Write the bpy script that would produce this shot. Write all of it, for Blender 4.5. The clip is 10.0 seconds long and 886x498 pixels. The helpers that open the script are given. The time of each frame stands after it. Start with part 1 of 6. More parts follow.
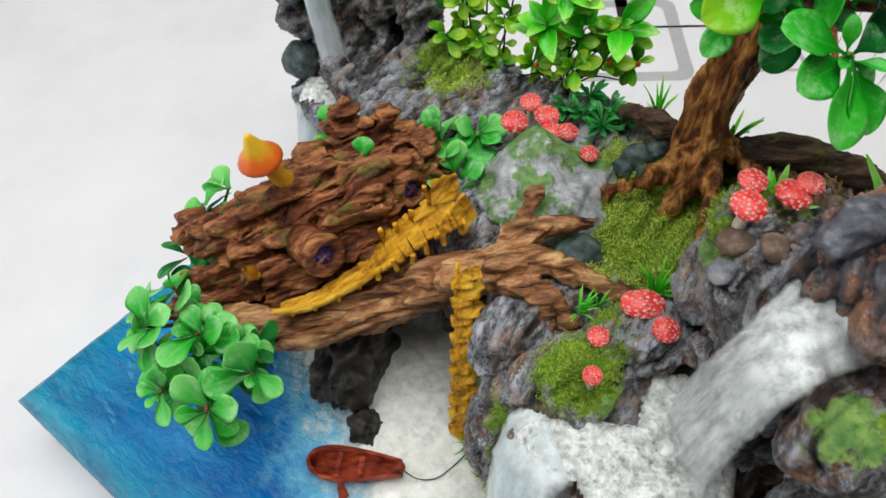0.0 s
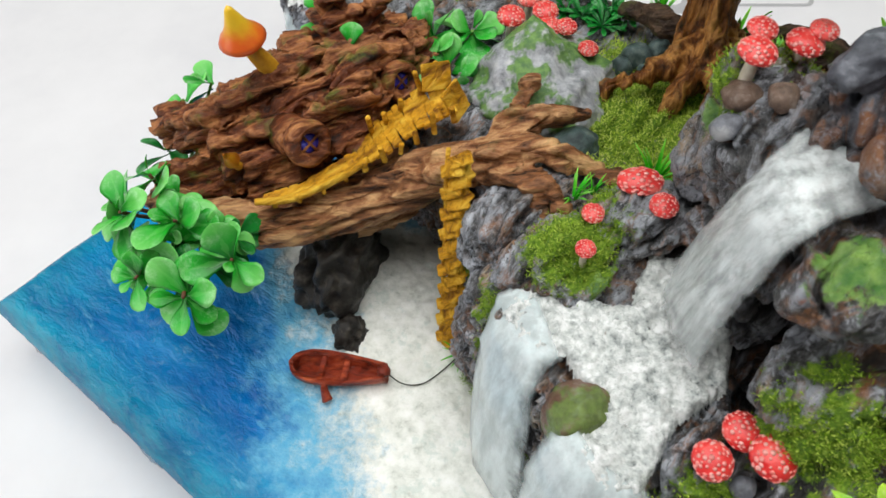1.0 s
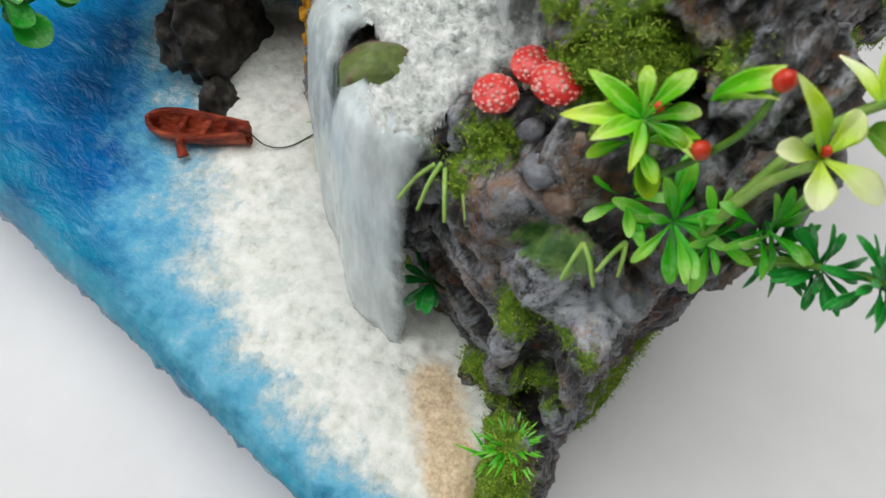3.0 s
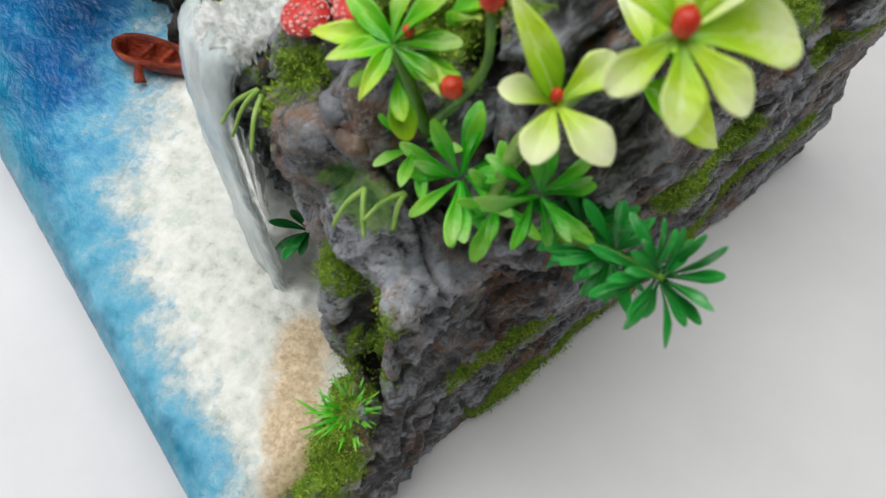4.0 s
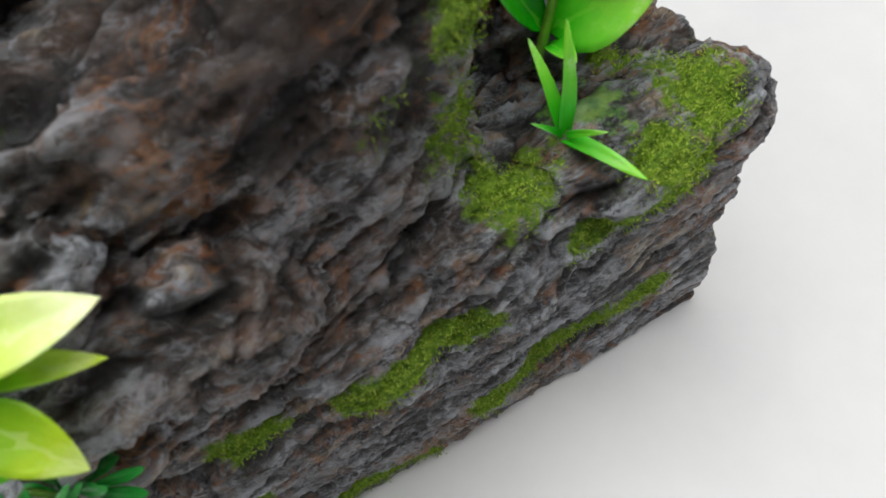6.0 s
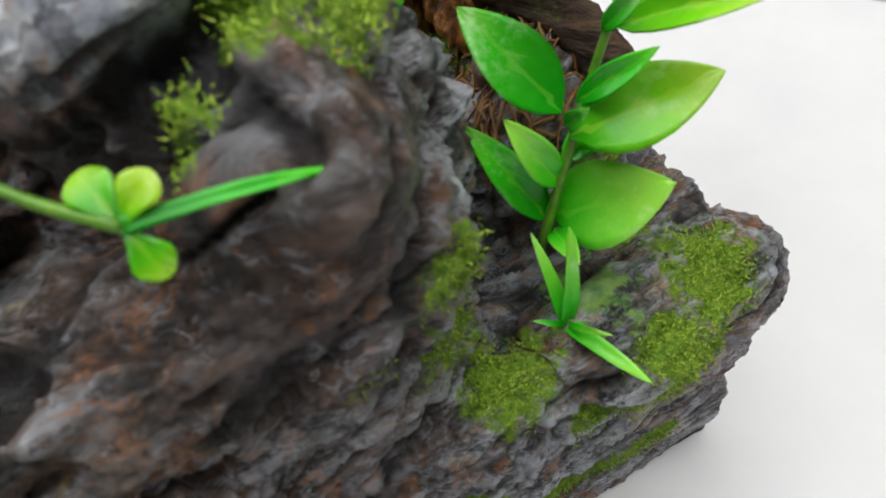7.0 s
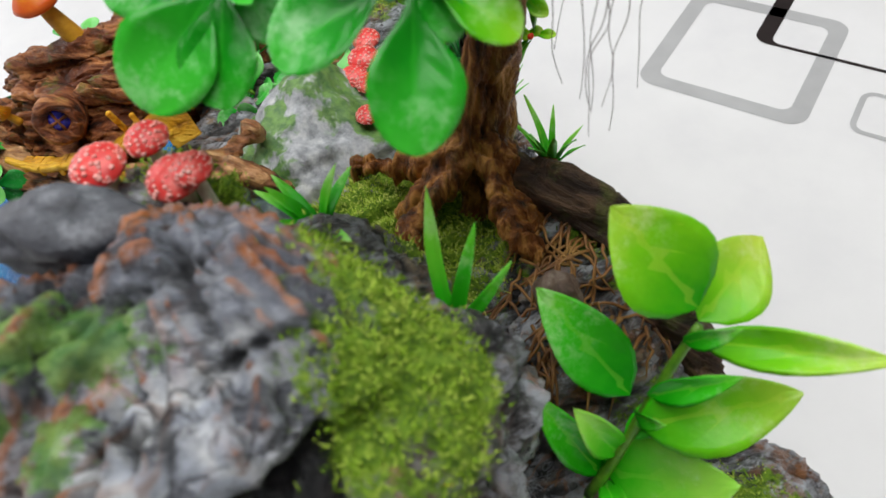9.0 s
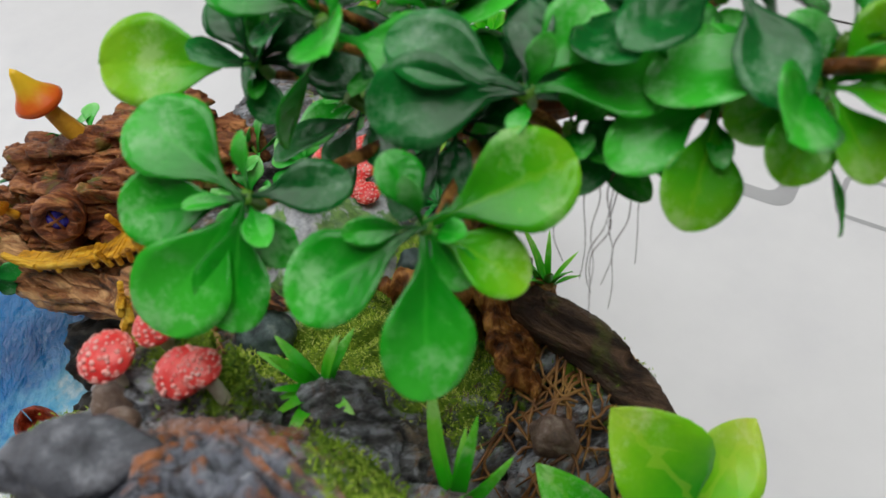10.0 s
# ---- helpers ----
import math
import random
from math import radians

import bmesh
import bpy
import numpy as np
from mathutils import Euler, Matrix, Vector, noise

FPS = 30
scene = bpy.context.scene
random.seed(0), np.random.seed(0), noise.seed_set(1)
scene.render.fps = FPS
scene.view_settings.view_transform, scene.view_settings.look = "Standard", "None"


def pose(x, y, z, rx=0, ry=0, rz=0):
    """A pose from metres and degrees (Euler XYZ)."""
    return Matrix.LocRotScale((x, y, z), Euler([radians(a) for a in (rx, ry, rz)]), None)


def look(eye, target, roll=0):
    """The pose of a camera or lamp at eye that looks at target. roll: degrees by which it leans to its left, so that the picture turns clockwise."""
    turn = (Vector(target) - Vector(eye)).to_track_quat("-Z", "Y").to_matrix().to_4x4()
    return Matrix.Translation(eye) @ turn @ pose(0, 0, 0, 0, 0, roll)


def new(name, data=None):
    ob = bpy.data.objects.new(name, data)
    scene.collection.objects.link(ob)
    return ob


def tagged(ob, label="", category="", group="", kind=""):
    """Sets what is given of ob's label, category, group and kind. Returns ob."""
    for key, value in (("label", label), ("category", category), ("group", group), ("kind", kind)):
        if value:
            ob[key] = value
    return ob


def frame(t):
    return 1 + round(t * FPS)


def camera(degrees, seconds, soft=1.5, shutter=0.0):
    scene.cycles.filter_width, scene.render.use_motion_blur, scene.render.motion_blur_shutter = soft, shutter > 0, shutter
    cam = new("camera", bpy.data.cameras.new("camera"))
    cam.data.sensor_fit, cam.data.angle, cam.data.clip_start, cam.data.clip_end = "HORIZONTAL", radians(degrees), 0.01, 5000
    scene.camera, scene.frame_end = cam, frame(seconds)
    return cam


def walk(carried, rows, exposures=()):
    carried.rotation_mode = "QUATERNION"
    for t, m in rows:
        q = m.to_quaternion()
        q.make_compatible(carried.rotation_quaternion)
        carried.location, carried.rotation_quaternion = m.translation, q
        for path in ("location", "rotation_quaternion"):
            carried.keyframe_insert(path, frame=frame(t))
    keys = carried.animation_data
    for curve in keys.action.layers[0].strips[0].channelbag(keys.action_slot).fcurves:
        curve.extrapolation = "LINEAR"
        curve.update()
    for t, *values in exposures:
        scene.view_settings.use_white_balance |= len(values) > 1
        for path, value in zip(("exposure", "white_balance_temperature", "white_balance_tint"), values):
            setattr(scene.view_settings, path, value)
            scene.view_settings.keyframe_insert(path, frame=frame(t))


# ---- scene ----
cam = camera(69.771, 10.0)
# a phone lens close up: a pupil of about a millimetre, focused a hand's length away
cam.data.dof.use_dof, cam.data.dof.focus_distance, cam.data.dof.aperture_fstop = True, 0.27, 24.0

PATH = [
    (0, (-0.13318, 0.01877, 0.39103), (-0.15717, 0.19957, 0.15284), -5.653),
    (0.5, (-0.13804, 0.00728, 0.37771), (-0.16412, 0.18477, 0.13725), -5.812),
    (1, (-0.13109, -0.00452, 0.35974), (-0.15226, 0.16678, 0.11436), -4.117),
    (1.5, (-0.11828, -0.02044, 0.34107), (-0.13710, 0.14358, 0.09058), -3.524),
    (2, (-0.10587, -0.03302, 0.32886), (-0.12456, 0.12696, 0.07577), -4.095),
    (2.5, (-0.08853, -0.04727, 0.31486), (-0.10578, 0.11056, 0.06032), -3.238),
    (3, (-0.06383, -0.06289, 0.29311), (-0.08452, 0.08787, 0.03457), -2.002),
    (3.2, (-0.04922, -0.06381, 0.28458), (-0.07467, 0.08244, 0.02388), -2.225),
    (4.3, (0.03088, -0.04365, 0.27192), (-0.04664, 0.09051, 0.01503), -10.305),
    (4.5, (0.04428, -0.03992, 0.27388), (-0.04086, 0.09329, 0.01892), -11.448),
    (5, (0.08182, -0.01616, 0.27531), (-0.01380, 0.11308, 0.02203), -12.490),
    (5.5, (0.09484, 0.01786, 0.26692), (-0.00786, 0.14208, 0.01389), -15.862),
    (6, (0.10318, 0.04656, 0.26799), (-0.00491, 0.17303, 0.01834), -15.919),
    (6.2, (0.10203, 0.05489, 0.27322), (-0.00968, 0.18448, 0.02679), -15.541),
    (7.3, (0.08602, 0.09095, 0.29287), (-0.03623, 0.22282, 0.05273), -16.298),
    (7.5, (0.08158, 0.09516, 0.29784), (-0.04402, 0.22456, 0.05809), -16.806),
    (8, (0.07421, 0.09742, 0.30583), (-0.05014, 0.22922, 0.06673), -14.244),
    (8.5, (0.06654, 0.10480, 0.31506), (-0.05621, 0.23926, 0.07662), -12.129),
    (9, (0.05817, 0.11770, 0.32357), (-0.06316, 0.25612, 0.08667), -9.767),
    (9.5, (0.05164, 0.12641, 0.33401), (-0.06973, 0.26916, 0.09972), -8.453),
    (10, (0.04349, 0.13766, 0.34717), (-0.07784, 0.28775, 0.11750), -7.101),
]
# the clip's camera brightens and darkens its picture on the way
EXPOSURES = [(0, 0.08), (1, 0.15), (1.5, 0.12), (2, -0.12), (3, -0.05), (4.5, 0.15), (5, 0.38), (6, 0.36), (7.5, 0.45), (8.5, 0.4), (9, 0.2), (9.5, -0.05), (10, -0.15)]
walk(cam, [(t, look(eye, target, roll)) for t, eye, target, roll in PATH], EXPOSURES)

# ---------------------------------------------------------------- light
sky = bpy.data.worlds.new("world")
scene.world = sky
sky.use_nodes = True
sky_nodes = sky.node_tree.nodes
sky_tex = sky_nodes.new("ShaderNodeTexSky")
sky_tex.sky_type = "NISHITA"
sky_tex.sun_disc = False
sky_tex.sun_elevation = radians(40)
sky_tex.sun_rotation = radians(250)
sky.node_tree.links.new(sky_tex.outputs[0], sky_nodes["Background"].inputs[0])
sky_nodes["Background"].inputs[1].default_value = 0.1


def area_lamp(name, eye, target, sx, sy, watts, color):
    lamp = bpy.data.lights.new(name, "AREA")
    lamp.shape, lamp.size, lamp.size_y, lamp.energy, lamp.color = "RECTANGLE", sx, sy, watts, color
    ob = new(name, lamp)
    ob.matrix_basis = look(eye, target)
    return ob


area_lamp("window_light", (-1.75, -0.1, 0.9), (0, 0.15, 0.1), 1.6, 1.3, 14, (0.98, 0.985, 1.0))
area_lamp("ceiling_light", (0.0, 0.3, 1.8), (0, 0.3, 0), 1.8, 1.6, 32, (0.985, 0.995, 0.972))


# ---------------------------------------------------------------- helpers
def srgb(*c):
    return tuple((v / 255 / 12.92) if v / 255 <= 0.04045 else ((v / 255 + 0.055) / 1.055) ** 2.4 for v in c) + (1.0,)


class Mat:
    """A small wrapper to build node materials."""

    def __init__(self, name, rough=0.6, spec=0.5, metal=0.0):
        self.m = bpy.data.materials.new(name)
        self.m.use_nodes = True
        self.t = self.m.node_tree
        self.b = self.t.nodes["Principled BSDF"]
        self.b.inputs["Roughness"].default_value = rough
        self.b.inputs["Specular IOR Level"].default_value = spec
        self.b.inputs["Metallic"].default_value = metal
        self.pos = self.t.nodes.new("ShaderNodeNewGeometry").outputs["Position"]
        self.heights = []

    def node(self, kind, **inputs):
        n = self.t.nodes.new(kind)
        for k, v in inputs.items():
            n.inputs[k].default_value = v
        return n

    def link(self, a, b):
        self.t.links.new(a, b)

    def coords(self, stretch=(1, 1, 1), turn=0.0):
        m = self.t.nodes.new("ShaderNodeMapping")
        m.vector_type = "TEXTURE"
        m.inputs["Scale"].default_value = [1 / k for k in stretch]
        m.inputs["Rotation"].default_value = (0, 0, turn)
        self.link(self.pos, m.inputs["Vector"])
        return m.outputs[0]

    def noise(self, scale, detail=4, rough=0.55, vec=None, distort=0.0):
        n = self.node("ShaderNodeTexNoise", Scale=scale, Detail=detail, Roughness=rough, Distortion=distort)
        self.link(vec or self.pos, n.inputs["Vector"])
        return n.outputs["Fac"]

    def voronoi(self, scale, vec=None, feature="F1"):
        n = self.node("ShaderNodeTexVoronoi", Scale=scale)
        n.feature = feature
        self.link(vec or self.pos, n.inputs["Vector"])
        return n.outputs["Distance"]

    def ramp(self, fac, stops):
        r = self.t.nodes.new("ShaderNodeValToRGB")
        e = r.color_ramp.elements
        while len(e) < len(stops):
            e.new(0.5)
        for k, (p, c) in zip(e, stops):
            k.position = p
            k.color = c if len(c) == 4 else (*c, 1)
        self.link(fac, r.inputs[0])
        return r.outputs[0]

    def step(self, fac, lo, hi):
        r = self.node("ShaderNodeMapRange")
        r.interpolation_type = "SMOOTHSTEP"
        r.inputs["From Min"].default_value, r.inputs["From Max"].default_value = lo, hi
        self.link(fac, r.inputs["Value"])
        return r.outputs[0]

    def math(self, op, a, b):
        n = self.t.nodes.new("ShaderNodeMath")
        n.operation = op
        for i, v in enumerate((a, b)):
            if isinstance(v, (int, float)):
                n.inputs[i].default_value = v
            else:
                self.link(v, n.inputs[i])
        return n.outputs[0]

    def mix(self, fac, a, b):
        n = self.t.nodes.new("ShaderNodeMix")
        n.data_type = "RGBA"
        for i, v in ((0, fac), (6, a), (7, b)):
            if isinstance(v, (int, float, tuple)):
                n.inputs[i].default_value = v
            else:
                self.link(v, n.inputs[i])
        return n.outputs[2]

    def attr(self, name):
        n = self.t.nodes.new("ShaderNodeAttribute")
        n.attribute_name = name
        return n.outputs["Fac"]

    def random(self):
        return self.t.nodes.new("ShaderNodeObjectInfo").outputs["Random"]

    def color(self, sock):
        self.link(sock, self.b.inputs["Base Color"])
        return self

    def bump(self, fac, strength, dist):
        n = self.node("ShaderNodeBump", Strength=strength, Distance=dist)
        self.link(fac, n.inputs["Height"])
        if self.heights:
            self.link(self.heights[-1], n.inputs["Normal"])
        self.heights.append(n.outputs[0])
        self.link(n.outputs[0], self.b.inputs["Normal"])
        return self


def world_of(ob):
    m = ob.matrix_basis.copy()
    while ob.parent:
        ob = ob.parent
        m = ob.matrix_basis @ m
    return m


def thing(name, place, label, category, group="", kind=""):
    ob = new(name)
    ob.empty_display_size = 0.005
    ob.location = place
    return tagged(ob, label, category, group, kind)


def to_mesh(name, bm, material, smooth=True):
    me = bpy.data.meshes.new(name)
    bm.to_mesh(me)
    bm.free()
    me.materials.append(material)
    if smooth:
        me.polygons.foreach_set("use_smooth", [True] * len(me.polygons))
    return me


def part(name, bm, material, parent, label="", smooth=True):
    """Links a bmesh, built in world places, as one mesh under a thing or a part."""
    bm.transform(world_of(parent).inverted())
    ob = new(name, to_mesh(name, bm, material, smooth))
    ob.parent = parent
    return tagged(ob, label)


def piece(name, me, parent, m, label=""):
    """A part that shares the mesh me, at the world pose m."""
    ob = new(name, me)
    ob.parent = parent
    ob.matrix_basis = world_of(parent).inverted() @ m
    return tagged(ob, label)


def fbm(p, scale, octaves=4, h=1.0):
    return noise.fractal(Vector(p) * scale, h, 2.0, octaves)


def ridged(p, scale, octaves=5):
    return noise.ridged_multi_fractal(Vector(p) * scale, 1.0, 2.0, octaves, 1.0, 2.0)


def aim(d, roll=0.0):
    """A turn that takes z to d."""
    return Vector(d).to_track_quat("Z", "Y").to_matrix().to_4x4() @ Matrix.Rotation(roll, 4, "Z")


def blob(bm, c, r, yaw=0.0, sub=3):
    m = Matrix.Translation(c) @ Matrix.Rotation(radians(yaw), 4, "Z") @ Matrix.Diagonal((*r, 1))
    bmesh.ops.create_icosphere(bm, subdivisions=sub, radius=1, matrix=m)


def prism(bm, poly, z0, z1):
    low = [bm.verts.new((x, y, z0)) for x, y in poly]
    top = [bm.verts.new((x, y, z1)) for x, y in poly]
    n = len(poly)
    bm.faces.new(low[::-1])
    bm.faces.new(top)
    for i in range(n):
        bm.faces.new((low[i], low[(i + 1) % n], top[(i + 1) % n], top[i]))


def tube(bm, pts, radii, sides=8, wobble=0.0, cap=True):
    """A tapered tube along points."""
    pts = [Vector(p) for p in pts]
    rings = []
    side = None
    for i, p in enumerate(pts):
        d = (pts[min(i + 1, len(pts) - 1)] - pts[max(i - 1, 0)]).normalized()
        if side is None:
            side = d.orthogonal().normalized()
        side = (side - d * side.dot(d)).normalized()
        up = d.cross(side)
        ring = []
        for k in range(sides):
            a = 2 * math.pi * k / sides
            r = radii[i] * (1 + wobble * noise.noise(p * 90 + Vector((k * 1.7, 0, 0))))
            ring.append(bm.verts.new(p + (side * math.cos(a) + up * math.sin(a)) * r))
        rings.append(ring)
    for a, b in zip(rings, rings[1:]):
        for k in range(sides):
            bm.faces.new((a[k], a[(k + 1) % sides], b[(k + 1) % sides], b[k]))
    if cap:
        bm.faces.new(rings[0][::-1])
        bm.faces.new(rings[-1])


def curve_pts(pts, n=6):
    """A smooth line through points (Catmull-Rom)."""
    pts = [Vector(p) for p in pts]
    out = []
    for i in range(len(pts) - 1):
        a, b, c, d = pts[max(i - 1, 0)], pts[i], pts[i + 1], pts[min(i + 2, len(pts) - 1)]
        for k in range(n):
            t = k / n
            out.append(0.5 * (2 * b + (c - a) * t + (2 * a - 5 * b + 4 * c - d) * t * t + (3 * b - a - 3 * c + d) * t ** 3))
    out.append(pts[-1])
    return out


def spread(vals, n):
    """n values spaced evenly along a list of values."""
    return list(np.interp(np.linspace(0, len(vals) - 1, n), range(len(vals)), vals))


def limb(bm, pts, radii, sides=8, n=6, wobble=0.15):
    c = curve_pts(pts, n)
    tube(bm, c, spread(radii, len(c)), sides, wobble)


def fused(bm, voxel):
    """Melts overlapping solids of a bmesh into one skin; gives a mesh."""
    me = bpy.data.meshes.new("melt")
    bm.to_mesh(me)
    bm.free()
    ob = new("melt", me)
    mod = ob.modifiers.new("remesh", "REMESH")
    mod.mode, mod.voxel_size = "VOXEL", voxel
    out = bpy.data.meshes.new_from_object(ob.evaluated_get(bpy.context.evaluated_depsgraph_get()))
    bpy.data.objects.remove(ob)
    bpy.data.meshes.remove(me)
    return out


def verts_of(me):
    co = np.empty(len(me.vertices) * 3)
    me.vertices.foreach_get("co", co)
    no = np.empty(len(me.vertices) * 3)
    me.vertices.foreach_get("normal", no)
    return co.reshape(-1, 3), no.reshape(-1, 3)


def relax(me, times):
    bm = bmesh.new()
    bm.from_mesh(me)
    for _ in range(times):
        bmesh.ops.smooth_vert(bm, verts=bm.verts, factor=0.5, use_axis_x=True, use_axis_y=True, use_axis_z=True)
    bm.to_mesh(me)
    bm.free()


def set_mask(me, name, values):
    a = me.attributes.new(name, "FLOAT", "POINT")
    a.data.foreach_set("value", np.asarray(values, dtype=np.float32))


def finish(me, material):
    me.materials.clear()
    me.materials.append(material)
    me.polygons.foreach_set("use_smooth", [True] * len(me.polygons))
    me.update()


def inside(x, y, poly):
    """Whether points lie in a polygon."""
    x, y = np.asarray(x), np.asarray(y)
    hit = np.zeros(x.shape, bool)
    n = len(poly)
    for i in range(n):
        (x0, y0), (x1, y1) = poly[i], poly[(i + 1) % n]
        cross = ((y0 > y) != (y1 > y)) & (x < (x1 - x0) * (y - y0) / (y1 - y0 + 1e-12) + x0)
        hit ^= cross
    return hit


def far_from(x, y, line):
    """Distance from points to a broken line."""
    best = np.full(np.shape(x), 9.0)
    for (x0, y0), (x1, y1) in zip(line, line[1:]):
        dx, dy = x1 - x0, y1 - y0
        t = np.clip(((x - x0) * dx + (y - y0) * dy) / (dx * dx + dy * dy), 0, 1)
        best = np.minimum(best, np.hypot(x - x0 - t * dx, y - y0 - t * dy))
    return best


# ---------------------------------------------------------------- materials
def rock_material():
    """Crumpled glue rock: groove shade as near-black colour, slate and brown coats, a dry brush of pale paint on the
    ridges.
    """
    m = Mat("painted_rock", 0.4, 0.5)
    bed = m.coords((0.42, 1, 0.9), radians(55))
    a = m.noise(115, 8, 0.72, bed, 0.5)
    base = m.ramp(a, [(0.38, srgb(13, 13, 14)), (0.45, srgb(48, 47, 48)), (0.52, srgb(98, 97, 97)), (0.61, srgb(166, 169, 177))])
    rust = m.ramp(m.noise(150, 6, 0.65, bed), [(0.36, srgb(34, 23, 18)), (0.48, srgb(98, 70, 54)), (0.58, srgb(150, 104, 74)), (0.7, srgb(196, 128, 68))])
    # brown coat round the crag's lip, with the overhang's shade mixed into the colour
    coat = m.math("MAXIMUM", m.math("MULTIPLY", m.step(m.noise(34, 5, 0.7), 0.52, 0.62), 0.5), m.math("MULTIPLY", m.attr("umber_shade"), 0.9))
    c = m.mix(coat, base, m.mix(m.math("MULTIPLY", m.attr("umber_shade"), 0.85), rust, srgb(40, 29, 24)))
    # splashes of orange and ochre paint
    splash = m.math("MULTIPLY", m.step(m.noise(62, 5, 0.7, bed, 0.8), 0.61, 0.67), m.step(m.noise(18, 2), 0.46, 0.56))
    c = m.mix(m.math("MULTIPLY", splash, 0.65), c, m.ramp(m.noise(80, 3), [(0.4, srgb(158, 84, 40)), (0.6, srgb(150, 116, 52))]))
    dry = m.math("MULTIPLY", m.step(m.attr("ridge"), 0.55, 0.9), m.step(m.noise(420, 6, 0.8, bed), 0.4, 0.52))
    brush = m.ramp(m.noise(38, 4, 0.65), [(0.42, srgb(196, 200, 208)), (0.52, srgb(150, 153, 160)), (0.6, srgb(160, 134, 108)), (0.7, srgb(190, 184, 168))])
    c = m.mix(m.math("MULTIPLY", dry, m.math("SUBTRACT", 0.95, m.math("MULTIPLY", m.attr("umber_shade"), 0.82))), c, brush)
    cap = m.ramp(m.noise(75, 8, 0.7, None, 0.5), [(0.36, srgb(30, 30, 36)), (0.46, srgb(76, 78, 90)), (0.56, srgb(122, 126, 140)), (0.68, srgb(196, 200, 212))])
    cap = m.mix(m.math("MULTIPLY", m.step(m.attr("ridge"), 0.44, 0.6), m.step(m.noise(70, 4), 0.38, 0.48)), cap, m.ramp(m.noise(90, 4), [(0.4, srgb(168, 98, 56)), (0.6, srgb(206, 124, 62))]))
    c = m.mix(m.math("MULTIPLY", m.attr("cap"), 0.9), c, cap)
    # pale blotches of paint, with the bright bloom on the cap's lip as colour
    c = m.mix(m.math("MULTIPLY", m.attr("pale"), m.step(m.noise(110, 6, 0.7, None, 0.6), 0.42, 0.54)), c, m.ramp(m.noise(200, 4), [(0.4, srgb(186, 192, 206)), (0.6, srgb(236, 238, 242))]))
    # thin wandering veins of pale, ochre and black paint
    for scale, width, tone, much in ((120, 0.03, srgb(170, 174, 186), 0.4), (58, 0.035, srgb(160, 104, 56), 0.45), (95, 0.05, srgb(9, 8, 10), 0.6)):
        n = m.noise(scale, 4, 0.6, m.coords((0.7, 1, 0.8), scale), 0.8)
        line = m.math("ABSOLUTE", m.math("SUBTRACT", n, 0.5), 0)
        thin = m.math("SUBTRACT", 1.0, m.step(line, width * 0.25, width))
        part_of = m.step(m.noise(scale * 0.6, 3, 0.6), 0.44, 0.56)
        c = m.mix(m.math("MULTIPLY", m.math("MULTIPLY", thin, part_of), much), c, tone)
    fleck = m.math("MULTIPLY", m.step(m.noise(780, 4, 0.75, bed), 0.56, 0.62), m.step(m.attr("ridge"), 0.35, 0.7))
    c = m.mix(m.math("MULTIPLY", fleck, m.math("SUBTRACT", 0.55, m.math("MULTIPLY", m.attr("umber_shade"), 0.4))), c, srgb(188, 190, 198))
    # grooves and hollows go near-black: their shade put into the colour
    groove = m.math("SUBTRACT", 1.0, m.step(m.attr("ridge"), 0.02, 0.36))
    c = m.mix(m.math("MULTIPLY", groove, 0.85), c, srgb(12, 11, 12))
    c = m.mix(m.math("MULTIPLY", m.step(m.math("ADD", m.attr("paint"), m.math("MULTIPLY", m.math("SUBTRACT", m.noise(120, 5, 0.7), 0.5), 1.6)), 0.46, 0.62), 0.85), c, m.ramp(m.noise(200, 4), [(0.35, srgb(70, 130, 46)), (0.65, srgb(150, 190, 92))]))
    green = m.ramp(m.noise(420, 3, 0.7), [(0.3, srgb(66, 100, 16)), (0.52, srgb(112, 148, 32)), (0.72, srgb(158, 182, 64))])
    mask = m.step(m.math("ADD", m.attr("moss"), m.math("MULTIPLY", m.math("SUBTRACT", m.noise(170, 5, 0.7), 0.5), 1.5)), 0.4, 0.62)
    c = m.mix(mask, c, green)
    m.color(c)
    m.bump(a, 0.8, 0.0035)
    m.bump(m.noise(330, 7, 0.7, bed, 0.4), 0.8, 0.0016)
    m.bump(m.noise(1100, 4, 0.6), 0.4, 0.0005)
    rough = m.node("ShaderNodeMapRange")
    m.link(m.noise(140, 4), rough.inputs["Value"])
    rough.inputs["To Min"].default_value, rough.inputs["To Max"].default_value = 0.12, 0.55
    m.link(m.math("MAXIMUM", rough.outputs[0], m.math("MULTIPLY", mask, 0.85)), m.b.inputs["Roughness"])
    return m.m


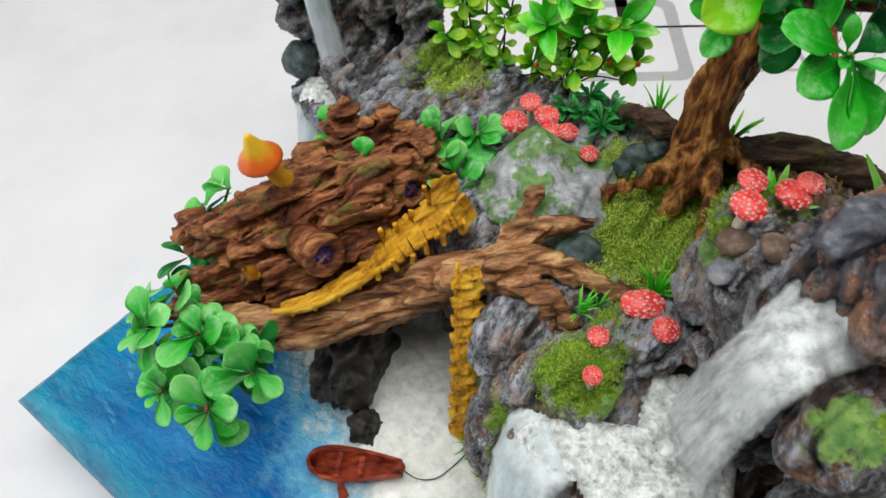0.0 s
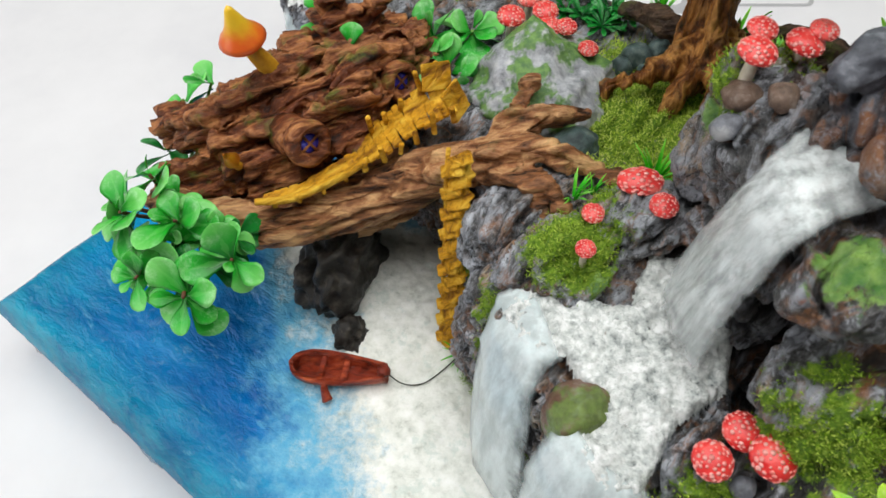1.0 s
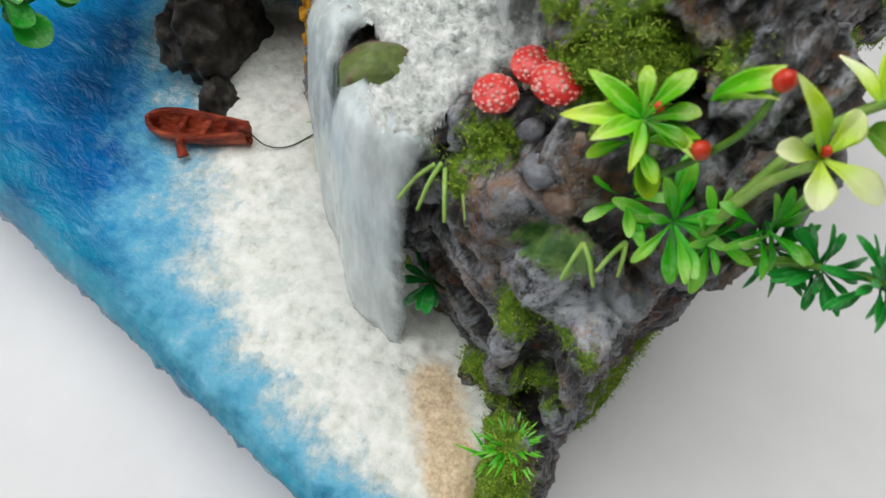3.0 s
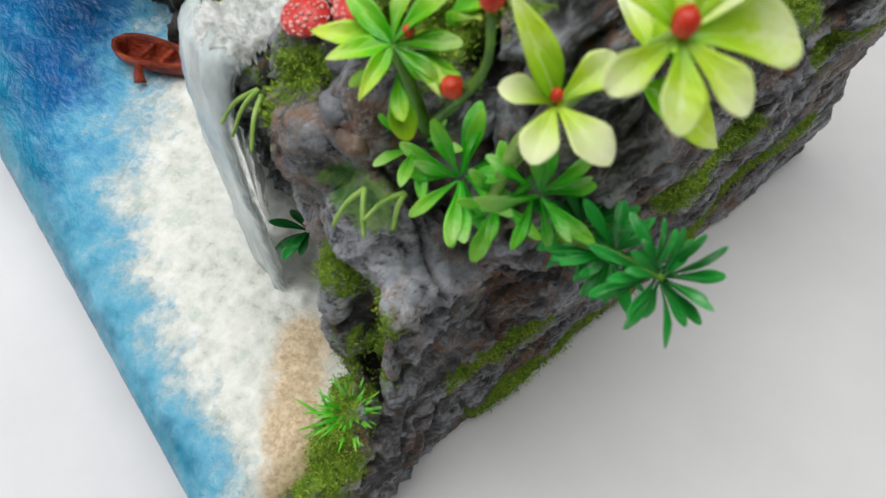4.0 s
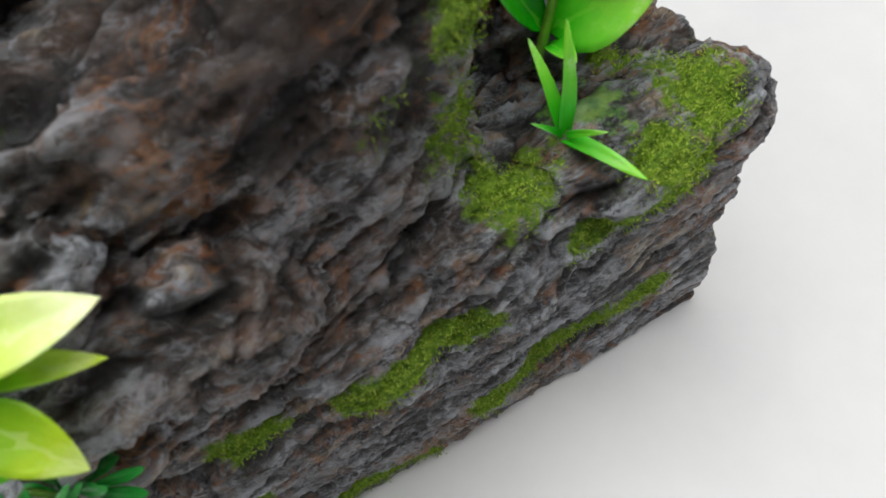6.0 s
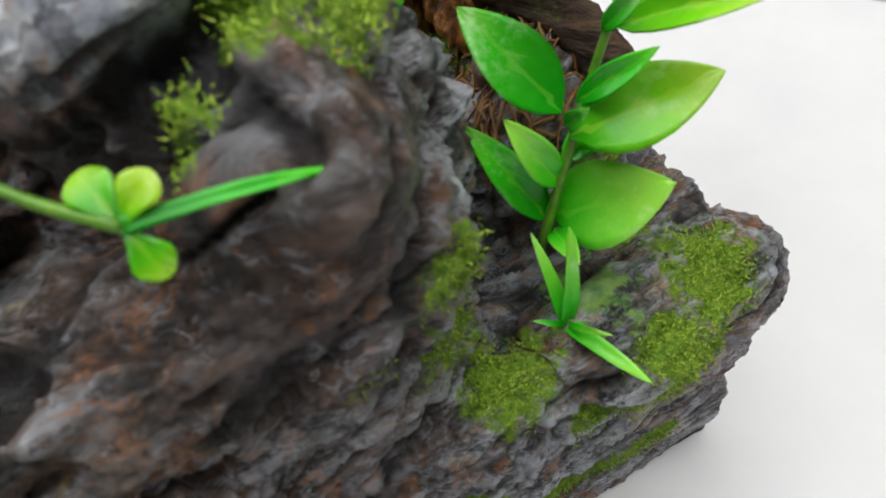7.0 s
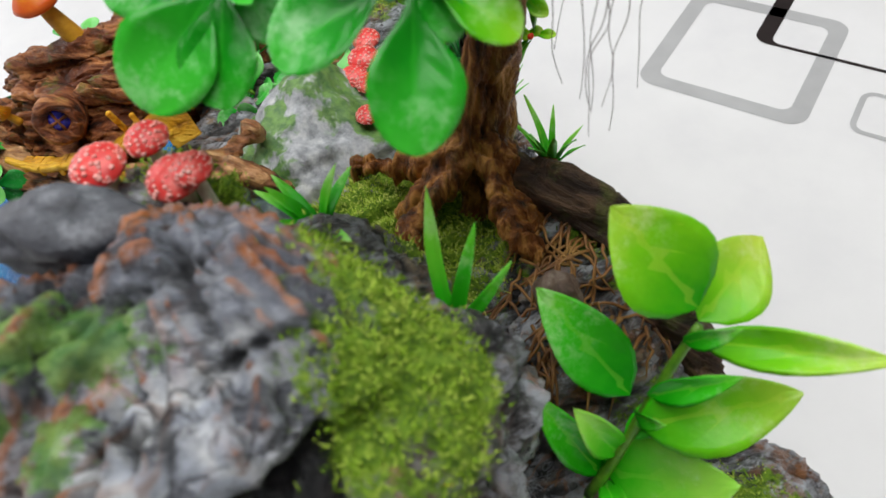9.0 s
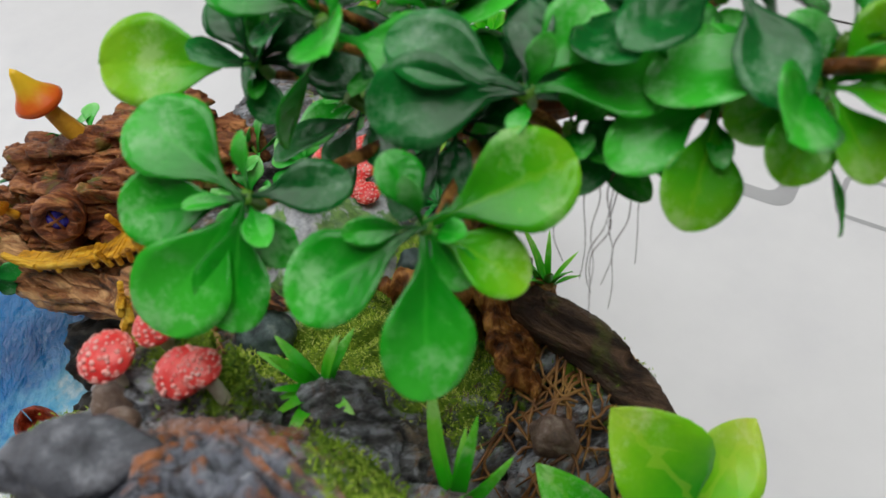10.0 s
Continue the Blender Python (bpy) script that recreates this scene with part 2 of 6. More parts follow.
def sea_material():
    m = Mat("resin_sea", 0.2, 0.3)
    streak = m.noise(70, 5, 0.65, m.coords((0.3, 1, 1), radians(-35)))
    deep = m.ramp(m.noise(28, 4, 0.6, m.coords((0.5, 1, 1), radians(-35))), [(0.3, srgb(0, 84, 156)), (0.5, srgb(0, 120, 196)), (0.7, srgb(14, 152, 216))])
    c = m.mix(m.math("MULTIPLY", m.step(streak, 0.52, 0.72), 0.5), deep, srgb(16, 142, 208))
    c = m.mix(m.attr("rim"), c, m.ramp(streak, [(0.35, srgb(0, 96, 138)), (0.65, srgb(22, 152, 182))]))
    # light strokes: brush marks, with the water's glints put into their colour
    stroke = m.noise(150, 4, 0.65, m.coords((0.3, 1, 1), radians(-35)))
    c = m.mix(m.math("MULTIPLY", m.step(stroke, 0.6, 0.74), 0.4), c, srgb(110, 200, 232))
    c = m.mix(m.math("MULTIPLY", m.step(m.noise(150, 4, 0.65, m.coords((0.25, 1, 1), radians(-38))), 0.56, 0.7), 0.3), c, srgb(0, 78, 142))
    wave = m.math("MULTIPLY", m.math("SUBTRACT", m.noise(60, 6, 0.7), 0.5), 0.9)
    shoal = m.math("ADD", m.attr("foam"), wave)
    c = m.mix(m.math("MULTIPLY", m.step(shoal, 0.12, 0.5), 0.85), c, srgb(112, 190, 220))
    foam = m.ramp(m.noise(130, 7, 0.68), [(0.28, srgb(180, 184, 174)), (0.4, srgb(224, 226, 218)), (0.52, srgb(240, 241, 234)), (0.66, srgb(251, 251, 247))])
    foam = m.mix(m.math("MULTIPLY", m.step(m.noise(95, 5, 0.7), 0.53, 0.66), 0.6), foam, srgb(202, 214, 206))
    white = m.step(shoal, 0.4, 0.75)
    c = m.mix(white, c, foam)
    sand = m.ramp(m.noise(500, 4, 0.7), [(0.35, srgb(186, 150, 104)), (0.6, srgb(230, 204, 164))])
    c = m.mix(m.math("MULTIPLY", m.step(m.math("ADD", m.attr("sand"), m.math("MULTIPLY", wave, 1.5)), 0.35, 0.9), 0.85), c, sand)
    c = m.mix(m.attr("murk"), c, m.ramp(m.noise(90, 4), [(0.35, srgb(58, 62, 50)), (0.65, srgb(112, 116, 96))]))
    m.color(c)
    calm = m.math("SUBTRACT", 1.0, white)
    m.bump(m.math("MULTIPLY", m.noise(75, 6, 0.62, m.coords((0.5, 1, 1), radians(-35)), 0.4), calm), 0.9, 0.0034)
    m.bump(m.math("MULTIPLY", m.noise(260, 4, 0.6, m.coords((0.6, 1, 1), radians(-40)), 0.5), calm), 0.55, 0.0014)
    m.bump(m.math("MULTIPLY", m.noise(300, 5, 0.7), white), 0.45, 0.0016)
    m.link(m.math("ADD", m.math("MULTIPLY", white, 0.35), 0.1), m.b.inputs["Roughness"])
    return m.m


def water_material(name, tint, solid=0.8, lift=30, relief=0.4):
    """Milky glue water, clearer in streaks and towards its edges."""
    m = Mat(name, 0.18, 0.5)
    streak = m.noise(150, 5, 0.65, m.coords((1, 1, 0.12)))
    drop = m.noise(420, 4, 0.7, m.coords((1, 1, 0.4)))
    c = m.ramp(streak, [(0.3, srgb(*[max(v - 9, 0) for v in tint])), (0.48, srgb(*tint)), (0.72, srgb(*[min(250, v + lift) for v in tint]))])
    m.color(m.mix(m.math("MULTIPLY", m.step(drop, 0.62, 0.7), lift / 45), c, srgb(252, 252, 252)))
    m.b.inputs["Subsurface Weight"].default_value = 0.35
    m.b.inputs["Subsurface Radius"].default_value = (0.004, 0.005, 0.005)
    thin = m.math("ADD", m.math("MULTIPLY", m.step(m.math("ADD", streak, m.math("MULTIPLY", m.noise(40, 4, 0.6), 0.6)), 0.6, 0.95), 1 - solid), solid)
    edge = m.step(m.math("ADD", m.attr("body"), m.math("MULTIPLY", m.math("SUBTRACT", m.noise(90, 3, 0.6), 0.5), 0.7)), 0.05, 0.55)
    m.link(m.math("MULTIPLY", thin, edge), m.b.inputs["Alpha"])
    m.bump(streak, relief, 0.0016)
    m.bump(drop, relief, 0.001)
    return m.m


def foam_material():
    m = Mat("foam", 0.2, 0.5)
    n = m.math("ADD", m.math("MULTIPLY", m.noise(330, 5, 0.75), 0.6), m.math("MULTIPLY", m.noise(110, 4, 0.6), 0.4))
    m.color(m.ramp(n, [(0.36, srgb(128, 134, 134)), (0.44, srgb(192, 197, 195)), (0.52, srgb(226, 229, 226)), (0.58, srgb(250, 251, 250))]))
    m.b.inputs["Subsurface Weight"].default_value = 0.3
    m.b.inputs["Subsurface Radius"].default_value = (0.003, 0.003, 0.003)
    m.bump(n, 1.0, 0.002)
    return m.m


def bark_material(name, dark, mid, light, turn=0.0, stretch=(0.25, 1, 1), moss=0.0, rough=0.6):
    m = Mat(name, rough, 0.3)
    v = m.coords(stretch, turn)
    n = m.noise(170, 6, 0.65, v, 0.5)
    c = m.ramp(n, [(0.34, srgb(*dark)), (0.5, srgb(*mid)), (0.66, srgb(*light))])
    dry = m.math("MULTIPLY", m.step(m.attr("ridge"), 0.5, 1.0), m.step(m.noise(260, 4, 0.7, v), 0.42, 0.6))
    c = m.mix(m.math("MULTIPLY", dry, 0.4), c, srgb(*[min(255, k + 20) for k in light]))
    if moss:
        c = m.mix(m.math("MULTIPLY", m.step(m.noise(55, 5, 0.65), 0.56, 0.66), moss), c, m.ramp(m.noise(300, 3), [(0.35, srgb(66, 84, 26)), (0.65, srgb(122, 138, 54))]))
    m.color(c)
    m.bump(n, 1.0, 0.004)
    m.bump(m.noise(700, 4, 0.6, v), 0.5, 0.001)
    return m.m


def leaf_material(name, dark, mid, tip, rough=0.3):
    m = Mat(name, rough, 0.35)
    rnd = m.node("ShaderNodeMapRange")
    m.link(m.random(), rnd.inputs["Value"])
    rnd.inputs["To Min"].default_value, rnd.inputs["To Max"].default_value = -0.22, 0.22
    k = m.math("ADD", m.math("MULTIPLY", m.attr("along"), 0.75), rnd.outputs[0])
    k = m.math("ADD", k, m.math("MULTIPLY", m.noise(140, 3, 0.6), 0.3))
    c = m.ramp(k, [(0.1, srgb(*dark)), (0.5, srgb(*mid)), (1.0, srgb(*tip))])
    vein = m.math("LESS_THAN", m.attr("vein"), 0.09)
    c = m.mix(m.math("MULTIPLY", vein, 0.2), c, srgb(*tip))
    # pale worn patches that also carry the plastic's sheen as colour
    worn_sheen = m.math("MULTIPLY", m.step(m.noise(130, 6, 0.75), 0.46, 0.66), m.step(m.math("ADD", m.attr("along"), m.math("MULTIPLY", m.noise(70, 2), 0.6)), 0.7, 1.1))
    c = m.mix(m.math("MULTIPLY", worn_sheen, 0.34), c, srgb(*[min(255, (v + 255 * 2) // 3) for v in tip]))
    m.color(c)
    m.b.inputs["Subsurface Weight"].default_value = 0.15
    m.b.inputs["Subsurface Radius"].default_value = (0.002, 0.004, 0.001)
    m.bump(m.attr("vein"), 0.25, 0.0008)
    m.bump(m.noise(300, 3), 0.2, 0.0006)
    return m.m


def paint_material(name, cols, scale=120, rough=0.4, bump=0.3, spec=0.5):
    m = Mat(name, rough, spec)
    n = m.noise(scale, 5, 0.6)
    pos = np.linspace(0.32, 0.68, len(cols))
    m.color(m.ramp(n, [(p, srgb(*c)) for p, c in zip(pos, cols)]))
    m.bump(m.noise(scale * 3, 4), bump, 0.0008)
    return m.m


ROCK = rock_material()
SEA = sea_material()
FALL = water_material("falling_water", (210, 220, 221), 0.75, 12, 0.2)
STREAM = water_material("stream_water", (204, 209, 209), 0.4, 18, 0.25)
FOAM = foam_material()
LOG = bark_material("log_bark", (26, 11, 7), (118, 62, 34), (204, 138, 86), radians(24), (0.3, 1, 1), 0.55, 0.42)
ROOTS = bark_material("root_bark", (34, 17, 10), (158, 104, 66), (228, 180, 126), radians(8), (0.25, 1, 1), 0.2, 0.42)
TRUNK = bark_material("trunk_bark", (30, 15, 6), (124, 72, 30), (212, 152, 80), 0, (1, 1, 0.3), 0, 0.42)
TABLE = paint_material("table_cloth", [(226, 225, 228), (232, 231, 233), (236, 235, 237)], 9, 0.45, 0.03, 0.3)

# ---------------------------------------------------------------- table and room
L, B, R, K = Vector((-0.417, 0.162)), Vector((-0.078, -0.061)), Vector((0.104, 0.196)), Vector((-0.236, 0.424))

bm = bmesh.new()
bmesh.ops.create_cube(bm, size=1, matrix=Matrix.Translation((0, 0.4, -0.015)) @ Matrix.Diagonal((2.4, 2.0, 0.03, 1)))
bmesh.ops.bevel(bm, geom=list(bm.edges), offset=0.006, segments=3, affect="EDGES")
table = tagged(new("table_top", to_mesh("table_top", bm, TABLE, False)), "white glossy table top with printed grey squares", "table", kind="structure")

# unseen room added round the table, greyed to cut bounced light
WALL = paint_material("room_wall", [(150, 148, 146), (160, 158, 156)], 3, 0.8, 0.05, 0.2)
FLOOR = paint_material("room_floor", [(120, 112, 104), (140, 130, 120)], 4, 0.6, 0.1, 0.3)


def slab(name, c, size, material, label):
    bm = bmesh.new()
    bmesh.ops.create_cube(bm, size=1, matrix=Matrix.Translation(c) @ Matrix.Diagonal((*size, 1)))
    return tagged(new(name, to_mesh(name, bm, material, False)), label, name.split("_")[0], kind="structure")


slab("floor", (0, 0.4, -0.8), (4.4, 4.4, 0.1), FLOOR, "plain brown room floor")
slab("ceiling", (0, 0.4, 1.9), (4.4, 4.4, 0.1), WALL, "unseen plain grey ceiling")
slab("wall_north", (0, 2.65, 0.55), (4.4, 0.1, 2.6), WALL, "unseen plain grey wall")
slab("wall_south", (0, -1.85, 0.55), (4.4, 0.1, 2.6), WALL, "unseen plain grey wall")
slab("wall_east", (2.25, 0.4, 0.55), (0.1, 4.6, 2.6), WALL, "unseen plain grey wall")
slab("wall_west", (-2.25, 0.4, 0.55), (0.1, 4.6, 2.6), WALL, "unseen plain grey wall")


# ---------------------------------------------------------------- sea
COAST = [(-0.045, -0.02), (-0.062, 0.004), (-0.085, 0.03), (-0.105, 0.06), (-0.125, 0.11), (-0.138, 0.15), (-0.16, 0.19), (-0.22, 0.24), (-0.3, 0.33)]


def build_sea():
    nu, nv = 260, 190
    u, v = np.meshgrid(np.linspace(0, 1, nu), np.linspace(0, 1, nv), indexing="ij")
    lx = (L.x * (1 - u) + B.x * u) * (1 - v) + (K.x * (1 - u) + (R.x - 0.034) * u) * v
    ly = (L.y * (1 - u) + B.y * u) * (1 - v) + ((K.y - 0.02) * (1 - u) + (R.y + 0.012) * u) * v
    rim = np.minimum(np.minimum(u * 0.406, (1 - u) * 0.406), np.minimum(v * 0.315, (1 - v) * 0.315))
    z = np.empty(u.shape)
    for i in range(nu):
        for j in range(nv):
            p = (lx[i, j], ly[i, j], 0)
            swell = noise.noise(Vector((p[0] * 26 + p[1] * 18, (p[1] * 26 - p[0] * 18) * 0.5, 1)))
            z[i, j] = 0.057 + 0.0007 * swell + 0.0006 * fbm(p, 90, 3)
            z[i, j] -= 0.008 * max(0, 1 - rim[i, j] / 0.012) ** 2
    coast = far_from(lx, ly, COAST)
    foam = np.clip(1.25 - coast / (0.062 + 0.052 * np.clip((ly + 0.03) / 0.08, 0, 1) - 0.03 * np.clip((ly - 0.12) / 0.05, 0, 1)), 0, 1) * np.clip((0.245 - ly) / 0.04, 0, 1)
    foam *= np.clip((lx + 0.285) / 0.04, 0, 1)
    for i in range(nu):
        for j in range(nv):
            if foam[i, j] > 0.25:
                p = Vector((lx[i, j], ly[i, j], 0))
                z[i, j] += foam[i, j] * (0.0012 + 0.0024 * abs(noise.noise(p * 110)) + 0.0011 * noise.noise(p * 330))
    top = np.stack([lx, ly, z], -1).reshape(-1, 3)
    edge = [(i, 0) for i in range(nu)] + [(nu - 1, j) for j in range(1, nv)] + [(i, nv - 1) for i in range(nu - 2, -1, -1)] + [(0, j) for j in range(nv - 2, 0, -1)]
    ids = [i * nv + j for i, j in edge]
    verts = [tuple(p) for p in top]
    faces = [(i * nv + j, (i + 1) * nv + j, (i + 1) * nv + j + 1, i * nv + j + 1) for i in range(nu - 1) for j in range(nv - 1)]
    mid = Vector((-0.156, 0.18, 0))
    prev = ids
    rings = 7
    for k in range(1, rings + 1):
        ring = []
        for n in ids:
            p = Vector(verts[n])
            out = Vector((p.x - mid.x, p.y - mid.y, 0)).normalized()
            h = p.z * (1 - k / rings)
            wob = 0.0034 * noise.noise(Vector((p.x * 110, p.y * 110, h * 70))) + 0.002 * noise.noise(Vector((p.x, p.y, h)) * 260)
            ring.append(len(verts))
            verts.append((p.x + out.x * wob, p.y + out.y * wob, h))
        for a in range(len(ids)):
            b = (a + 1) % len(ids)
            faces.append((prev[b], prev[a], ring[a], ring[b]))
        prev = ring
    me = bpy.data.meshes.new("sea")
    me.from_pydata(verts, [], faces)
    extra = len(verts) - len(top)
    x, y = np.array([p[0] for p in verts]), np.array([p[1] for p in verts])
    full = lambda a, side: np.concatenate([a.reshape(-1), np.full(extra, side)])  # noqa: E731
    set_mask(me, "foam", full(foam, 0.0))
    set_mask(me, "rim", full(np.clip(np.maximum(1.2 - rim / 0.035, 1.1 - np.hypot(lx - L.x, ly - L.y) / 0.11), 0, 1), 1.0))
    set_mask(me, "sand", np.clip(1 - far_from(x, y, [(-0.079, 0.012), (-0.062, -0.036)]) / 0.02, 0, 1) * 1.2 + np.clip(1 - np.hypot(x + 0.146, y - 0.135) / 0.022, 0, 1) * 0.3)
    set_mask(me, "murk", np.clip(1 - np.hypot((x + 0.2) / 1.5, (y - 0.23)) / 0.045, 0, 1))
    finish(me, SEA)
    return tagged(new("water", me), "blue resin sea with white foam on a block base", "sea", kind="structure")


build_sea()

# ---------------------------------------------------------------- rock
bm = bmesh.new()
prism(bm, [(-0.036, -0.006), (0.107, 0.202), (-0.226, 0.42), (-0.27, 0.36), (-0.2, 0.26), (-0.15, 0.195), (-0.133, 0.15), (-0.12, 0.11), (-0.095, 0.064), (-0.07, 0.034), (-0.046, 0.008)], 0.0, 0.125)
prism(bm, [(-0.15, 0.195), (-0.1, 0.17), (-0.03, 0.18), (0.03, 0.2), (0.045, 0.23), (-0.2, 0.4), (-0.25, 0.37), (-0.19, 0.26)], 0.1, 0.148)
# main crag
prism(bm, [(-0.026, 0.064), (-0.004, 0.056), (0.022, 0.086), (0.042, 0.109), (0.045, 0.138), (0.016, 0.17), (-0.05, 0.168), (-0.056, 0.14), (-0.03, 0.125), (-0.026, 0.09)], 0.1, 0.206)
CRAG = [
    ((0.012, 0.12, 0.224), (0.015, 0.011, 0.013), 30),
    ((-0.025, 0.109, 0.239), (0.014, 0.01, 0.011), 10), ((-0.022, 0.117, 0.248), (0.011, 0.011, 0.0095), 0),
    ((-0.008, 0.138, 0.205), (0.045, 0.027, 0.052), 10), ((0.022, 0.125, 0.198), (0.025, 0.027, 0.04), 40), ((-0.045, 0.154, 0.2), (0.02, 0.016, 0.034), 0),
    ((0.003, 0.084, 0.148), (0.026, 0.021, 0.024), 40), ((-0.035, 0.087, 0.217), (0.024, 0.015, 0.012), 12), ((-0.033, 0.074, 0.186), (0.022, 0.013, 0.013), 15), ((0.037, 0.127, 0.222), (0.012, 0.016, 0.014), 40), ((-0.05, 0.14, 0.212), (0.015, 0.014, 0.019), 0), ((0.016, 0.163, 0.19), (0.018, 0.014, 0.03), 0),
    ((-0.02, 0.172, 0.185), (0.022, 0.016, 0.03), 0), ((-0.009, 0.119, 0.204), (0.026, 0.012, 0.03), 15), ((-0.004, 0.114, 0.232), (0.014, 0.012, 0.016), 15),
    ((0.025, 0.142, 0.229), (0.013, 0.018, 0.012), 20), ((0.03, 0.128, 0.215), (0.014, 0.02, 0.026), 30),
]
MOUNDS = [
    ((-0.049, 0.156, 0.224), (0.016, 0.012, 0.011), 20),
    ((-0.103, 0.13, 0.14), (0.027, 0.02, 0.04), 20), ((-0.074, 0.145, 0.15), (0.024, 0.02, 0.032), 0), ((-0.12, 0.162, 0.13), (0.02, 0.022, 0.026), 0),
    ((-0.098, 0.176, 0.14), (0.03, 0.02, 0.018), 0), ((-0.128, 0.135, 0.09), (0.014, 0.024, 0.05), 0),
]
FRONT = [
    ((-0.057, 0.058, 0.158), (0.017, 0.012, 0.012), 20),
    ((-0.06, 0.043, 0.142), (0.019, 0.015, 0.018), 30), ((-0.033, 0.05, 0.152), (0.026, 0.02, 0.026), 30), ((-0.042, 0.024, 0.12), (0.018, 0.014, 0.03), 30),
    ((-0.01, 0.042, 0.138), (0.016, 0.02, 0.018), 50), ((-0.034, 0.062, 0.17), (0.02, 0.012, 0.018), 10), ((-0.045, -0.012, 0.038), (0.018, 0.01, 0.026), 55),
    ((-0.064, 0.022, 0.055), (0.009, 0.006, 0.014), 55), ((-0.049, -0.012, 0.052), (0.018, 0.009, 0.02), 55), ((-0.05, -0.001, 0.056), (0.01, 0.008, 0.018), 55), ((-0.051, -0.028, 0.028), (0.028, 0.007, 0.034), 55),
    ((-0.052, 0.016, 0.085), (0.014, 0.009, 0.04), 55),
]
SHELF = [
    ((0.09, 0.203, 0.11), (0.022, 0.019, 0.021), 55), ((0.07, 0.175, 0.12), (0.034, 0.024, 0.016), 55), ((0.03, 0.205, 0.14), (0.026, 0.022, 0.026), 0), ((0.012, 0.235, 0.148), (0.03, 0.022, 0.018), -30),
]
# the outer wall swells outwards above its foot, most of all in a ledge under the front plants
SWELL = [((-0.036 + 0.567 * k - 0.0066, -0.006 + 0.824 * k + 0.0045, z), (0.036, 0.015, h), 55.5) for k, z, h in ((0.075, 0.1, 0.05), (0.115, 0.105, 0.05), (0.155, 0.1, 0.04))]
SWELL += [((0.006, 0.052, 0.162), (0.022, 0.017, 0.015), 55), ((0.0, 0.056, 0.182), (0.016, 0.014, 0.014), 50), ((0.016, 0.068, 0.158), (0.024, 0.015, 0.02), 55)]
for c, r, yaw in CRAG + MOUNDS + FRONT + SHELF + SWELL:
    blob(bm, c, r, yaw)
# lip of the crag's cap, drooping over a hollow
limb(bm, [(-0.016, 0.104, 0.24), (-0.008, 0.107, 0.243), (0.002, 0.112, 0.245), (0.011, 0.121, 0.2465), (0.016, 0.132, 0.2475)], [0.005, 0.008, 0.009, 0.007, 0.004], 8)
# pool shelf and stream bed
prism(bm, [(-0.124, 0.113), (-0.07, 0.128), (-0.04, 0.1), (-0.055, 0.062), (-0.088, 0.046), (-0.107, 0.062)], 0.1, 0.156)
prism(bm, [(-0.062, 0.138), (-0.015, 0.128), (-0.012, 0.1), (-0.045, 0.098), (-0.058, 0.112)], 0.1, 0.221)
rock = fused(bm, 0.0015)
relax(rock, 3)

LAWN_MOSS = [  # centre, reach
    ((-0.045, 0.166, 0.228), 0.018), ((-0.062, 0.152, 0.224), 0.012), ((-0.085, 0.19, 0.16), 0.016), ((-0.034, 0.205, 0.158), 0.028),
    ((-0.1, 0.125, 0.178), 0.024), ((-0.045, 0.225, 0.15), 0.046), ((-0.075, 0.215, 0.15), 0.034), ((-0.06, 0.195, 0.16), 0.03), ((-0.062, 0.25, 0.15), 0.03), ((-0.108, 0.225, 0.16), 0.02), ((-0.122, 0.115, 0.135), 0.014),
    ((-0.09, 0.155, 0.17), 0.012), ((-0.044, 0.06, 0.184), 0.02), ((-0.026, 0.056, 0.186), 0.022), ((-0.035, 0.066, 0.188), 0.016), ((-0.066, 0.048, 0.162), 0.01), ((-0.078, 0.041, 0.156), 0.011),
    ((0.02, 0.245, 0.155), 0.02), ((-0.02, 0.195, 0.19), 0.02), ((-0.16, 0.34, 0.16), 0.03),
]
FRONT_MOSS = [
    ((-0.068, 0.016, 0.072), 0.013), ((-0.062, 0.006, 0.068), 0.014), ((-0.058, -0.004, 0.066), 0.014), ((-0.054, -0.014, 0.064), 0.014), ((-0.056, -0.026, 0.056), 0.02), ((-0.06, -0.036, 0.03), 0.022), ((-0.045, 0.0, 0.1), 0.009), ((-0.036, 0.004, 0.12), 0.007),
]
CRAG_MOSS = [
    ((0.012, 0.158, 0.235), 0.024), ((0.025, 0.15, 0.238), 0.02), ((-0.004, 0.164, 0.228), 0.018), ((0.032, 0.142, 0.234), 0.011), ((0.022, 0.143, 0.243), 0.015), ((0.025, 0.134, 0.239), 0.009), ((0.023, 0.118, 0.236), 0.006), ((0.022, 0.11, 0.234), 0.007),
    ((0.088, 0.19, 0.13), 0.02), ((0.087, 0.166, 0.129), 0.014), ((0.054, 0.132, 0.186), 0.012), ((0.053, 0.138, 0.14), 0.017), ((0.049, 0.111, 0.18), 0.011), ((0.05, 0.13, 0.158), 0.016), ((0.04, 0.16, 0.16), 0.02),
    ((-0.05, 0.163, 0.225), 0.016), ((0.06, 0.2, 0.145), 0.02), ((-0.028, 0.084, 0.228), 0.009)
]
MOSS = LAWN_MOSS + FRONT_MOSS + CRAG_MOSS
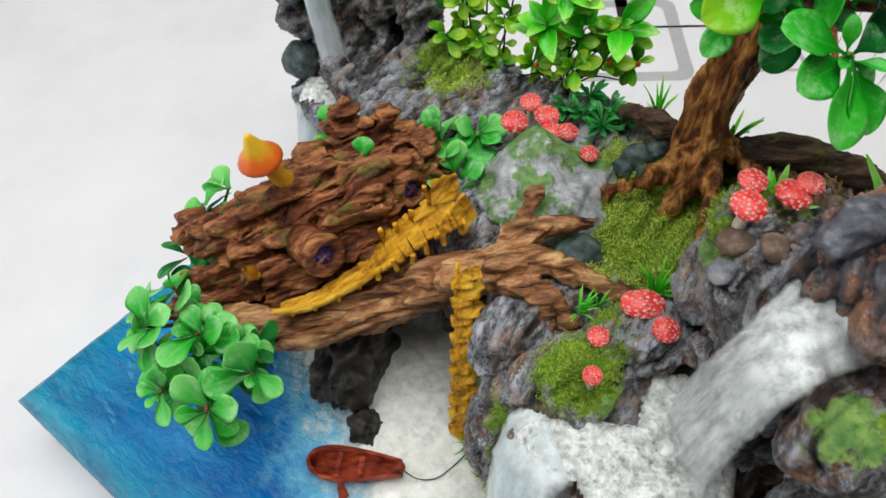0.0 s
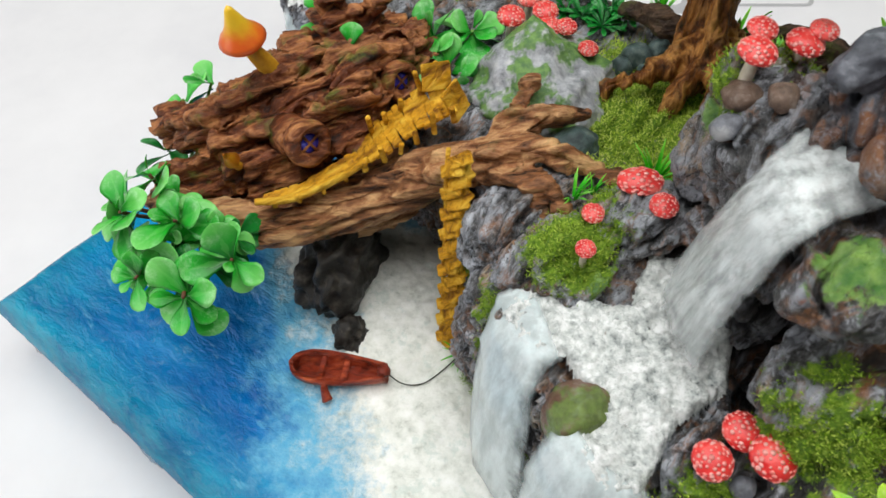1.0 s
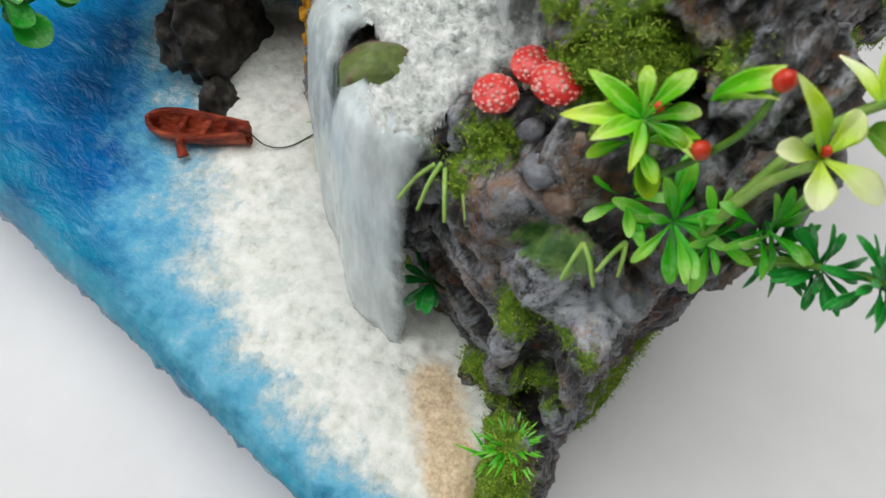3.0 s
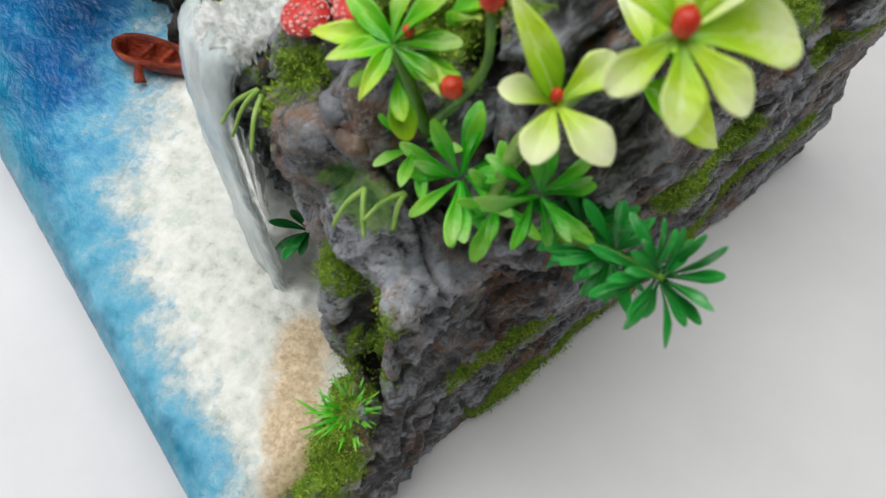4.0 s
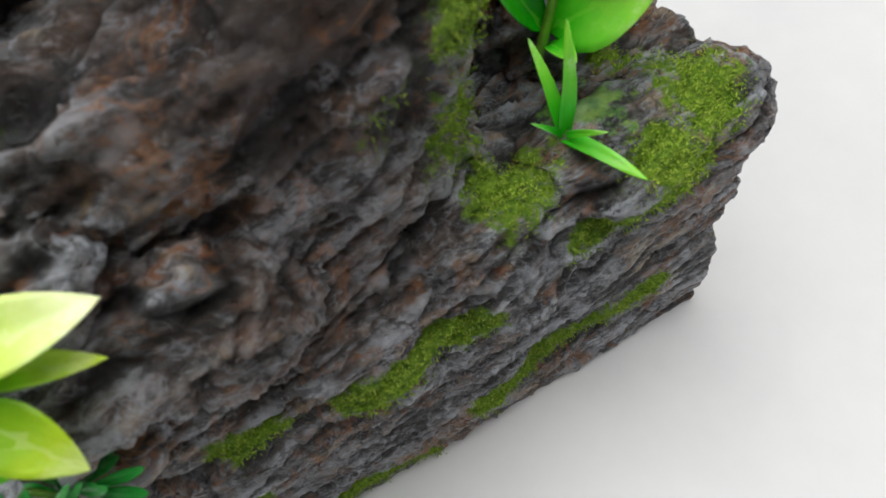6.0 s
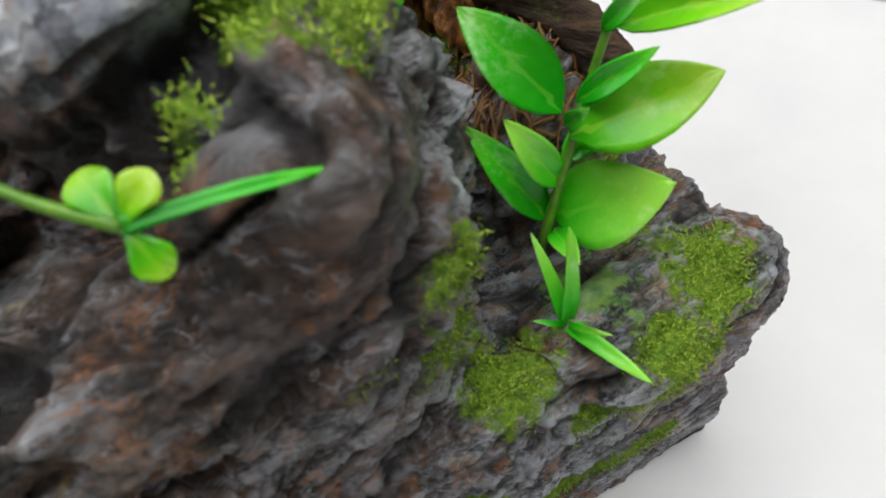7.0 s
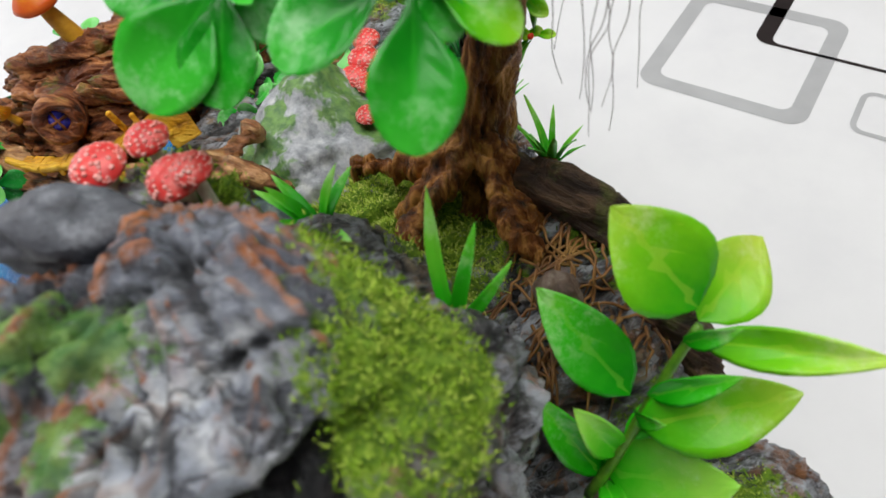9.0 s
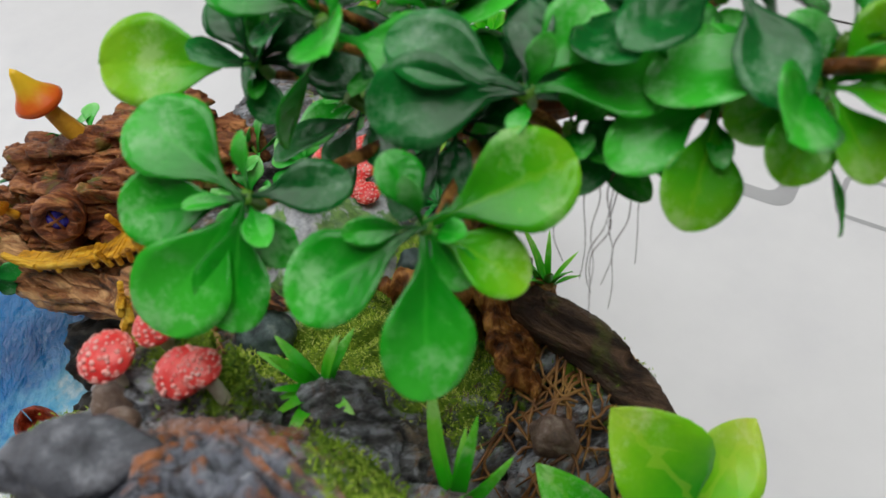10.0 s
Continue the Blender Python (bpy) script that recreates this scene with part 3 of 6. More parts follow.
CREASES = [  # hollows under the lips: line, reach, depth
    ([(-0.014, 0.099, 0.225), (0.003, 0.106, 0.229), (0.014, 0.115, 0.232), (0.019, 0.122, 0.235)], 0.009, 0.005),
    ([(-0.058, 0.082, 0.205), (-0.042, 0.073, 0.204), (-0.022, 0.074, 0.205), (0.0, 0.076, 0.207)], 0.009, 0.01),
    ([(-0.012, 0.125, 0.262), (0.0, 0.12, 0.256), (0.008, 0.117, 0.25)], 0.005, 0.005),
    ([(0.012, 0.166, 0.225), (0.034, 0.155, 0.222), (0.043, 0.142, 0.215), (0.046, 0.128, 0.205), (0.05, 0.118, 0.19)], 0.006, 0.004),
]


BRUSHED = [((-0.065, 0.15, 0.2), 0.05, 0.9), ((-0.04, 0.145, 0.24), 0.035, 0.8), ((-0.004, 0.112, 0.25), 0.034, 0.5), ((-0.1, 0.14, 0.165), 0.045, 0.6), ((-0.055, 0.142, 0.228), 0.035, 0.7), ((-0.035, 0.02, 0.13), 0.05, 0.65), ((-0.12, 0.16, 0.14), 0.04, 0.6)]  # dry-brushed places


def shape_rock(me, strength=1.0):
    co, no = verts_of(me)
    ridge, near_brush = np.zeros(len(co)), np.zeros(len(co))
    along, down = np.array((0.578, 0.816, 0)), np.array((0.56, -0.61, -0.56))
    out = co.copy()
    for i, (p, n) in enumerate(zip(co, no)):
        s, cap = float(p @ along), 0
        q = Vector((p[0] - along[0] * s * 0.74, p[1] - along[1] * s * 0.74, p[2] * 1.1 - s * 0.3))
        big = noise.noise(Vector(p) * 34) * 0.0048
        strata = (noise.ridged_multi_fractal(q * 74, 0.75, 2.2, 7, 1.0, 2.0) - 1.1) * 0.0045
        fine = noise.noise(q * 380) * 0.0016
        front = min(1, max(0, (-0.012 - p[0]) / 0.012)) * min(1, max(0, (0.05 - p[1]) / 0.012))
        if front > 0:
            q = Vector(p - down * float(p @ down) * 0.8)
            beds = (noise.ridged_multi_fractal(q * 60, 0.8, 2.2, 6, 1.0, 2.0) - 1.1) * 0.004
            strata, fine = strata * (1 - front) + beds * front, fine * (1 - 0.5 * front)
            big *= 1 - 0.5 * front
        if p[2] > 0.2:
            a, rr = math.atan2(p[1] - 0.15, p[0] + 0.032), math.hypot(p[1] - 0.15, p[0] + 0.032)
            k = min(1, (p[2] - 0.2) / 0.02)
            turn = a * 9 + noise.noise(Vector(p) * 55) * 0.5
            fold = 0.55 - abs(noise.noise(Vector((turn, rr * 22, 3)))) ** 0.6 * 1.6
            fold += 0.2 * (0.4 - abs(noise.noise(Vector((turn * 2.1, rr * 40, 8)))) ** 0.6 * 1.5)
            strata = strata * (1 - 0.85 * k) + fold * 0.0038 * k * max(0.25, min(1, 0.5 + n[2]))
            fine *= 1 - 0.5 * k
            big *= 1 - 0.5 * k
            cap = k * max(0, min(1, 1.6 - math.dist(p, (-0.006, 0.132, 0.25)) / 0.03))
        groove = max(0, 1 - abs(noise.noise(q * 52 + Vector((7, 3, 1)))) / 0.09)
        strata -= groove * 0.0034
        d = (big + strata + fine) * strength * (1 - 0.45 * min(1, max(0, (p[0] - 0.07) / 0.015)))
        if p[2] < 0.004:
            d *= 0.2
        out[i] = p + n * d
        ridge[i] = strata + fine
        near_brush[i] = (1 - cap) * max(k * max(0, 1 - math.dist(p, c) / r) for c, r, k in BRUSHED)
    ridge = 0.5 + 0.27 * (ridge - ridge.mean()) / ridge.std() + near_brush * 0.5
    # the front corner leans back towards its top
    lean = np.clip((out[:, 2] - 0.06) / 0.07, 0, 1) * np.clip(1.3 - np.hypot(out[:, 0] + 0.04, out[:, 1] + 0.002) / 0.03, 0, 1)
    out += np.array((0.0042, 0.0113, 0)) * lean[:, None]
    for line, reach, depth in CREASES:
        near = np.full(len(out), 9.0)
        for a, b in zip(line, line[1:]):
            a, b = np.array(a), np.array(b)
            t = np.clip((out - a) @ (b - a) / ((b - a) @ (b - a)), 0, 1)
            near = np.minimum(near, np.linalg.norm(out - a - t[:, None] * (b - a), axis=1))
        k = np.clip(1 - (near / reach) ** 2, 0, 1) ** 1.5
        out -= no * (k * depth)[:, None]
        # the lowered ridge value also paints the hollow's shade
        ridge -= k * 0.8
    out[:, 2] = np.maximum(out[:, 2], 0.0)
    moss = np.zeros(len(co))
    for c, r in MOSS:
        moss = np.maximum(moss, 1 - np.linalg.norm((out - c) / (1, 1, 0.8), axis=1) / r * 0.62)
    moss = np.clip(moss, 0, 1) * np.clip(0.55 + no[:, 2], 0.25, 1)
    for c, r in [((0.0535, 0.1323, 0.1887), 0.014), ((0.0525, 0.139, 0.136), 0.018), ((0.05, 0.132, 0.16), 0.016), ((0.0482, 0.1103, 0.183), 0.01), ((0.087, 0.166, 0.129), 0.012), ((-0.044, 0.004, 0.09), 0.012), ((-0.062, 0.012, 0.07), 0.01), ((-0.0735, 0.024, 0.067), 0.009), ((-0.066, 0.012, 0.072), 0.009), ((-0.057, 0.003, 0.07), 0.009), ((-0.049, -0.004, 0.068), 0.009), ((-0.056, 0.019, 0.121), 0.008), ((-0.049, 0.014, 0.117), 0.008), ((-0.042, 0.009, 0.119), 0.008), ((-0.036, 0.004, 0.121), 0.008), ((-0.126, 0.118, 0.14), 0.017), ((-0.126, 0.113, 0.115), 0.013)]:
        moss = np.maximum(moss, np.clip(1 - np.linalg.norm(out - c, axis=1) / r * 0.62, 0, 1) * 0.9)
    # green streaks along the ledges of the outer wall
    for z0, z1, a, b in [(0.106, 0.1, 0.07, 0.134), (0.032, 0.046, 0.106, 0.206), (0.06, 0.066, -0.01, 0.046), (0.012, 0.015, -0.005, 0.1), (0.113, 0.105, 0.038, 0.07), (0.104, 0.124, 0.148, 0.21)]:
        s = out @ along
        t = np.clip((s - a) / (b - a), 0, 1)
        zc = z0 + (z1 - z0) * t
        moss = np.maximum(moss, np.clip(1.1 - np.abs(out[:, 2] - zc) / 0.0105, 0, 1) * np.clip(np.minimum(s - a, b - s) / 0.01, 0, 1) * (1.1 + 0.2 * np.sin(s * 150 + z0 * 900)))
    me.vertices.foreach_set("co", out.reshape(-1))
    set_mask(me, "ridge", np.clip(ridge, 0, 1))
    set_mask(me, "moss", moss)
    set_mask(me, "pale", np.clip(np.maximum(1.3 - np.linalg.norm((out - (0.009, 0.118, 0.249)) / (1.2, 1, 0.7), axis=1) / 0.021, 1.2 - np.linalg.norm(out - (-0.03, 0.012, 0.13), axis=1) / 0.018), 0, 1))
    # dark brown zones: brown paint plus the shade below the lip
    set_mask(me, "umber_shade", np.maximum(np.maximum(0.55 * np.clip(1.5 - np.linalg.norm((out - (0.034, 0.08, 0.15)) / (1, 1, 0.8), axis=1) / 0.04, 0, 1), np.clip(1.3 - np.linalg.norm((out - (-0.012, 0.1, 0.218)) / (1.3, 1, 0.7), axis=1) / 0.017, 0, 0.9)), np.clip(1.5 - np.linalg.norm((out - (0.03, 0.106, 0.21)) / (1, 1, 0.85), axis=1) / 0.037, 0, 1)))
    set_mask(me, "cap", np.clip((out[:, 2] - 0.226) / 0.008, 0, 1) * np.clip(1.6 - np.linalg.norm(out - (-0.006, 0.132, 0.25), axis=1) / 0.03, 0, 1))
    paint = np.zeros(len(co))
    for c, r in [((-0.043, 0.086, 0.227), 0.014), ((-0.048, 0.03, 0.143), 0.012), ((-0.042, 0.024, 0.145), 0.012), ((-0.011, 0.12, 0.255), 0.013), ((-0.004, 0.111, 0.253), 0.009), ((-0.021, 0.109, 0.25), 0.012), ((-0.06, 0.15, 0.215), 0.01), ((-0.09, 0.12, 0.168), 0.012), ((0.06, 0.17, 0.14), 0.02)]:
        paint = np.maximum(paint, 1 - np.linalg.norm(out - c, axis=1) / r * 0.7)
    set_mask(me, "paint", np.clip(paint, 0, 1))
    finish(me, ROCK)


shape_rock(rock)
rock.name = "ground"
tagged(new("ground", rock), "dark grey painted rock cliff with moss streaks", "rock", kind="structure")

# tower of rock at the back
tower = thing("rock_tower", (-0.215, 0.392, 0.06), "tall dark rock tower with mossy foot at the back", "rock")
for name, lumps, label in [
    ("pillar", [((-0.215, 0.392, 0.12), (0.045, 0.03, 0.05)), ((-0.213, 0.395, 0.19), (0.034, 0.026, 0.06)), ((-0.218, 0.395, 0.25), (0.036, 0.024, 0.04)), ((-0.256, 0.385, 0.185), (0.014, 0.016, 0.035))], "dark craggy pillar"),
    ("foot", [((-0.17, 0.35, 0.128), (0.026, 0.024, 0.03)), ((-0.178, 0.375, 0.165), (0.016, 0.016, 0.022)), ((-0.2, 0.34, 0.12), (0.03, 0.02, 0.012))], "mossy boulder at the foot"),
]:
    bm = bmesh.new()
    for c, r in lumps:
        blob(bm, c, r, 0)
    me = fused(bm, 0.0022)
    relax(me, 3)
    shape_rock(me, 1.5)
    me.transform(world_of(tower).inverted())
    ob = new(name, me)
    ob.parent = tower
    tagged(ob, label)

# ---------------------------------------------------------------- log house
house = thing("log_house", (-0.21, 0.22, 0.13), "carved brown log house with round windows on a cliff", "house")


def bark_shape(me, axis, amount):
    co, no = verts_of(me)
    a = np.array(axis) / np.linalg.norm(axis)
    out = co.copy()
    for i, (p, n) in enumerate(zip(co, no)):
        s = float(p @ a)
        q = Vector(p - a * s * 0.84)
        rib = noise.ridged_multi_fractal(q * 70, 0.75, 2.2, 6, 1.0, 2.0) - 1.1
        split = max(0, 1 - abs(noise.noise(q * 85 + Vector((4, 2, 9)))) / 0.12)
        out[i] = p + n * amount * (rib * 1.5 - split * 0.9 + noise.noise(Vector(p) * 45) * 1.0 + noise.noise(q * 300) * 0.3)
    me.vertices.foreach_set("co", out.reshape(-1))
    set_mask(me, "ridge", np.clip(((out - co) * no).sum(1) / amount * 0.6 + 0.35, 0, 1))


def melted_part(name, bm, voxel, axis, amount, material, parent, label=""):
    me = fused(bm, voxel)
    relax(me, 2)
    bark_shape(me, axis, amount)
    finish(me, material)
    me.transform(world_of(parent).inverted())
    ob = new(name, me)
    ob.parent = parent
    return tagged(ob, label)


bm = bmesh.new()
for c, r in [((-0.285, 0.22, 0.137), 0.0115), ((-0.268, 0.218, 0.139), 0.017), ((-0.246, 0.224, 0.142), 0.021), ((-0.223, 0.236, 0.145), 0.0235), ((-0.202, 0.248, 0.149), 0.0245), ((-0.184, 0.256, 0.151), 0.021)]:
    blob(bm, c, (r * 1.15, r, r * 0.95))
# stump, brow over the door, lower lumps
for c, r in [((-0.207, 0.257, 0.166), (0.011, 0.01, 0.014)), ((-0.19, 0.26, 0.165), (0.012, 0.01, 0.013)), ((-0.222, 0.248, 0.163), (0.012, 0.01, 0.008)), ((-0.2, 0.215, 0.15), (0.02, 0.014, 0.018)), ((-0.24, 0.2, 0.135), (0.024, 0.014, 0.014)), ((-0.262, 0.2, 0.126), (0.022, 0.014, 0.015)), ((-0.235, 0.196, 0.12), (0.026, 0.016, 0.014)), ((-0.183, 0.24, 0.157), (0.011, 0.008, 0.01))]:
    blob(bm, c, r, 20)
# ridges that run along the log, and its broken spikes
for pts, rad in [([(-0.284, 0.214, 0.146), (-0.262, 0.212, 0.154), (-0.238, 0.222, 0.163), (-0.212, 0.238, 0.172)], [0.003, 0.0045, 0.005, 0.003]), ([(-0.276, 0.205, 0.138), (-0.25, 0.203, 0.147), (-0.222, 0.216, 0.161), (-0.195, 0.23, 0.17)], [0.003, 0.005, 0.005, 0.003]), ([(-0.205, 0.214, 0.166), (-0.19, 0.228, 0.171), (-0.175, 0.246, 0.168)], [0.004, 0.005, 0.003])]:
    limb(bm, pts, rad, 8)
for pts, rad in [([(-0.211, 0.256, 0.168), (-0.208, 0.26, 0.181), (-0.206, 0.262, 0.191)], [0.007, 0.004, 0.0012]), ([(-0.191, 0.258, 0.168), (-0.188, 0.262, 0.178), (-0.186, 0.263, 0.185)], [0.008, 0.005, 0.0018]), ([(-0.2, 0.256, 0.168), (-0.198, 0.26, 0.181)], [0.005, 0.003]), ([(-0.285, 0.22, 0.139), (-0.294, 0.22, 0.14)], [0.009, 0.004]), ([(-0.26, 0.2, 0.13), (-0.28, 0.192, 0.13), (-0.287, 0.188, 0.126)], [0.01, 0.006, 0.003])]:
    limb(bm, pts, rad, 8)
melted_part("log_body", bm, 0.0011, (0.9, 0.4, 0.12), 0.0046, LOG, house)

bm = bmesh.new()
limb(bm, [(-0.295, 0.186, 0.124), (-0.27, 0.177, 0.122), (-0.24, 0.174, 0.121), (-0.21, 0.18, 0.123), (-0.18, 0.188, 0.13), (-0.15, 0.19, 0.145), (-0.125, 0.188, 0.156)], [0.006, 0.008, 0.0105, 0.012, 0.012, 0.0105, 0.007], 10)
limb(bm, [(-0.24, 0.19, 0.108), (-0.2, 0.205, 0.105), (-0.17, 0.215, 0.115)], [0.014, 0.02, 0.018], 10)
for pts, rad in [
    ([(-0.14, 0.19, 0.152), (-0.122, 0.205, 0.162), (-0.113, 0.221, 0.171)], [0.006, 0.0045, 0.002]),
    ([(-0.135, 0.19, 0.155), (-0.11, 0.205, 0.163), (-0.088, 0.208, 0.162)], [0.006, 0.0045, 0.002]),
    ([(-0.135, 0.186, 0.156), (-0.108, 0.184, 0.164), (-0.088, 0.172, 0.165), (-0.076, 0.163, 0.168)], [0.007, 0.0055, 0.0045, 0.0025]),
    ([(-0.135, 0.184, 0.152), (-0.115, 0.174, 0.158), (-0.103, 0.164, 0.156), (-0.099, 0.157, 0.146)], [0.0065, 0.005, 0.004, 0.002]),
    ([(-0.12, 0.178, 0.158), (-0.112, 0.167, 0.155), (-0.112, 0.16, 0.14)], [0.007, 0.005, 0.002]),
]:
    limb(bm, pts, rad, 8)
melted_part("root_deck", bm, 0.0011, (0.95, 0.15, 0.15), 0.0024, ROOTS, house, "spreading brown root under the porch")

# ---------------------------------------------------------------- falls
def sheet(name, rows, thick, material, label):
    """A curtain of water through rows of points, with thickness."""
    bm = bmesh.new()
    rows = [[Vector(p) for p in r] for r in rows]
    cols = [curve_pts([r[i] for r in rows], 8) for i in range(len(rows[0]))]
    grid = [curve_pts([c[j] for c in cols], 6) for j in range(len(cols[0]))]
    nr, nc = len(grid), len(grid[0])
    front, back = [], []
    for j in range(nr):
        fr, br = [], []
        for i in range(nc):
            p = grid[j][i]
            d1 = grid[min(j + 1, nr - 1)][i] - grid[max(j - 1, 0)][i]
            d2 = grid[j][min(i + 1, nc - 1)] - grid[j][max(i - 1, 0)]
            n = d1.cross(d2).normalized()
            w = 0.0016 * noise.noise(Vector((p.x * 160, p.y * 160, p.z * 28))) + 0.0009 * noise.noise(p * 260)
            edge = min(i, nc - 1 - i) / 4
            t = thick * min(1, 0.25 + edge)
            fr.append(bm.verts.new(p + n * (t / 2 + w)))
            br.append(bm.verts.new(p - n * (t / 2 - w)))
        front.append(fr)
        back.append(br)
    for j in range(nr - 1):
        for i in range(nc - 1):
            bm.faces.new((front[j][i], front[j][i + 1], front[j + 1][i + 1], front[j + 1][i]))
            bm.faces.new((back[j][i + 1], back[j][i], back[j + 1][i], back[j + 1][i + 1]))
        bm.faces.new((front[j + 1][0], back[j + 1][0], back[j][0], front[j][0]))
        bm.faces.new((front[j][-1], back[j][-1], back[j + 1][-1], front[j + 1][-1]))
    for i in range(nc - 1):
        bm.faces.new((front[0][i + 1], front[0][i], back[0][i], back[0][i + 1]))
        bm.faces.new((front[-1][i], front[-1][i + 1], back[-1][i + 1], back[-1][i]))
    bmesh.ops.recalc_face_normals(bm, faces=bm.faces)
    body = []
    for j in range(nr):
        for i in range(nc):
            body += [min(1, min(i, nc - 1 - i) / 4.5, 0.05 + min(j, nr - 1 - j) / 6)] * 2
    me = to_mesh(name, bm, material)
    set_mask(me, "body", body)
    return tagged(new(name, me), label, "waterfall", kind="structure")


sheet("waterfall_upper", [
    [(-0.004, 0.142, 0.234), (-0.008, 0.124, 0.233), (-0.016, 0.106, 0.232)],
    [(-0.034, 0.136, 0.2305), (-0.037, 0.118, 0.2295), (-0.04, 0.099, 0.229)],
    [(-0.052, 0.126, 0.226), (-0.0545, 0.109, 0.226), (-0.053, 0.092, 0.225)],
    [(-0.0615, 0.121, 0.206), (-0.0635, 0.105, 0.206), (-0.059, 0.089, 0.206)],
    [(-0.069, 0.119, 0.168), (-0.071, 0.103, 0.166), (-0.064, 0.084, 0.164)],
], 0.0018, STREAM, "grey-white glue stream pouring over the crag")
sheet("waterfall_left", [
    [(-0.113, 0.122, 0.161), (-0.11, 0.106, 0.164), (-0.104, 0.088, 0.163)],
    [(-0.124, 0.119, 0.158), (-0.121, 0.104, 0.159), (-0.112, 0.083, 0.158)],
    [(-0.131, 0.114, 0.14), (-0.128, 0.099, 0.14), (-0.115, 0.073, 0.14)],
    [(-0.135, 0.109, 0.1), (-0.131, 0.089, 0.1), (-0.114, 0.063, 0.1)],
    [(-0.136, 0.1, 0.055), (-0.132, 0.08, 0.055), (-0.112, 0.054, 0.055)],
], 0.004, FALL, "milky white glue waterfall dropping to the beach")
sheet("waterfall_right", [
    [(-0.103, 0.07, 0.164), (-0.094, 0.056, 0.164), (-0.08, 0.046, 0.162)],
    [(-0.112, 0.066, 0.156), (-0.101, 0.051, 0.157), (-0.084, 0.041, 0.155)],
    [(-0.117, 0.062, 0.13), (-0.106, 0.047, 0.13), (-0.088, 0.036, 0.13)],
    [(-0.119, 0.056, 0.09), (-0.108, 0.043, 0.09), (-0.09, 0.032, 0.09)],
    [(-0.12, 0.052, 0.055), (-0.11, 0.04, 0.055), (-0.093, 0.029, 0.055)],
], 0.004, FALL, "milky white glue waterfall dropping to the beach")
sheet("waterfall_back", [
    [(-0.252, 0.372, 0.285), (-0.244, 0.37, 0.285), (-0.238, 0.37, 0.285)],
    [(-0.25, 0.364, 0.22), (-0.242, 0.361, 0.22), (-0.235, 0.363, 0.22)],
    [(-0.247, 0.362, 0.16), (-0.238, 0.358, 0.16), (-0.228, 0.361, 0.16)],
    [(-0.246, 0.356, 0.125), (-0.235, 0.35, 0.12), (-0.222, 0.353, 0.125)],
], 0.004, FALL, "pale glue waterfall on the rock tower")
sheet("waterfall_behind", [
    [(-0.266, 0.352, 0.125), (-0.256, 0.344, 0.122), (-0.244, 0.342, 0.12)],
    [(-0.27, 0.342, 0.09), (-0.26, 0.336, 0.09), (-0.248, 0.334, 0.09)],
    [(-0.272, 0.338, 0.055), (-0.262, 0.332, 0.055), (-0.25, 0.33, 0.055)],
], 0.004, FALL, "pale glue waterfall behind the log house")

POOL = [(-0.126, 0.108), (-0.118, 0.122), (-0.098, 0.114), (-0.08, 0.113), (-0.072, 0.139), (-0.058, 0.134), (-0.044, 0.105), (-0.052, 0.08), (-0.07, 0.068), (-0.084, 0.045), (-0.096, 0.046), (-0.108, 0.062), (-0.1, 0.08), (-0.104, 0.09), (-0.116, 0.09)]


def foam_sheet(name, poly, z, lump, step, label, fall=0.006):
    """A crust of lumpy foam over a polygon."""
    xs = np.arange(min(p[0] for p in poly), max(p[0] for p in poly), step)
    ys = np.arange(min(p[1] for p in poly), max(p[1] for p in poly), step)
    gx, gy = np.meshgrid(xs, ys, indexing="ij")
    inn = inside(gx, gy, poly)
    rim = far_from(gx, gy, poly + poly[:1])
    ids, verts, faces = {}, [], []
    for i in range(len(xs)):
        for j in range(len(ys)):
            if inn[i, j]:
                p = Vector((gx[i, j], gy[i, j], 0))
                h = noise.noise(p * 150) * lump * 0.7 + (0.5 - abs(noise.noise(p * 330))) * lump + abs(noise.noise(p * 700)) * lump * 0.6 + noise.noise(p * 60) * 0.0015
                ids[i, j] = len(verts)
                verts.append((p.x + noise.noise(p * 300) * step * 0.6, p.y + noise.noise(p * 310 + Vector((5, 5, 5))) * step * 0.6, z + h - fall * max(0, 1 - rim[i, j] / 0.004) ** 2))
    for i in range(len(xs) - 1):
        for j in range(len(ys) - 1):
            q = [(i, j), (i + 1, j), (i + 1, j + 1), (i, j + 1)]
            if all(k in ids for k in q):
                faces.append([ids[k] for k in q])
    me = bpy.data.meshes.new(name)
    me.from_pydata(verts, [], faces)
    finish(me, FOAM)
    return tagged(new(name, me), label, "foam", kind="structure")


foam_sheet("water_pool", POOL, 0.162, 0.0042, 0.0009, "churning white foam pool under the falls")
foam_sheet("water_foam_back", [(-0.262, 0.34), (-0.215, 0.33), (-0.2, 0.35), (-0.215, 0.368), (-0.26, 0.365)], 0.128, 0.004, 0.0015, "white foam at the foot of the tower")

# ---------------------------------------------------------------- ground finder
from mathutils.bvhtree import BVHTree

GROUND = BVHTree.FromPolygons([v.co for v in rock.vertices], [p.vertices for p in rock.polygons])


def ground_z(x, y, top=0.4):
    hit = GROUND.ray_cast(Vector((x, y, top)), Vector((0, 0, -1)))[0]
    return hit.z if hit else 0.057


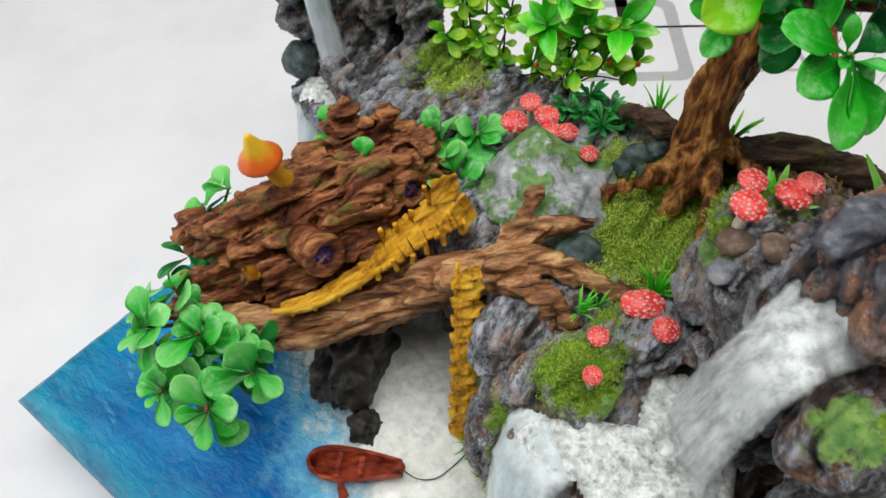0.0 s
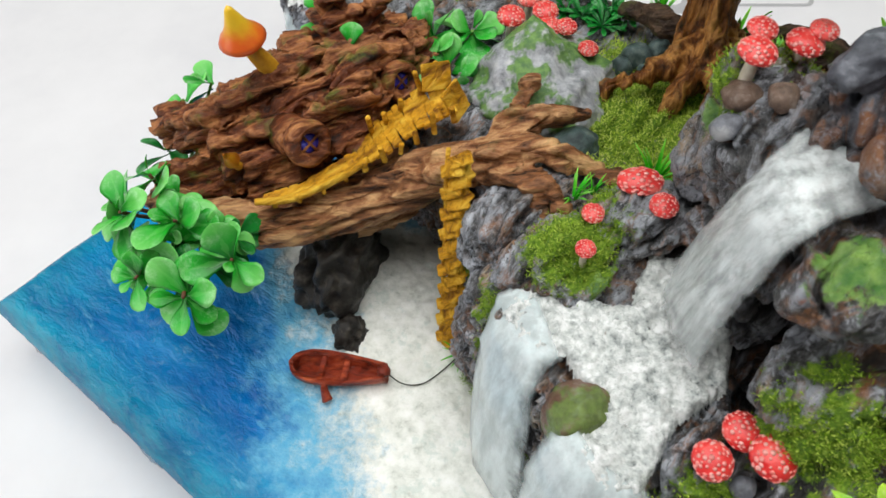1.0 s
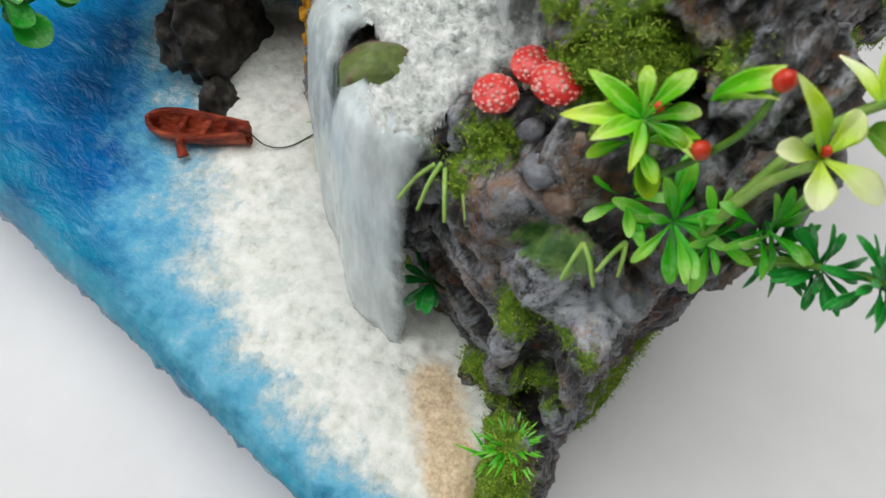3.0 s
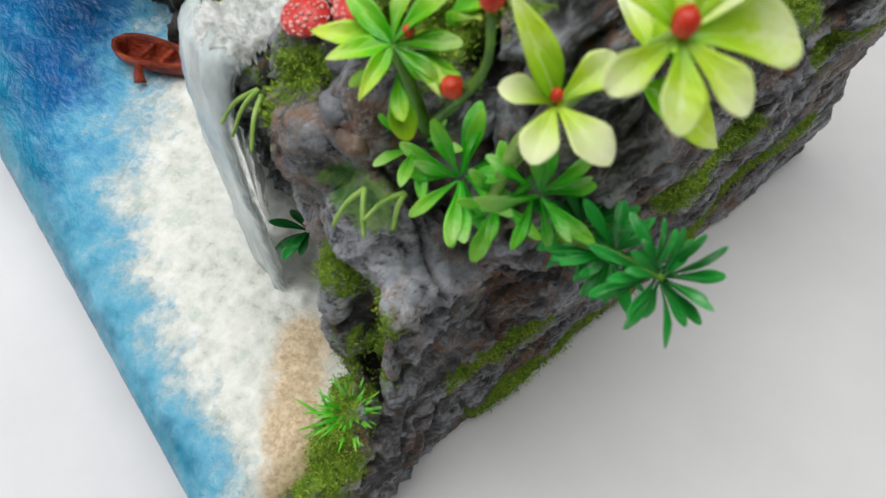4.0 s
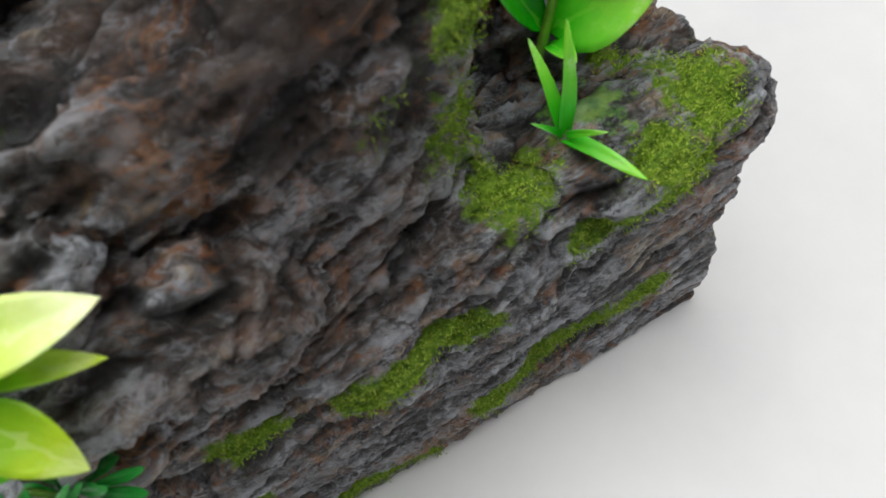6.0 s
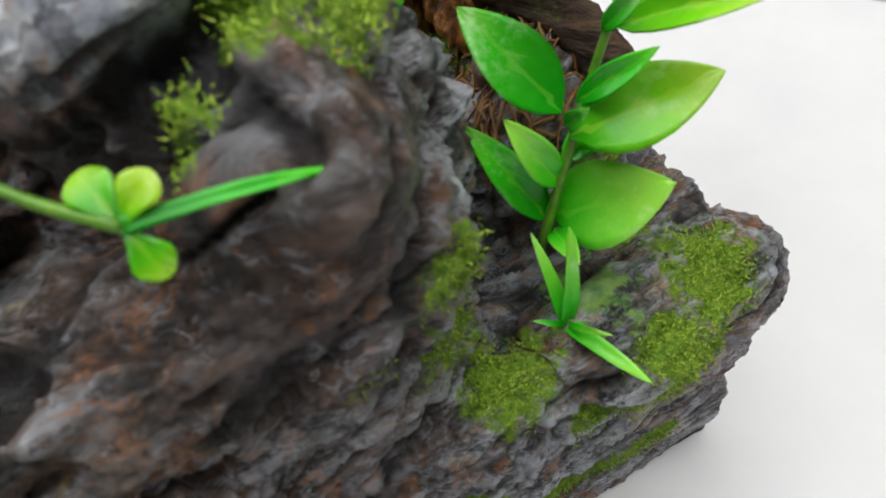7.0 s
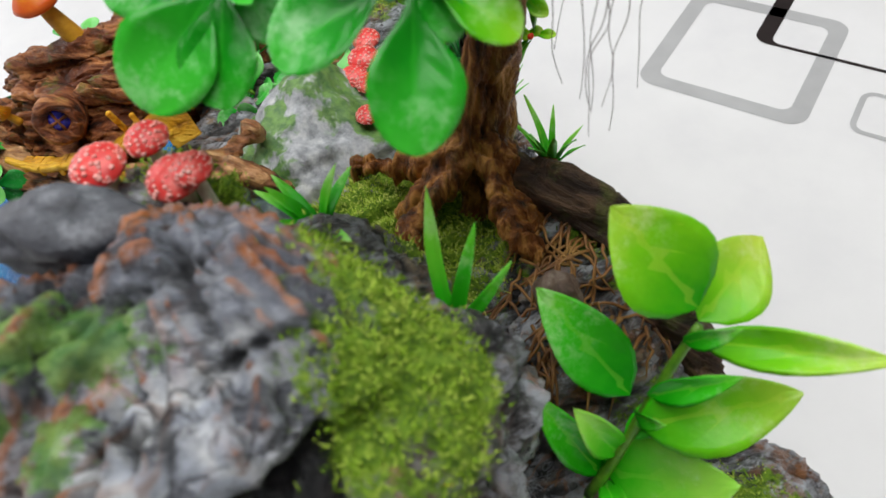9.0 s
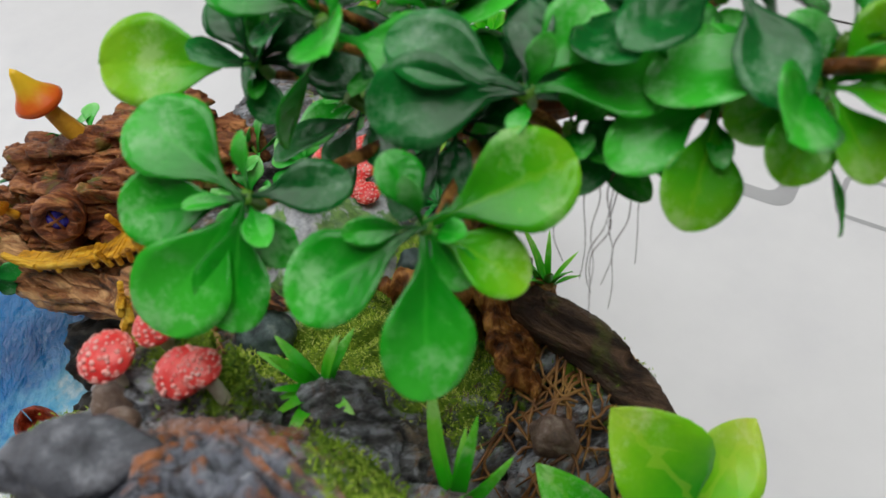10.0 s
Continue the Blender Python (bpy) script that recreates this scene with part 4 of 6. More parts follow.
# ---------------------------------------------------------------- stones
def pebble_material(name, a, b, c, green=0.0):
    m = Mat(name, 0.45, 0.4)
    n = m.noise(160, 5, 0.65)
    col = m.ramp(n, [(0.3, srgb(*a)), (0.52, srgb(*b)), (0.7, srgb(*c))])
    if green:
        col = m.mix(m.math("MULTIPLY", m.step(m.noise(48, 4, 0.65), 0.45, 0.53), green), col, m.ramp(m.noise(300, 3), [(0.35, srgb(62, 110, 36)), (0.65, srgb(112, 156, 62))]))
    m.color(col)
    m.bump(m.noise(120, 7, 0.7), 0.6, 0.003)
    m.bump(m.noise(900, 3), 0.3, 0.0005)
    return m.m


GREYSTONE = pebble_material("grey_stone", (70, 72, 78), (128, 130, 138), (176, 176, 178))
TEALSTONE = pebble_material("teal_stone", (36, 46, 48), (72, 90, 88), (120, 134, 128))
BROWNSTONE = pebble_material("brown_stone", (66, 52, 44), (120, 98, 84), (164, 150, 140))
MOSSSTONE = pebble_material("moss_stone", (112, 114, 118), (176, 178, 184), (214, 214, 214), 0.9)
DARKSTONE = pebble_material("dark_stone", (14, 13, 12), (42, 38, 34), (86, 80, 72))
SLATE = pebble_material("slate_stone", (48, 48, 54), (88, 90, 98), (140, 142, 150))
OCHRE = pebble_material("ochre_stone", (176, 110, 30), (222, 164, 40), (240, 214, 120))
CHALK = pebble_material("chalk_stone", (170, 164, 150), (214, 208, 196), (240, 238, 230))
GREENSTONE = pebble_material("green_stone", (86, 58, 44), (120, 92, 76), (150, 140, 140), 0.6)


def stone(name, c, r, yaw, material, label, rough=0.25, seed=0, sub=4, group="", sharp=0.0, peak=None):
    """A lumpy stone; peak: (x, y, reach, height) of a point that rises from its top."""
    bm = bmesh.new()
    bmesh.ops.create_icosphere(bm, subdivisions=sub, radius=1)
    off = Vector((seed * 3.1, seed * 1.7, seed))
    for v in bm.verts:
        d = noise.noise(v.co * 1.3 + off) * rough + noise.noise(v.co * 3.4 + off) * rough * 0.4 + noise.noise(v.co * 9 + off) * rough * 0.14
        v.co *= 1 + d
        if sharp:
            v.co *= 1 + sharp * (noise.ridged_multi_fractal(v.co * 2.2 + off, 0.9, 2, 3, 1, 2) - 1.0)
    bm.transform(Matrix.Rotation(radians(yaw), 4, "Z") @ Matrix.Diagonal((*r, 1)))
    if peak:
        for v in bm.verts:
            if v.co.z > 0:
                v.co.z += peak[3] * max(0, 1 - math.hypot(v.co.x - peak[0], v.co.y - peak[1]) / peak[2]) ** 1.2
    ob = new(name, to_mesh(name, bm, material))
    ob.location = c
    return tagged(ob, label, "rock", group)


stone("boulder", (-0.105, 0.243, 0.138), (0.035, 0.036, 0.028), 30, MOSSSTONE, "pale grey boulder with moss patches beside the lawn", 0.22, 2, 5, sharp=0.1, peak=(-0.008, 0.016, 0.024, 0.016))
stone("stone", (-0.1, 0.0725, 0.156), (0.012, 0.0108, 0.0125), 20, GREENSTONE, "brown stone with green moss amid the foam", 0.2, 3)
stone("stone", (-0.094, 0.198, 0.151), (0.012, 0.01, 0.009), 10, TEALSTONE, "rounded teal grey stone among the roots", 0.2, 4)
stone("stone", (-0.262, 0.372, 0.135), (0.014, 0.013, 0.013), 0, TEALSTONE, "round teal stone at the foot of the tower", 0.15, 5)
stone("sea_rock", (-0.212, 0.185, 0.072), (0.019, 0.03, 0.034), -25, DARKSTONE, "jagged dark rock standing in the shallows", 0.4, 6, 5, sharp=0.16)
stone("sea_rock", (-0.203, 0.15, 0.058), (0.009, 0.011, 0.012), 10, DARKSTONE, "small jagged dark rock in the foam", 0.4, 7, 4, sharp=0.16)
stone("stone", (-0.034, 0.134, 0.251), (0.0135, 0.0068, 0.0068), 35, SLATE, "smooth grey stone on top of the crag", 0.28, 8)
stone("stone", (0.016, 0.212, 0.166), (0.007, 0.006, 0.009), 10, BROWNSTONE, "pale brown stone beneath the tree", 0.25, 10)
for i, (x, y, z, r) in enumerate([(-0.057, 0.146, 0.228, 0.006), (-0.061, 0.139, 0.222, 0.0052), (-0.048, 0.141, 0.232, 0.005), (-0.052, 0.039, 0.162, 0.0055), (-0.046, 0.033, 0.158, 0.005), (-0.055, 0.05, 0.165, 0.004), (-0.043, 0.043, 0.168, 0.0045)]):
    stone("pebble", (x, y, z), (r, r * 0.85, r * 0.75), i * 40, (BROWNSTONE, GREYSTONE)[i % 2], "small rounded brown and grey pebble", 0.2, 20 + i, 3, "pebbles on the crag")
stone("pebble", (0.0335, 0.1355, 0.2335), (0.003, 0.0024, 0.0022), 20, OCHRE, "tiny yellow pebble below the moss", 0.2, 61, 3, "pebbles under the moss")
stone("pebble", (0.03, 0.1315, 0.2355), (0.0035, 0.0024, 0.0022), 60, CHALK, "tiny white pebble below the moss", 0.2, 62, 3, "pebbles under the moss")
for i, (x, y, r) in enumerate([(-0.06, 0.262, 0.009), (-0.049, 0.266, 0.007), (-0.068, 0.254, 0.006), (-0.055, 0.252, 0.006)]):
    stone("pebble", (x, y, ground_z(x, y) + r * 0.4), (r, r * 0.8, r * 0.8), i * 55, TEALSTONE, "dark rounded pebble beside the tree roots", 0.25, 40 + i, 3, "pebbles by the tree")

# ---------------------------------------------------------------- leaves and plants
def leaf_mesh(name, length, width, kind, material, bend=0.25, cup=0.15, thick=0.0004, nx=9, ny=6):
    """A leaf along +x, upper face to +z."""
    def half(t):
        if kind == "round":
            return width / 2 * min(1, 0.16 + 1.5 * max(t - 0.1, 0) ** 1.1) * math.sqrt(max(0, 1 - max(0, (t - 0.55) / 0.45) ** 2))
        if kind == "paddle":
            k = min(1, max(0, (t - 0.14) / 0.5))
            return width / 2 * (0.1 + 0.9 * k * k * (3 - 2 * k)) * math.sqrt(max(0, 1 - max(0, (t - 0.64) / 0.36) ** 2))
        if kind == "lance":
            return width / 2 * (math.sin(math.pi * min(1, t ** 0.85)) ** 0.8 if 0 < t < 1 else 0.04)
        if kind == "blade":
            return width / 2 * (0.6 + 0.8 * t) * (1 - t) ** 0.7 if t < 1 else 0
        return width / 2 * (1 - t * 0.3)
    verts, along, vein, faces = [], [], [], []
    for side in (0, 1):
        for i in range(nx + 1):
            t = math.sin(0.5 * math.pi * i / nx)
            h = max(half(t), width * 0.01)
            for j in range(ny + 1):
                w = 2 * j / ny - 1
                z = -bend * length * t * t + cup * abs(w) ** 1.5 * h + 0.012 * length * math.sin(9 * t + 2.5 * w)
                verts.append((t * length, w * h, z - side * thick * (1 - 0.7 * abs(w))))
                along.append(t)
                vein.append(min(abs(w) * 1.6, abs(((t * 5.5 - abs(w) * 1.1) % 1.0) - 0.5) * 1.4 + 0.02))
    row = ny + 1
    n = (nx + 1) * row
    for i in range(nx):
        for j in range(ny):
            a = i * row + j
            faces.append((a, a + row, a + row + 1, a + 1))
            faces.append((n + a, n + a + 1, n + a + row + 1, n + a + row))
    for i in range(nx):
        for j in (0, ny):
            a = i * row + j
            faces.append((a, n + a, n + a + row, a + row) if j == 0 else (a, a + row, n + a + row, n + a))
    me = bpy.data.meshes.new(name)
    me.from_pydata(verts, [], faces)
    set_mask(me, "along", along)
    set_mask(me, "vein", vein)
    finish(me, material)
    return me


def leaf_pose(base, tip, up=(0, 0, 1), scale=1.0, wide=1.0):
    """A pose that lays a leaf from base towards tip, its upper face to up; scale stretches it."""
    x = (Vector(tip) - Vector(base)).normalized()
    y = Vector(up).cross(x)
    y = (y if y.length > 1e-3 else x.orthogonal()).normalized()
    z = x.cross(y)
    m = Matrix((x, y, z)).transposed().to_4x4()
    return Matrix.Translation(base) @ m @ Matrix.Diagonal((scale, scale * wide, scale, 1))


GREEN_A = leaf_material("leaf_green", (4, 96, 16), (34, 170, 44), (128, 216, 112), 0.28)
GREEN_T = leaf_material("leaf_tree", (2, 76, 6), (18, 146, 22), (70, 200, 56), 0.24)
DARK_T = leaf_material("leaf_tree_dark", (2, 46, 14), (6, 84, 28), (26, 128, 50), 0.25)
LIME_B = leaf_material("leaf_lime_broad", (40, 160, 4), (124, 206, 22), (208, 232, 84), 0.3)
LIME_T = leaf_material("leaf_tree_lime", (14, 116, 4), (72, 176, 16), (150, 206, 40), 0.26)
GREEN_D = leaf_material("leaf_dark", (2, 66, 20), (6, 112, 36), (30, 152, 54), 0.35)
GREEN_M = leaf_material("leaf_mid", (2, 84, 20), (14, 138, 40), (50, 176, 70), 0.3)
LIME = leaf_material("leaf_lime", (20, 116, 2), (78, 172, 6), (168, 208, 36), 0.3)
PALE = leaf_material("leaf_pale", (112, 186, 8), (190, 222, 52), (242, 248, 196), 0.35)
BRIGHT = leaf_material("leaf_bright", (22, 156, 12), (62, 196, 26), (158, 226, 78), 0.26)
GRASS = leaf_material("grass_blade", (16, 136, 8), (56, 194, 26), (144, 222, 66), 0.35)
STEM = paint_material("green_stem", [(60, 110, 24), (110, 160, 40)], 200, 0.4, 0.2)
PALESTEM = paint_material("pale_stem", [(120, 168, 60), (176, 206, 110)], 200, 0.4, 0.2)
DARKSTEM = paint_material("dark_stem", [(24, 30, 16), (44, 52, 28)], 200, 0.5, 0.2)
TWIG = paint_material("brown_twig", [(84, 50, 30), (128, 82, 52)], 200, 0.6, 0.4)
RED = paint_material("red_bud", [(196, 40, 20), (228, 70, 36)], 200, 0.35, 0.3)

ROUND_A = leaf_mesh("leaf_round", 0.017, 0.0125, "round", GREEN_A, 0.2, 0.2)
ROUND_T = leaf_mesh("leaf_tree", 0.024, 0.0135, "paddle", GREEN_T, 0.14, 0.24, nx=16, ny=8)
ROUND_O = leaf_mesh("leaf_tree_dark", 0.024, 0.013, "paddle", DARK_T, 0.14, 0.24, nx=14, ny=6)
ROUND_Y = leaf_mesh("leaf_tree_young", 0.024, 0.0145, "paddle", LIME_T, 0.14, 0.24, nx=16, ny=8)
ROUND_D = leaf_mesh("leaf_dark", 0.018, 0.012, "round", GREEN_D, 0.2, 0.2)
ROUND_L = leaf_mesh("leaf_lime", 0.02, 0.012, "round", LIME, 0.25, 0.25)
LANCE_L = leaf_mesh("leaf_lance", 0.024, 0.0125, "lance", LIME_B, 0.12, 0.3, nx=12, ny=8)
LANCE_G = leaf_mesh("leaf_lance_green", 0.024, 0.012, "lance", BRIGHT, 0.15, 0.3, nx=12, ny=8)
LANCE_P = leaf_mesh("leaf_pale", 0.02, 0.0115, "round", PALE, 0.2, 0.35, nx=12, ny=8)
LANCE_PP = leaf_mesh("leaf_pale_point", 0.02, 0.0095, "lance", PALE, 0.2, 0.3, nx=12, ny=8)
FINGER = leaf_mesh("leaf_finger", 0.014, 0.0042, "round", BRIGHT, 0.25, 0.3)
FINGER_M = leaf_mesh("leaf_finger_mid", 0.014, 0.0042, "round", GREEN_M, 0.2, 0.2)
FINGER_D = leaf_mesh("leaf_finger_dark", 0.014, 0.004, "round", GREEN_D, 0.2, 0.2)
BLADE = leaf_mesh("leaf_blade", 0.02, 0.0028, "blade", GRASS, 0.25, 0.5, nx=8, ny=3)


def rnd(a, b):
    return random.uniform(a, b)


def rosette(parent, me, c, axis, n, length, ref, flat=(0.0, 0.7), jitter=0.2, wide=1.0, inner=0):
    """Leaves that fan out round an axis. flat: how far each one rises along it. inner: short upright leaves in the middle."""
    axis = Vector(axis).normalized()
    s = axis.orthogonal().normalized()
    t = axis.cross(s)
    a0 = rnd(0, 6.28)
    for i in range(n + inner):
        young = i >= n
        a = a0 + 2.399 * i + rnd(-jitter, jitter)
        rise = flat[0] + (flat[1] - flat[0]) * i / max(1, n - 1) + rnd(-0.15, 0.15) if not young else rnd(0.7, 1.2)
        d = (s * math.cos(a) + t * math.sin(a)) * math.cos(rise) + axis * math.sin(rise)
        k = length / ref * (rnd(0.72, 1.15) if not young else rnd(0.4, 0.65))
        b = Vector(c) + d * 0.001 - axis * rnd(0, 0.35) * length * (not young)
        tilt = Vector((rnd(-1, 1), rnd(-1, 1), rnd(-1, 1))) * 0.4
        piece("leaf", me, parent, leaf_pose(b, b + d + tilt * 0.6, axis + tilt, k, wide * rnd(0.85, 1.15)))


def stalk(parent, pts, r0, r1, material, name="stem"):
    bm = bmesh.new()
    c = curve_pts(pts, 5)
    tube(bm, c, spread([r0, r1], len(c)), 6, 0.1)
    return part(name, bm, material, parent)


def bud(parent, c, r):
    bm = bmesh.new()
    blob(bm, c, (r, r, r * 1.1), 0, 2)
    for v in bm.verts:
        v.co += (v.co - Vector(c)) * 0.25 * noise.noise(v.co * 900)
    return part("bud", bm, RED, parent, "small red bud")


random.seed(7)
# bush at the end of the log
bush = thing("leafy_bush", (-0.285, 0.186, 0.118), "green bush of round glossy leaves on the log end", "plant")
root = (-0.285, 0.186, 0.118)
for c, ax, n in [
    ((-0.238, 0.138, 0.143), (0.3, -0.6, 1), 7), ((-0.256, 0.122, 0.138), (0, -0.8, 1), 8), ((-0.276, 0.138, 0.13), (-0.4, -0.7, 1), 7), ((-0.266, 0.154, 0.148), (-0.1, -0.4, 1), 7),
    ((-0.292, 0.158, 0.148), (-0.7, -0.2, 1), 8), ((-0.286, 0.18, 0.148), (-0.4, 0.2, 1), 7), ((-0.25, 0.152, 0.14), (0.3, -0.3, 1), 5), ((-0.298, 0.17, 0.138), (-1, 0.1, 0.6), 6),
]:
    stalk(bush, [root, Vector(root).lerp(Vector(c), 0.55) + Vector((0, 0, -0.006)), c], 0.0014, 0.0008, TWIG)
    rosette(bush, ROUND_A, c, ax, n - 1, 0.0188, 0.017, (-0.3, 0.8), 0.4, 1.1, 1)
for i in range(9):
    a = 2.399 * i
    c = (-0.268 + 0.026 * math.cos(a) * (i / 9) ** 0.5, 0.15 + 0.026 * math.sin(a) * (i / 9) ** 0.5, 0.136 + 0.004 * math.sin(i * 2.1))
    stalk(bush, [root, Vector(root).lerp(Vector(c), 0.5) + Vector((0, 0, -0.004)), c], 0.001, 0.0007, TWIG)
    rosette(bush, (ROUND_A, ROUND_A, ROUND_D)[i % 3], c, (math.cos(a) * 0.5, -0.5 + math.sin(a) * 0.4, 1), 6, 0.0145, 0.017, (-0.4, 0.7), 0.4, 1.05, 1)
# plants round the house
p = thing("small_plant", (-0.155, 0.266, 0.125), "bright green round-leaved plant beside the log house", "plant")
for c, ax, n in [((-0.154, 0.25, 0.152), (0.2, -0.5, 1), 7), ((-0.142, 0.276, 0.156), (0.3, 0, 1), 7), ((-0.164, 0.266, 0.162), (-0.4, -0.2, 1), 6), ((-0.148, 0.242, 0.144), (0.5, -0.8, 0.8), 5)]:
    stalk(p, [(-0.155, 0.266, 0.125), c], 0.0012, 0.0008, STEM)
    rosette(p, ROUND_A, c, ax, n, 0.0175, 0.017, (0.0, 0.8), 0.3, 1.2, 1)
p = thing("small_plant", (-0.3, 0.245, 0.115), "small dark green plant behind the log house", "plant")
for c, me, n in [((-0.292, 0.24, 0.139), ROUND_A, 4), ((-0.277, 0.247, 0.144), ROUND_A, 4), ((-0.298, 0.215, 0.128), ROUND_D, 5), ((-0.287, 0.204, 0.12), ROUND_D, 5)]:
    stalk(p, [(-0.295, 0.235, 0.11), c], 0.0012, 0.0008, STEM)
    rosette(p, me, c, (-0.3, 0.1, 1), n, 0.0165, 0.017, (0.1, 0.9), 0.3, 1.1)
for c, ax in [((-0.197, 0.237, 0.174), (0, -0.5, 1)), ((-0.217, 0.258, 0.176), (-0.4, -0.8, 0.6))]:
    p = thing("single_leaf", c, "small pair of green leaves stuck on the log", "leaf")
    rosette(p, ROUND_A, c, ax, 2, 0.011, 0.017, (0.2, 0.5), wide=1.6)

# back plants: leafy twigs on dark stems
LEAFLET = leaf_mesh("leaflet", 0.011, 0.0062, "round", LIME, 0.25, 0.25)


def twiggy(base, tips, big, label):
    """A plant of dark stems: leaflets in pairs along each one and a spray at its tip."""
    p = thing("leafy_plant", base, label, "plant", "plants at the back")
    b = Vector(base)
    for i, tip in enumerate(tips):
        tip = Vector(tip)
        mid = b.lerp(tip, 0.5) + Vector((rnd(-0.006, 0.006), rnd(-0.004, 0.004), 0.006))
        line = curve_pts([b + Vector((rnd(-0.006, 0.006), rnd(-0.004, 0.004), 0)), mid, tip], 5)
        stalk(p, [line[0], line[5], tip], 0.0008, 0.00045, DARKSTEM)
        for k in (4, 6, 7, 8, 9):
            for side in (-1, 1):
                if rnd(0, 1) < 0.2:
                    continue
                d = Vector((side * rnd(0.5, 1), rnd(-0.8, 0.1), rnd(0.2, 0.9)))
                piece("leaf", LEAFLET, p, leaf_pose(line[k], line[k] + d, (rnd(-0.4, 0.4), -0.8, 0.7), rnd(0.65, 1.2), rnd(0.8, 1.3)))
        rosette(p, (LANCE_G, ROUND_L)[i % 2] if big else ROUND_L, tip, (rnd(-0.4, 0.4), -0.6, 0.8), 5, 0.023 if big and i % 2 == 0 else 0.0135, 0.024 if big and i % 2 == 0 else 0.02, (0.0, 0.9), 0.4, 1.0, 1)
        if i % 4 == 1:
            bud(p, tip + Vector((0.002, -0.004, 0.002)), 0.0014)
    for k in range(4):
        e = b + Vector((rnd(-0.02, 0.04), rnd(-0.02, 0), rnd(0.012, 0.03)))
        stalk(p, [b, b.lerp(e, 0.5) + Vector((0, 0, 0.008)), e], 0.0007, 0.0004, DARKSTEM, "twig")
    return p


twiggy((-0.14, 0.352, 0.12), [(-0.163, 0.352, 0.166), (-0.152, 0.356, 0.19), (-0.143, 0.35, 0.164), (-0.138, 0.36, 0.205), (-0.128, 0.352, 0.178), (-0.121, 0.356, 0.198), (-0.133, 0.345, 0.15), (-0.156, 0.36, 0.212)], False, "lime green leafy twigs on thin dark stems at the back")
twiggy((-0.094, 0.33, 0.136), [(-0.106, 0.326, 0.19), (-0.112, 0.322, 0.166), (-0.095, 0.33, 0.205), (-0.09, 0.318, 0.166), (-0.084, 0.326, 0.186), (-0.072, 0.322, 0.166), (-0.078, 0.334, 0.208), (-0.062, 0.328, 0.178), (-0.066, 0.324, 0.188), (-0.055, 0.326, 0.162), (-0.1, 0.336, 0.172)], True, "bright green broad-leaved plant on dark stems at the back")


def fern(base, label, n, length, me, group="", spread_up=0.5, ref=0.014):
    """A tuft of finger leaves."""
    p = thing("fern", base, label, "fern", group)
    for i in range(n):
        a = 2.399 * i + rnd(-0.3, 0.3)
        r = rnd(0.1, spread_up + 0.4)
        d = Vector((math.cos(a) * math.cos(r), math.sin(a) * math.cos(r), math.sin(r)))
        piece("leaf", me, p, leaf_pose(Vector(base), Vector(base) + d, (0, 0, 1), length / ref * rnd(0.7, 1.15)))
    return p


for x, y in [(-0.085, 0.295), (-0.075, 0.285), (-0.07, 0.298), (-0.092, 0.303), (-0.062, 0.29), (-0.08, 0.308)]:
    fern((x, y, ground_z(x, y) + 0.002), "dark green fern tuft behind the red mushrooms", 16, 0.012, FINGER_D, "ferns at the back")

# grass tufts
def grass(base, n, length, label, lean=0.5, wide=1.0):
    p = thing("grass_tuft", base, label, "grass", "grass tufts")
    for i in range(n):
        a, k = rnd(0, 6.28), rnd(0.1, lean)
        d = Vector((math.cos(a) * k, math.sin(a) * k, 1))
        piece("blade", BLADE, p, leaf_pose(Vector(base) + Vector((math.cos(a), math.sin(a), 0)) * 0.001, Vector(base) + d, (-math.cos(a), -math.sin(a), 0.3), length / 0.02 * rnd(0.7, 1.1), wide))


grass((-0.066, 0.168, 0.163), 12, 0.017, "upright green grass tuft beside the roots", 0.5)
grass((-0.098, 0.159, 0.163), 14, 0.012, "green grass tuft on the mossy rock", 0.8)
grass((-0.09, 0.163, 0.162), 10, 0.011, "green grass tuft on the mossy rock", 0.8)
grass((-0.143, 0.14, 0.058), 16, 0.014, "green grass tuft at the foot of the ladder", 1.2)
grass((-0.05, -0.008, 0.064), 60, 0.014, "bright green grass tuft on the sand", 1.3, 1.1)
grass((-0.056, -0.012, 0.06), 9, 0.016, "pale green grass tuft on the sand", 1.4)
grass((-0.014, 0.266, 0.155), 12, 0.026, "tall green grass tuft behind the tree", 0.5, 1.3)
grass((-0.046, 0.288, 0.155), 10, 0.02, "tall green grass tuft behind the tree", 0.4)
grass((-0.032, 0.177, 0.206), 12, 0.017, "short bright green tuft on the ridge", 1.3, 2.4)
grass((-0.166, 0.366, 0.175), 10, 0.018, "thin green tuft on the tower", 0.8)

# plant in the pit behind the falls
fern((-0.083, 0.044, 0.085), "dark green fern in the pit behind the waterfall", 14, 0.018, FINGER_D, "", 0.3)

# blades on the crag
p = thing("grass_tuft", (0.01, 0.172, 0.2), "stiff pointed green blades on the crag", "grass")
for tip, w in [((-0.002, 0.179, 0.229), 1.4), ((0.012, 0.177, 0.227), 1.4), ((0.021, 0.175, 0.222), 1.4), ((0.006, 0.182, 0.214), 1.6), ((0.014, 0.168, 0.213), 1.6)]:
    b = Vector((0.01, 0.172, 0.2))
    piece("blade", BLADE, p, leaf_pose(b, tip, (0.3, -1, 0.2), (Vector(tip) - b).length / 0.02, w))

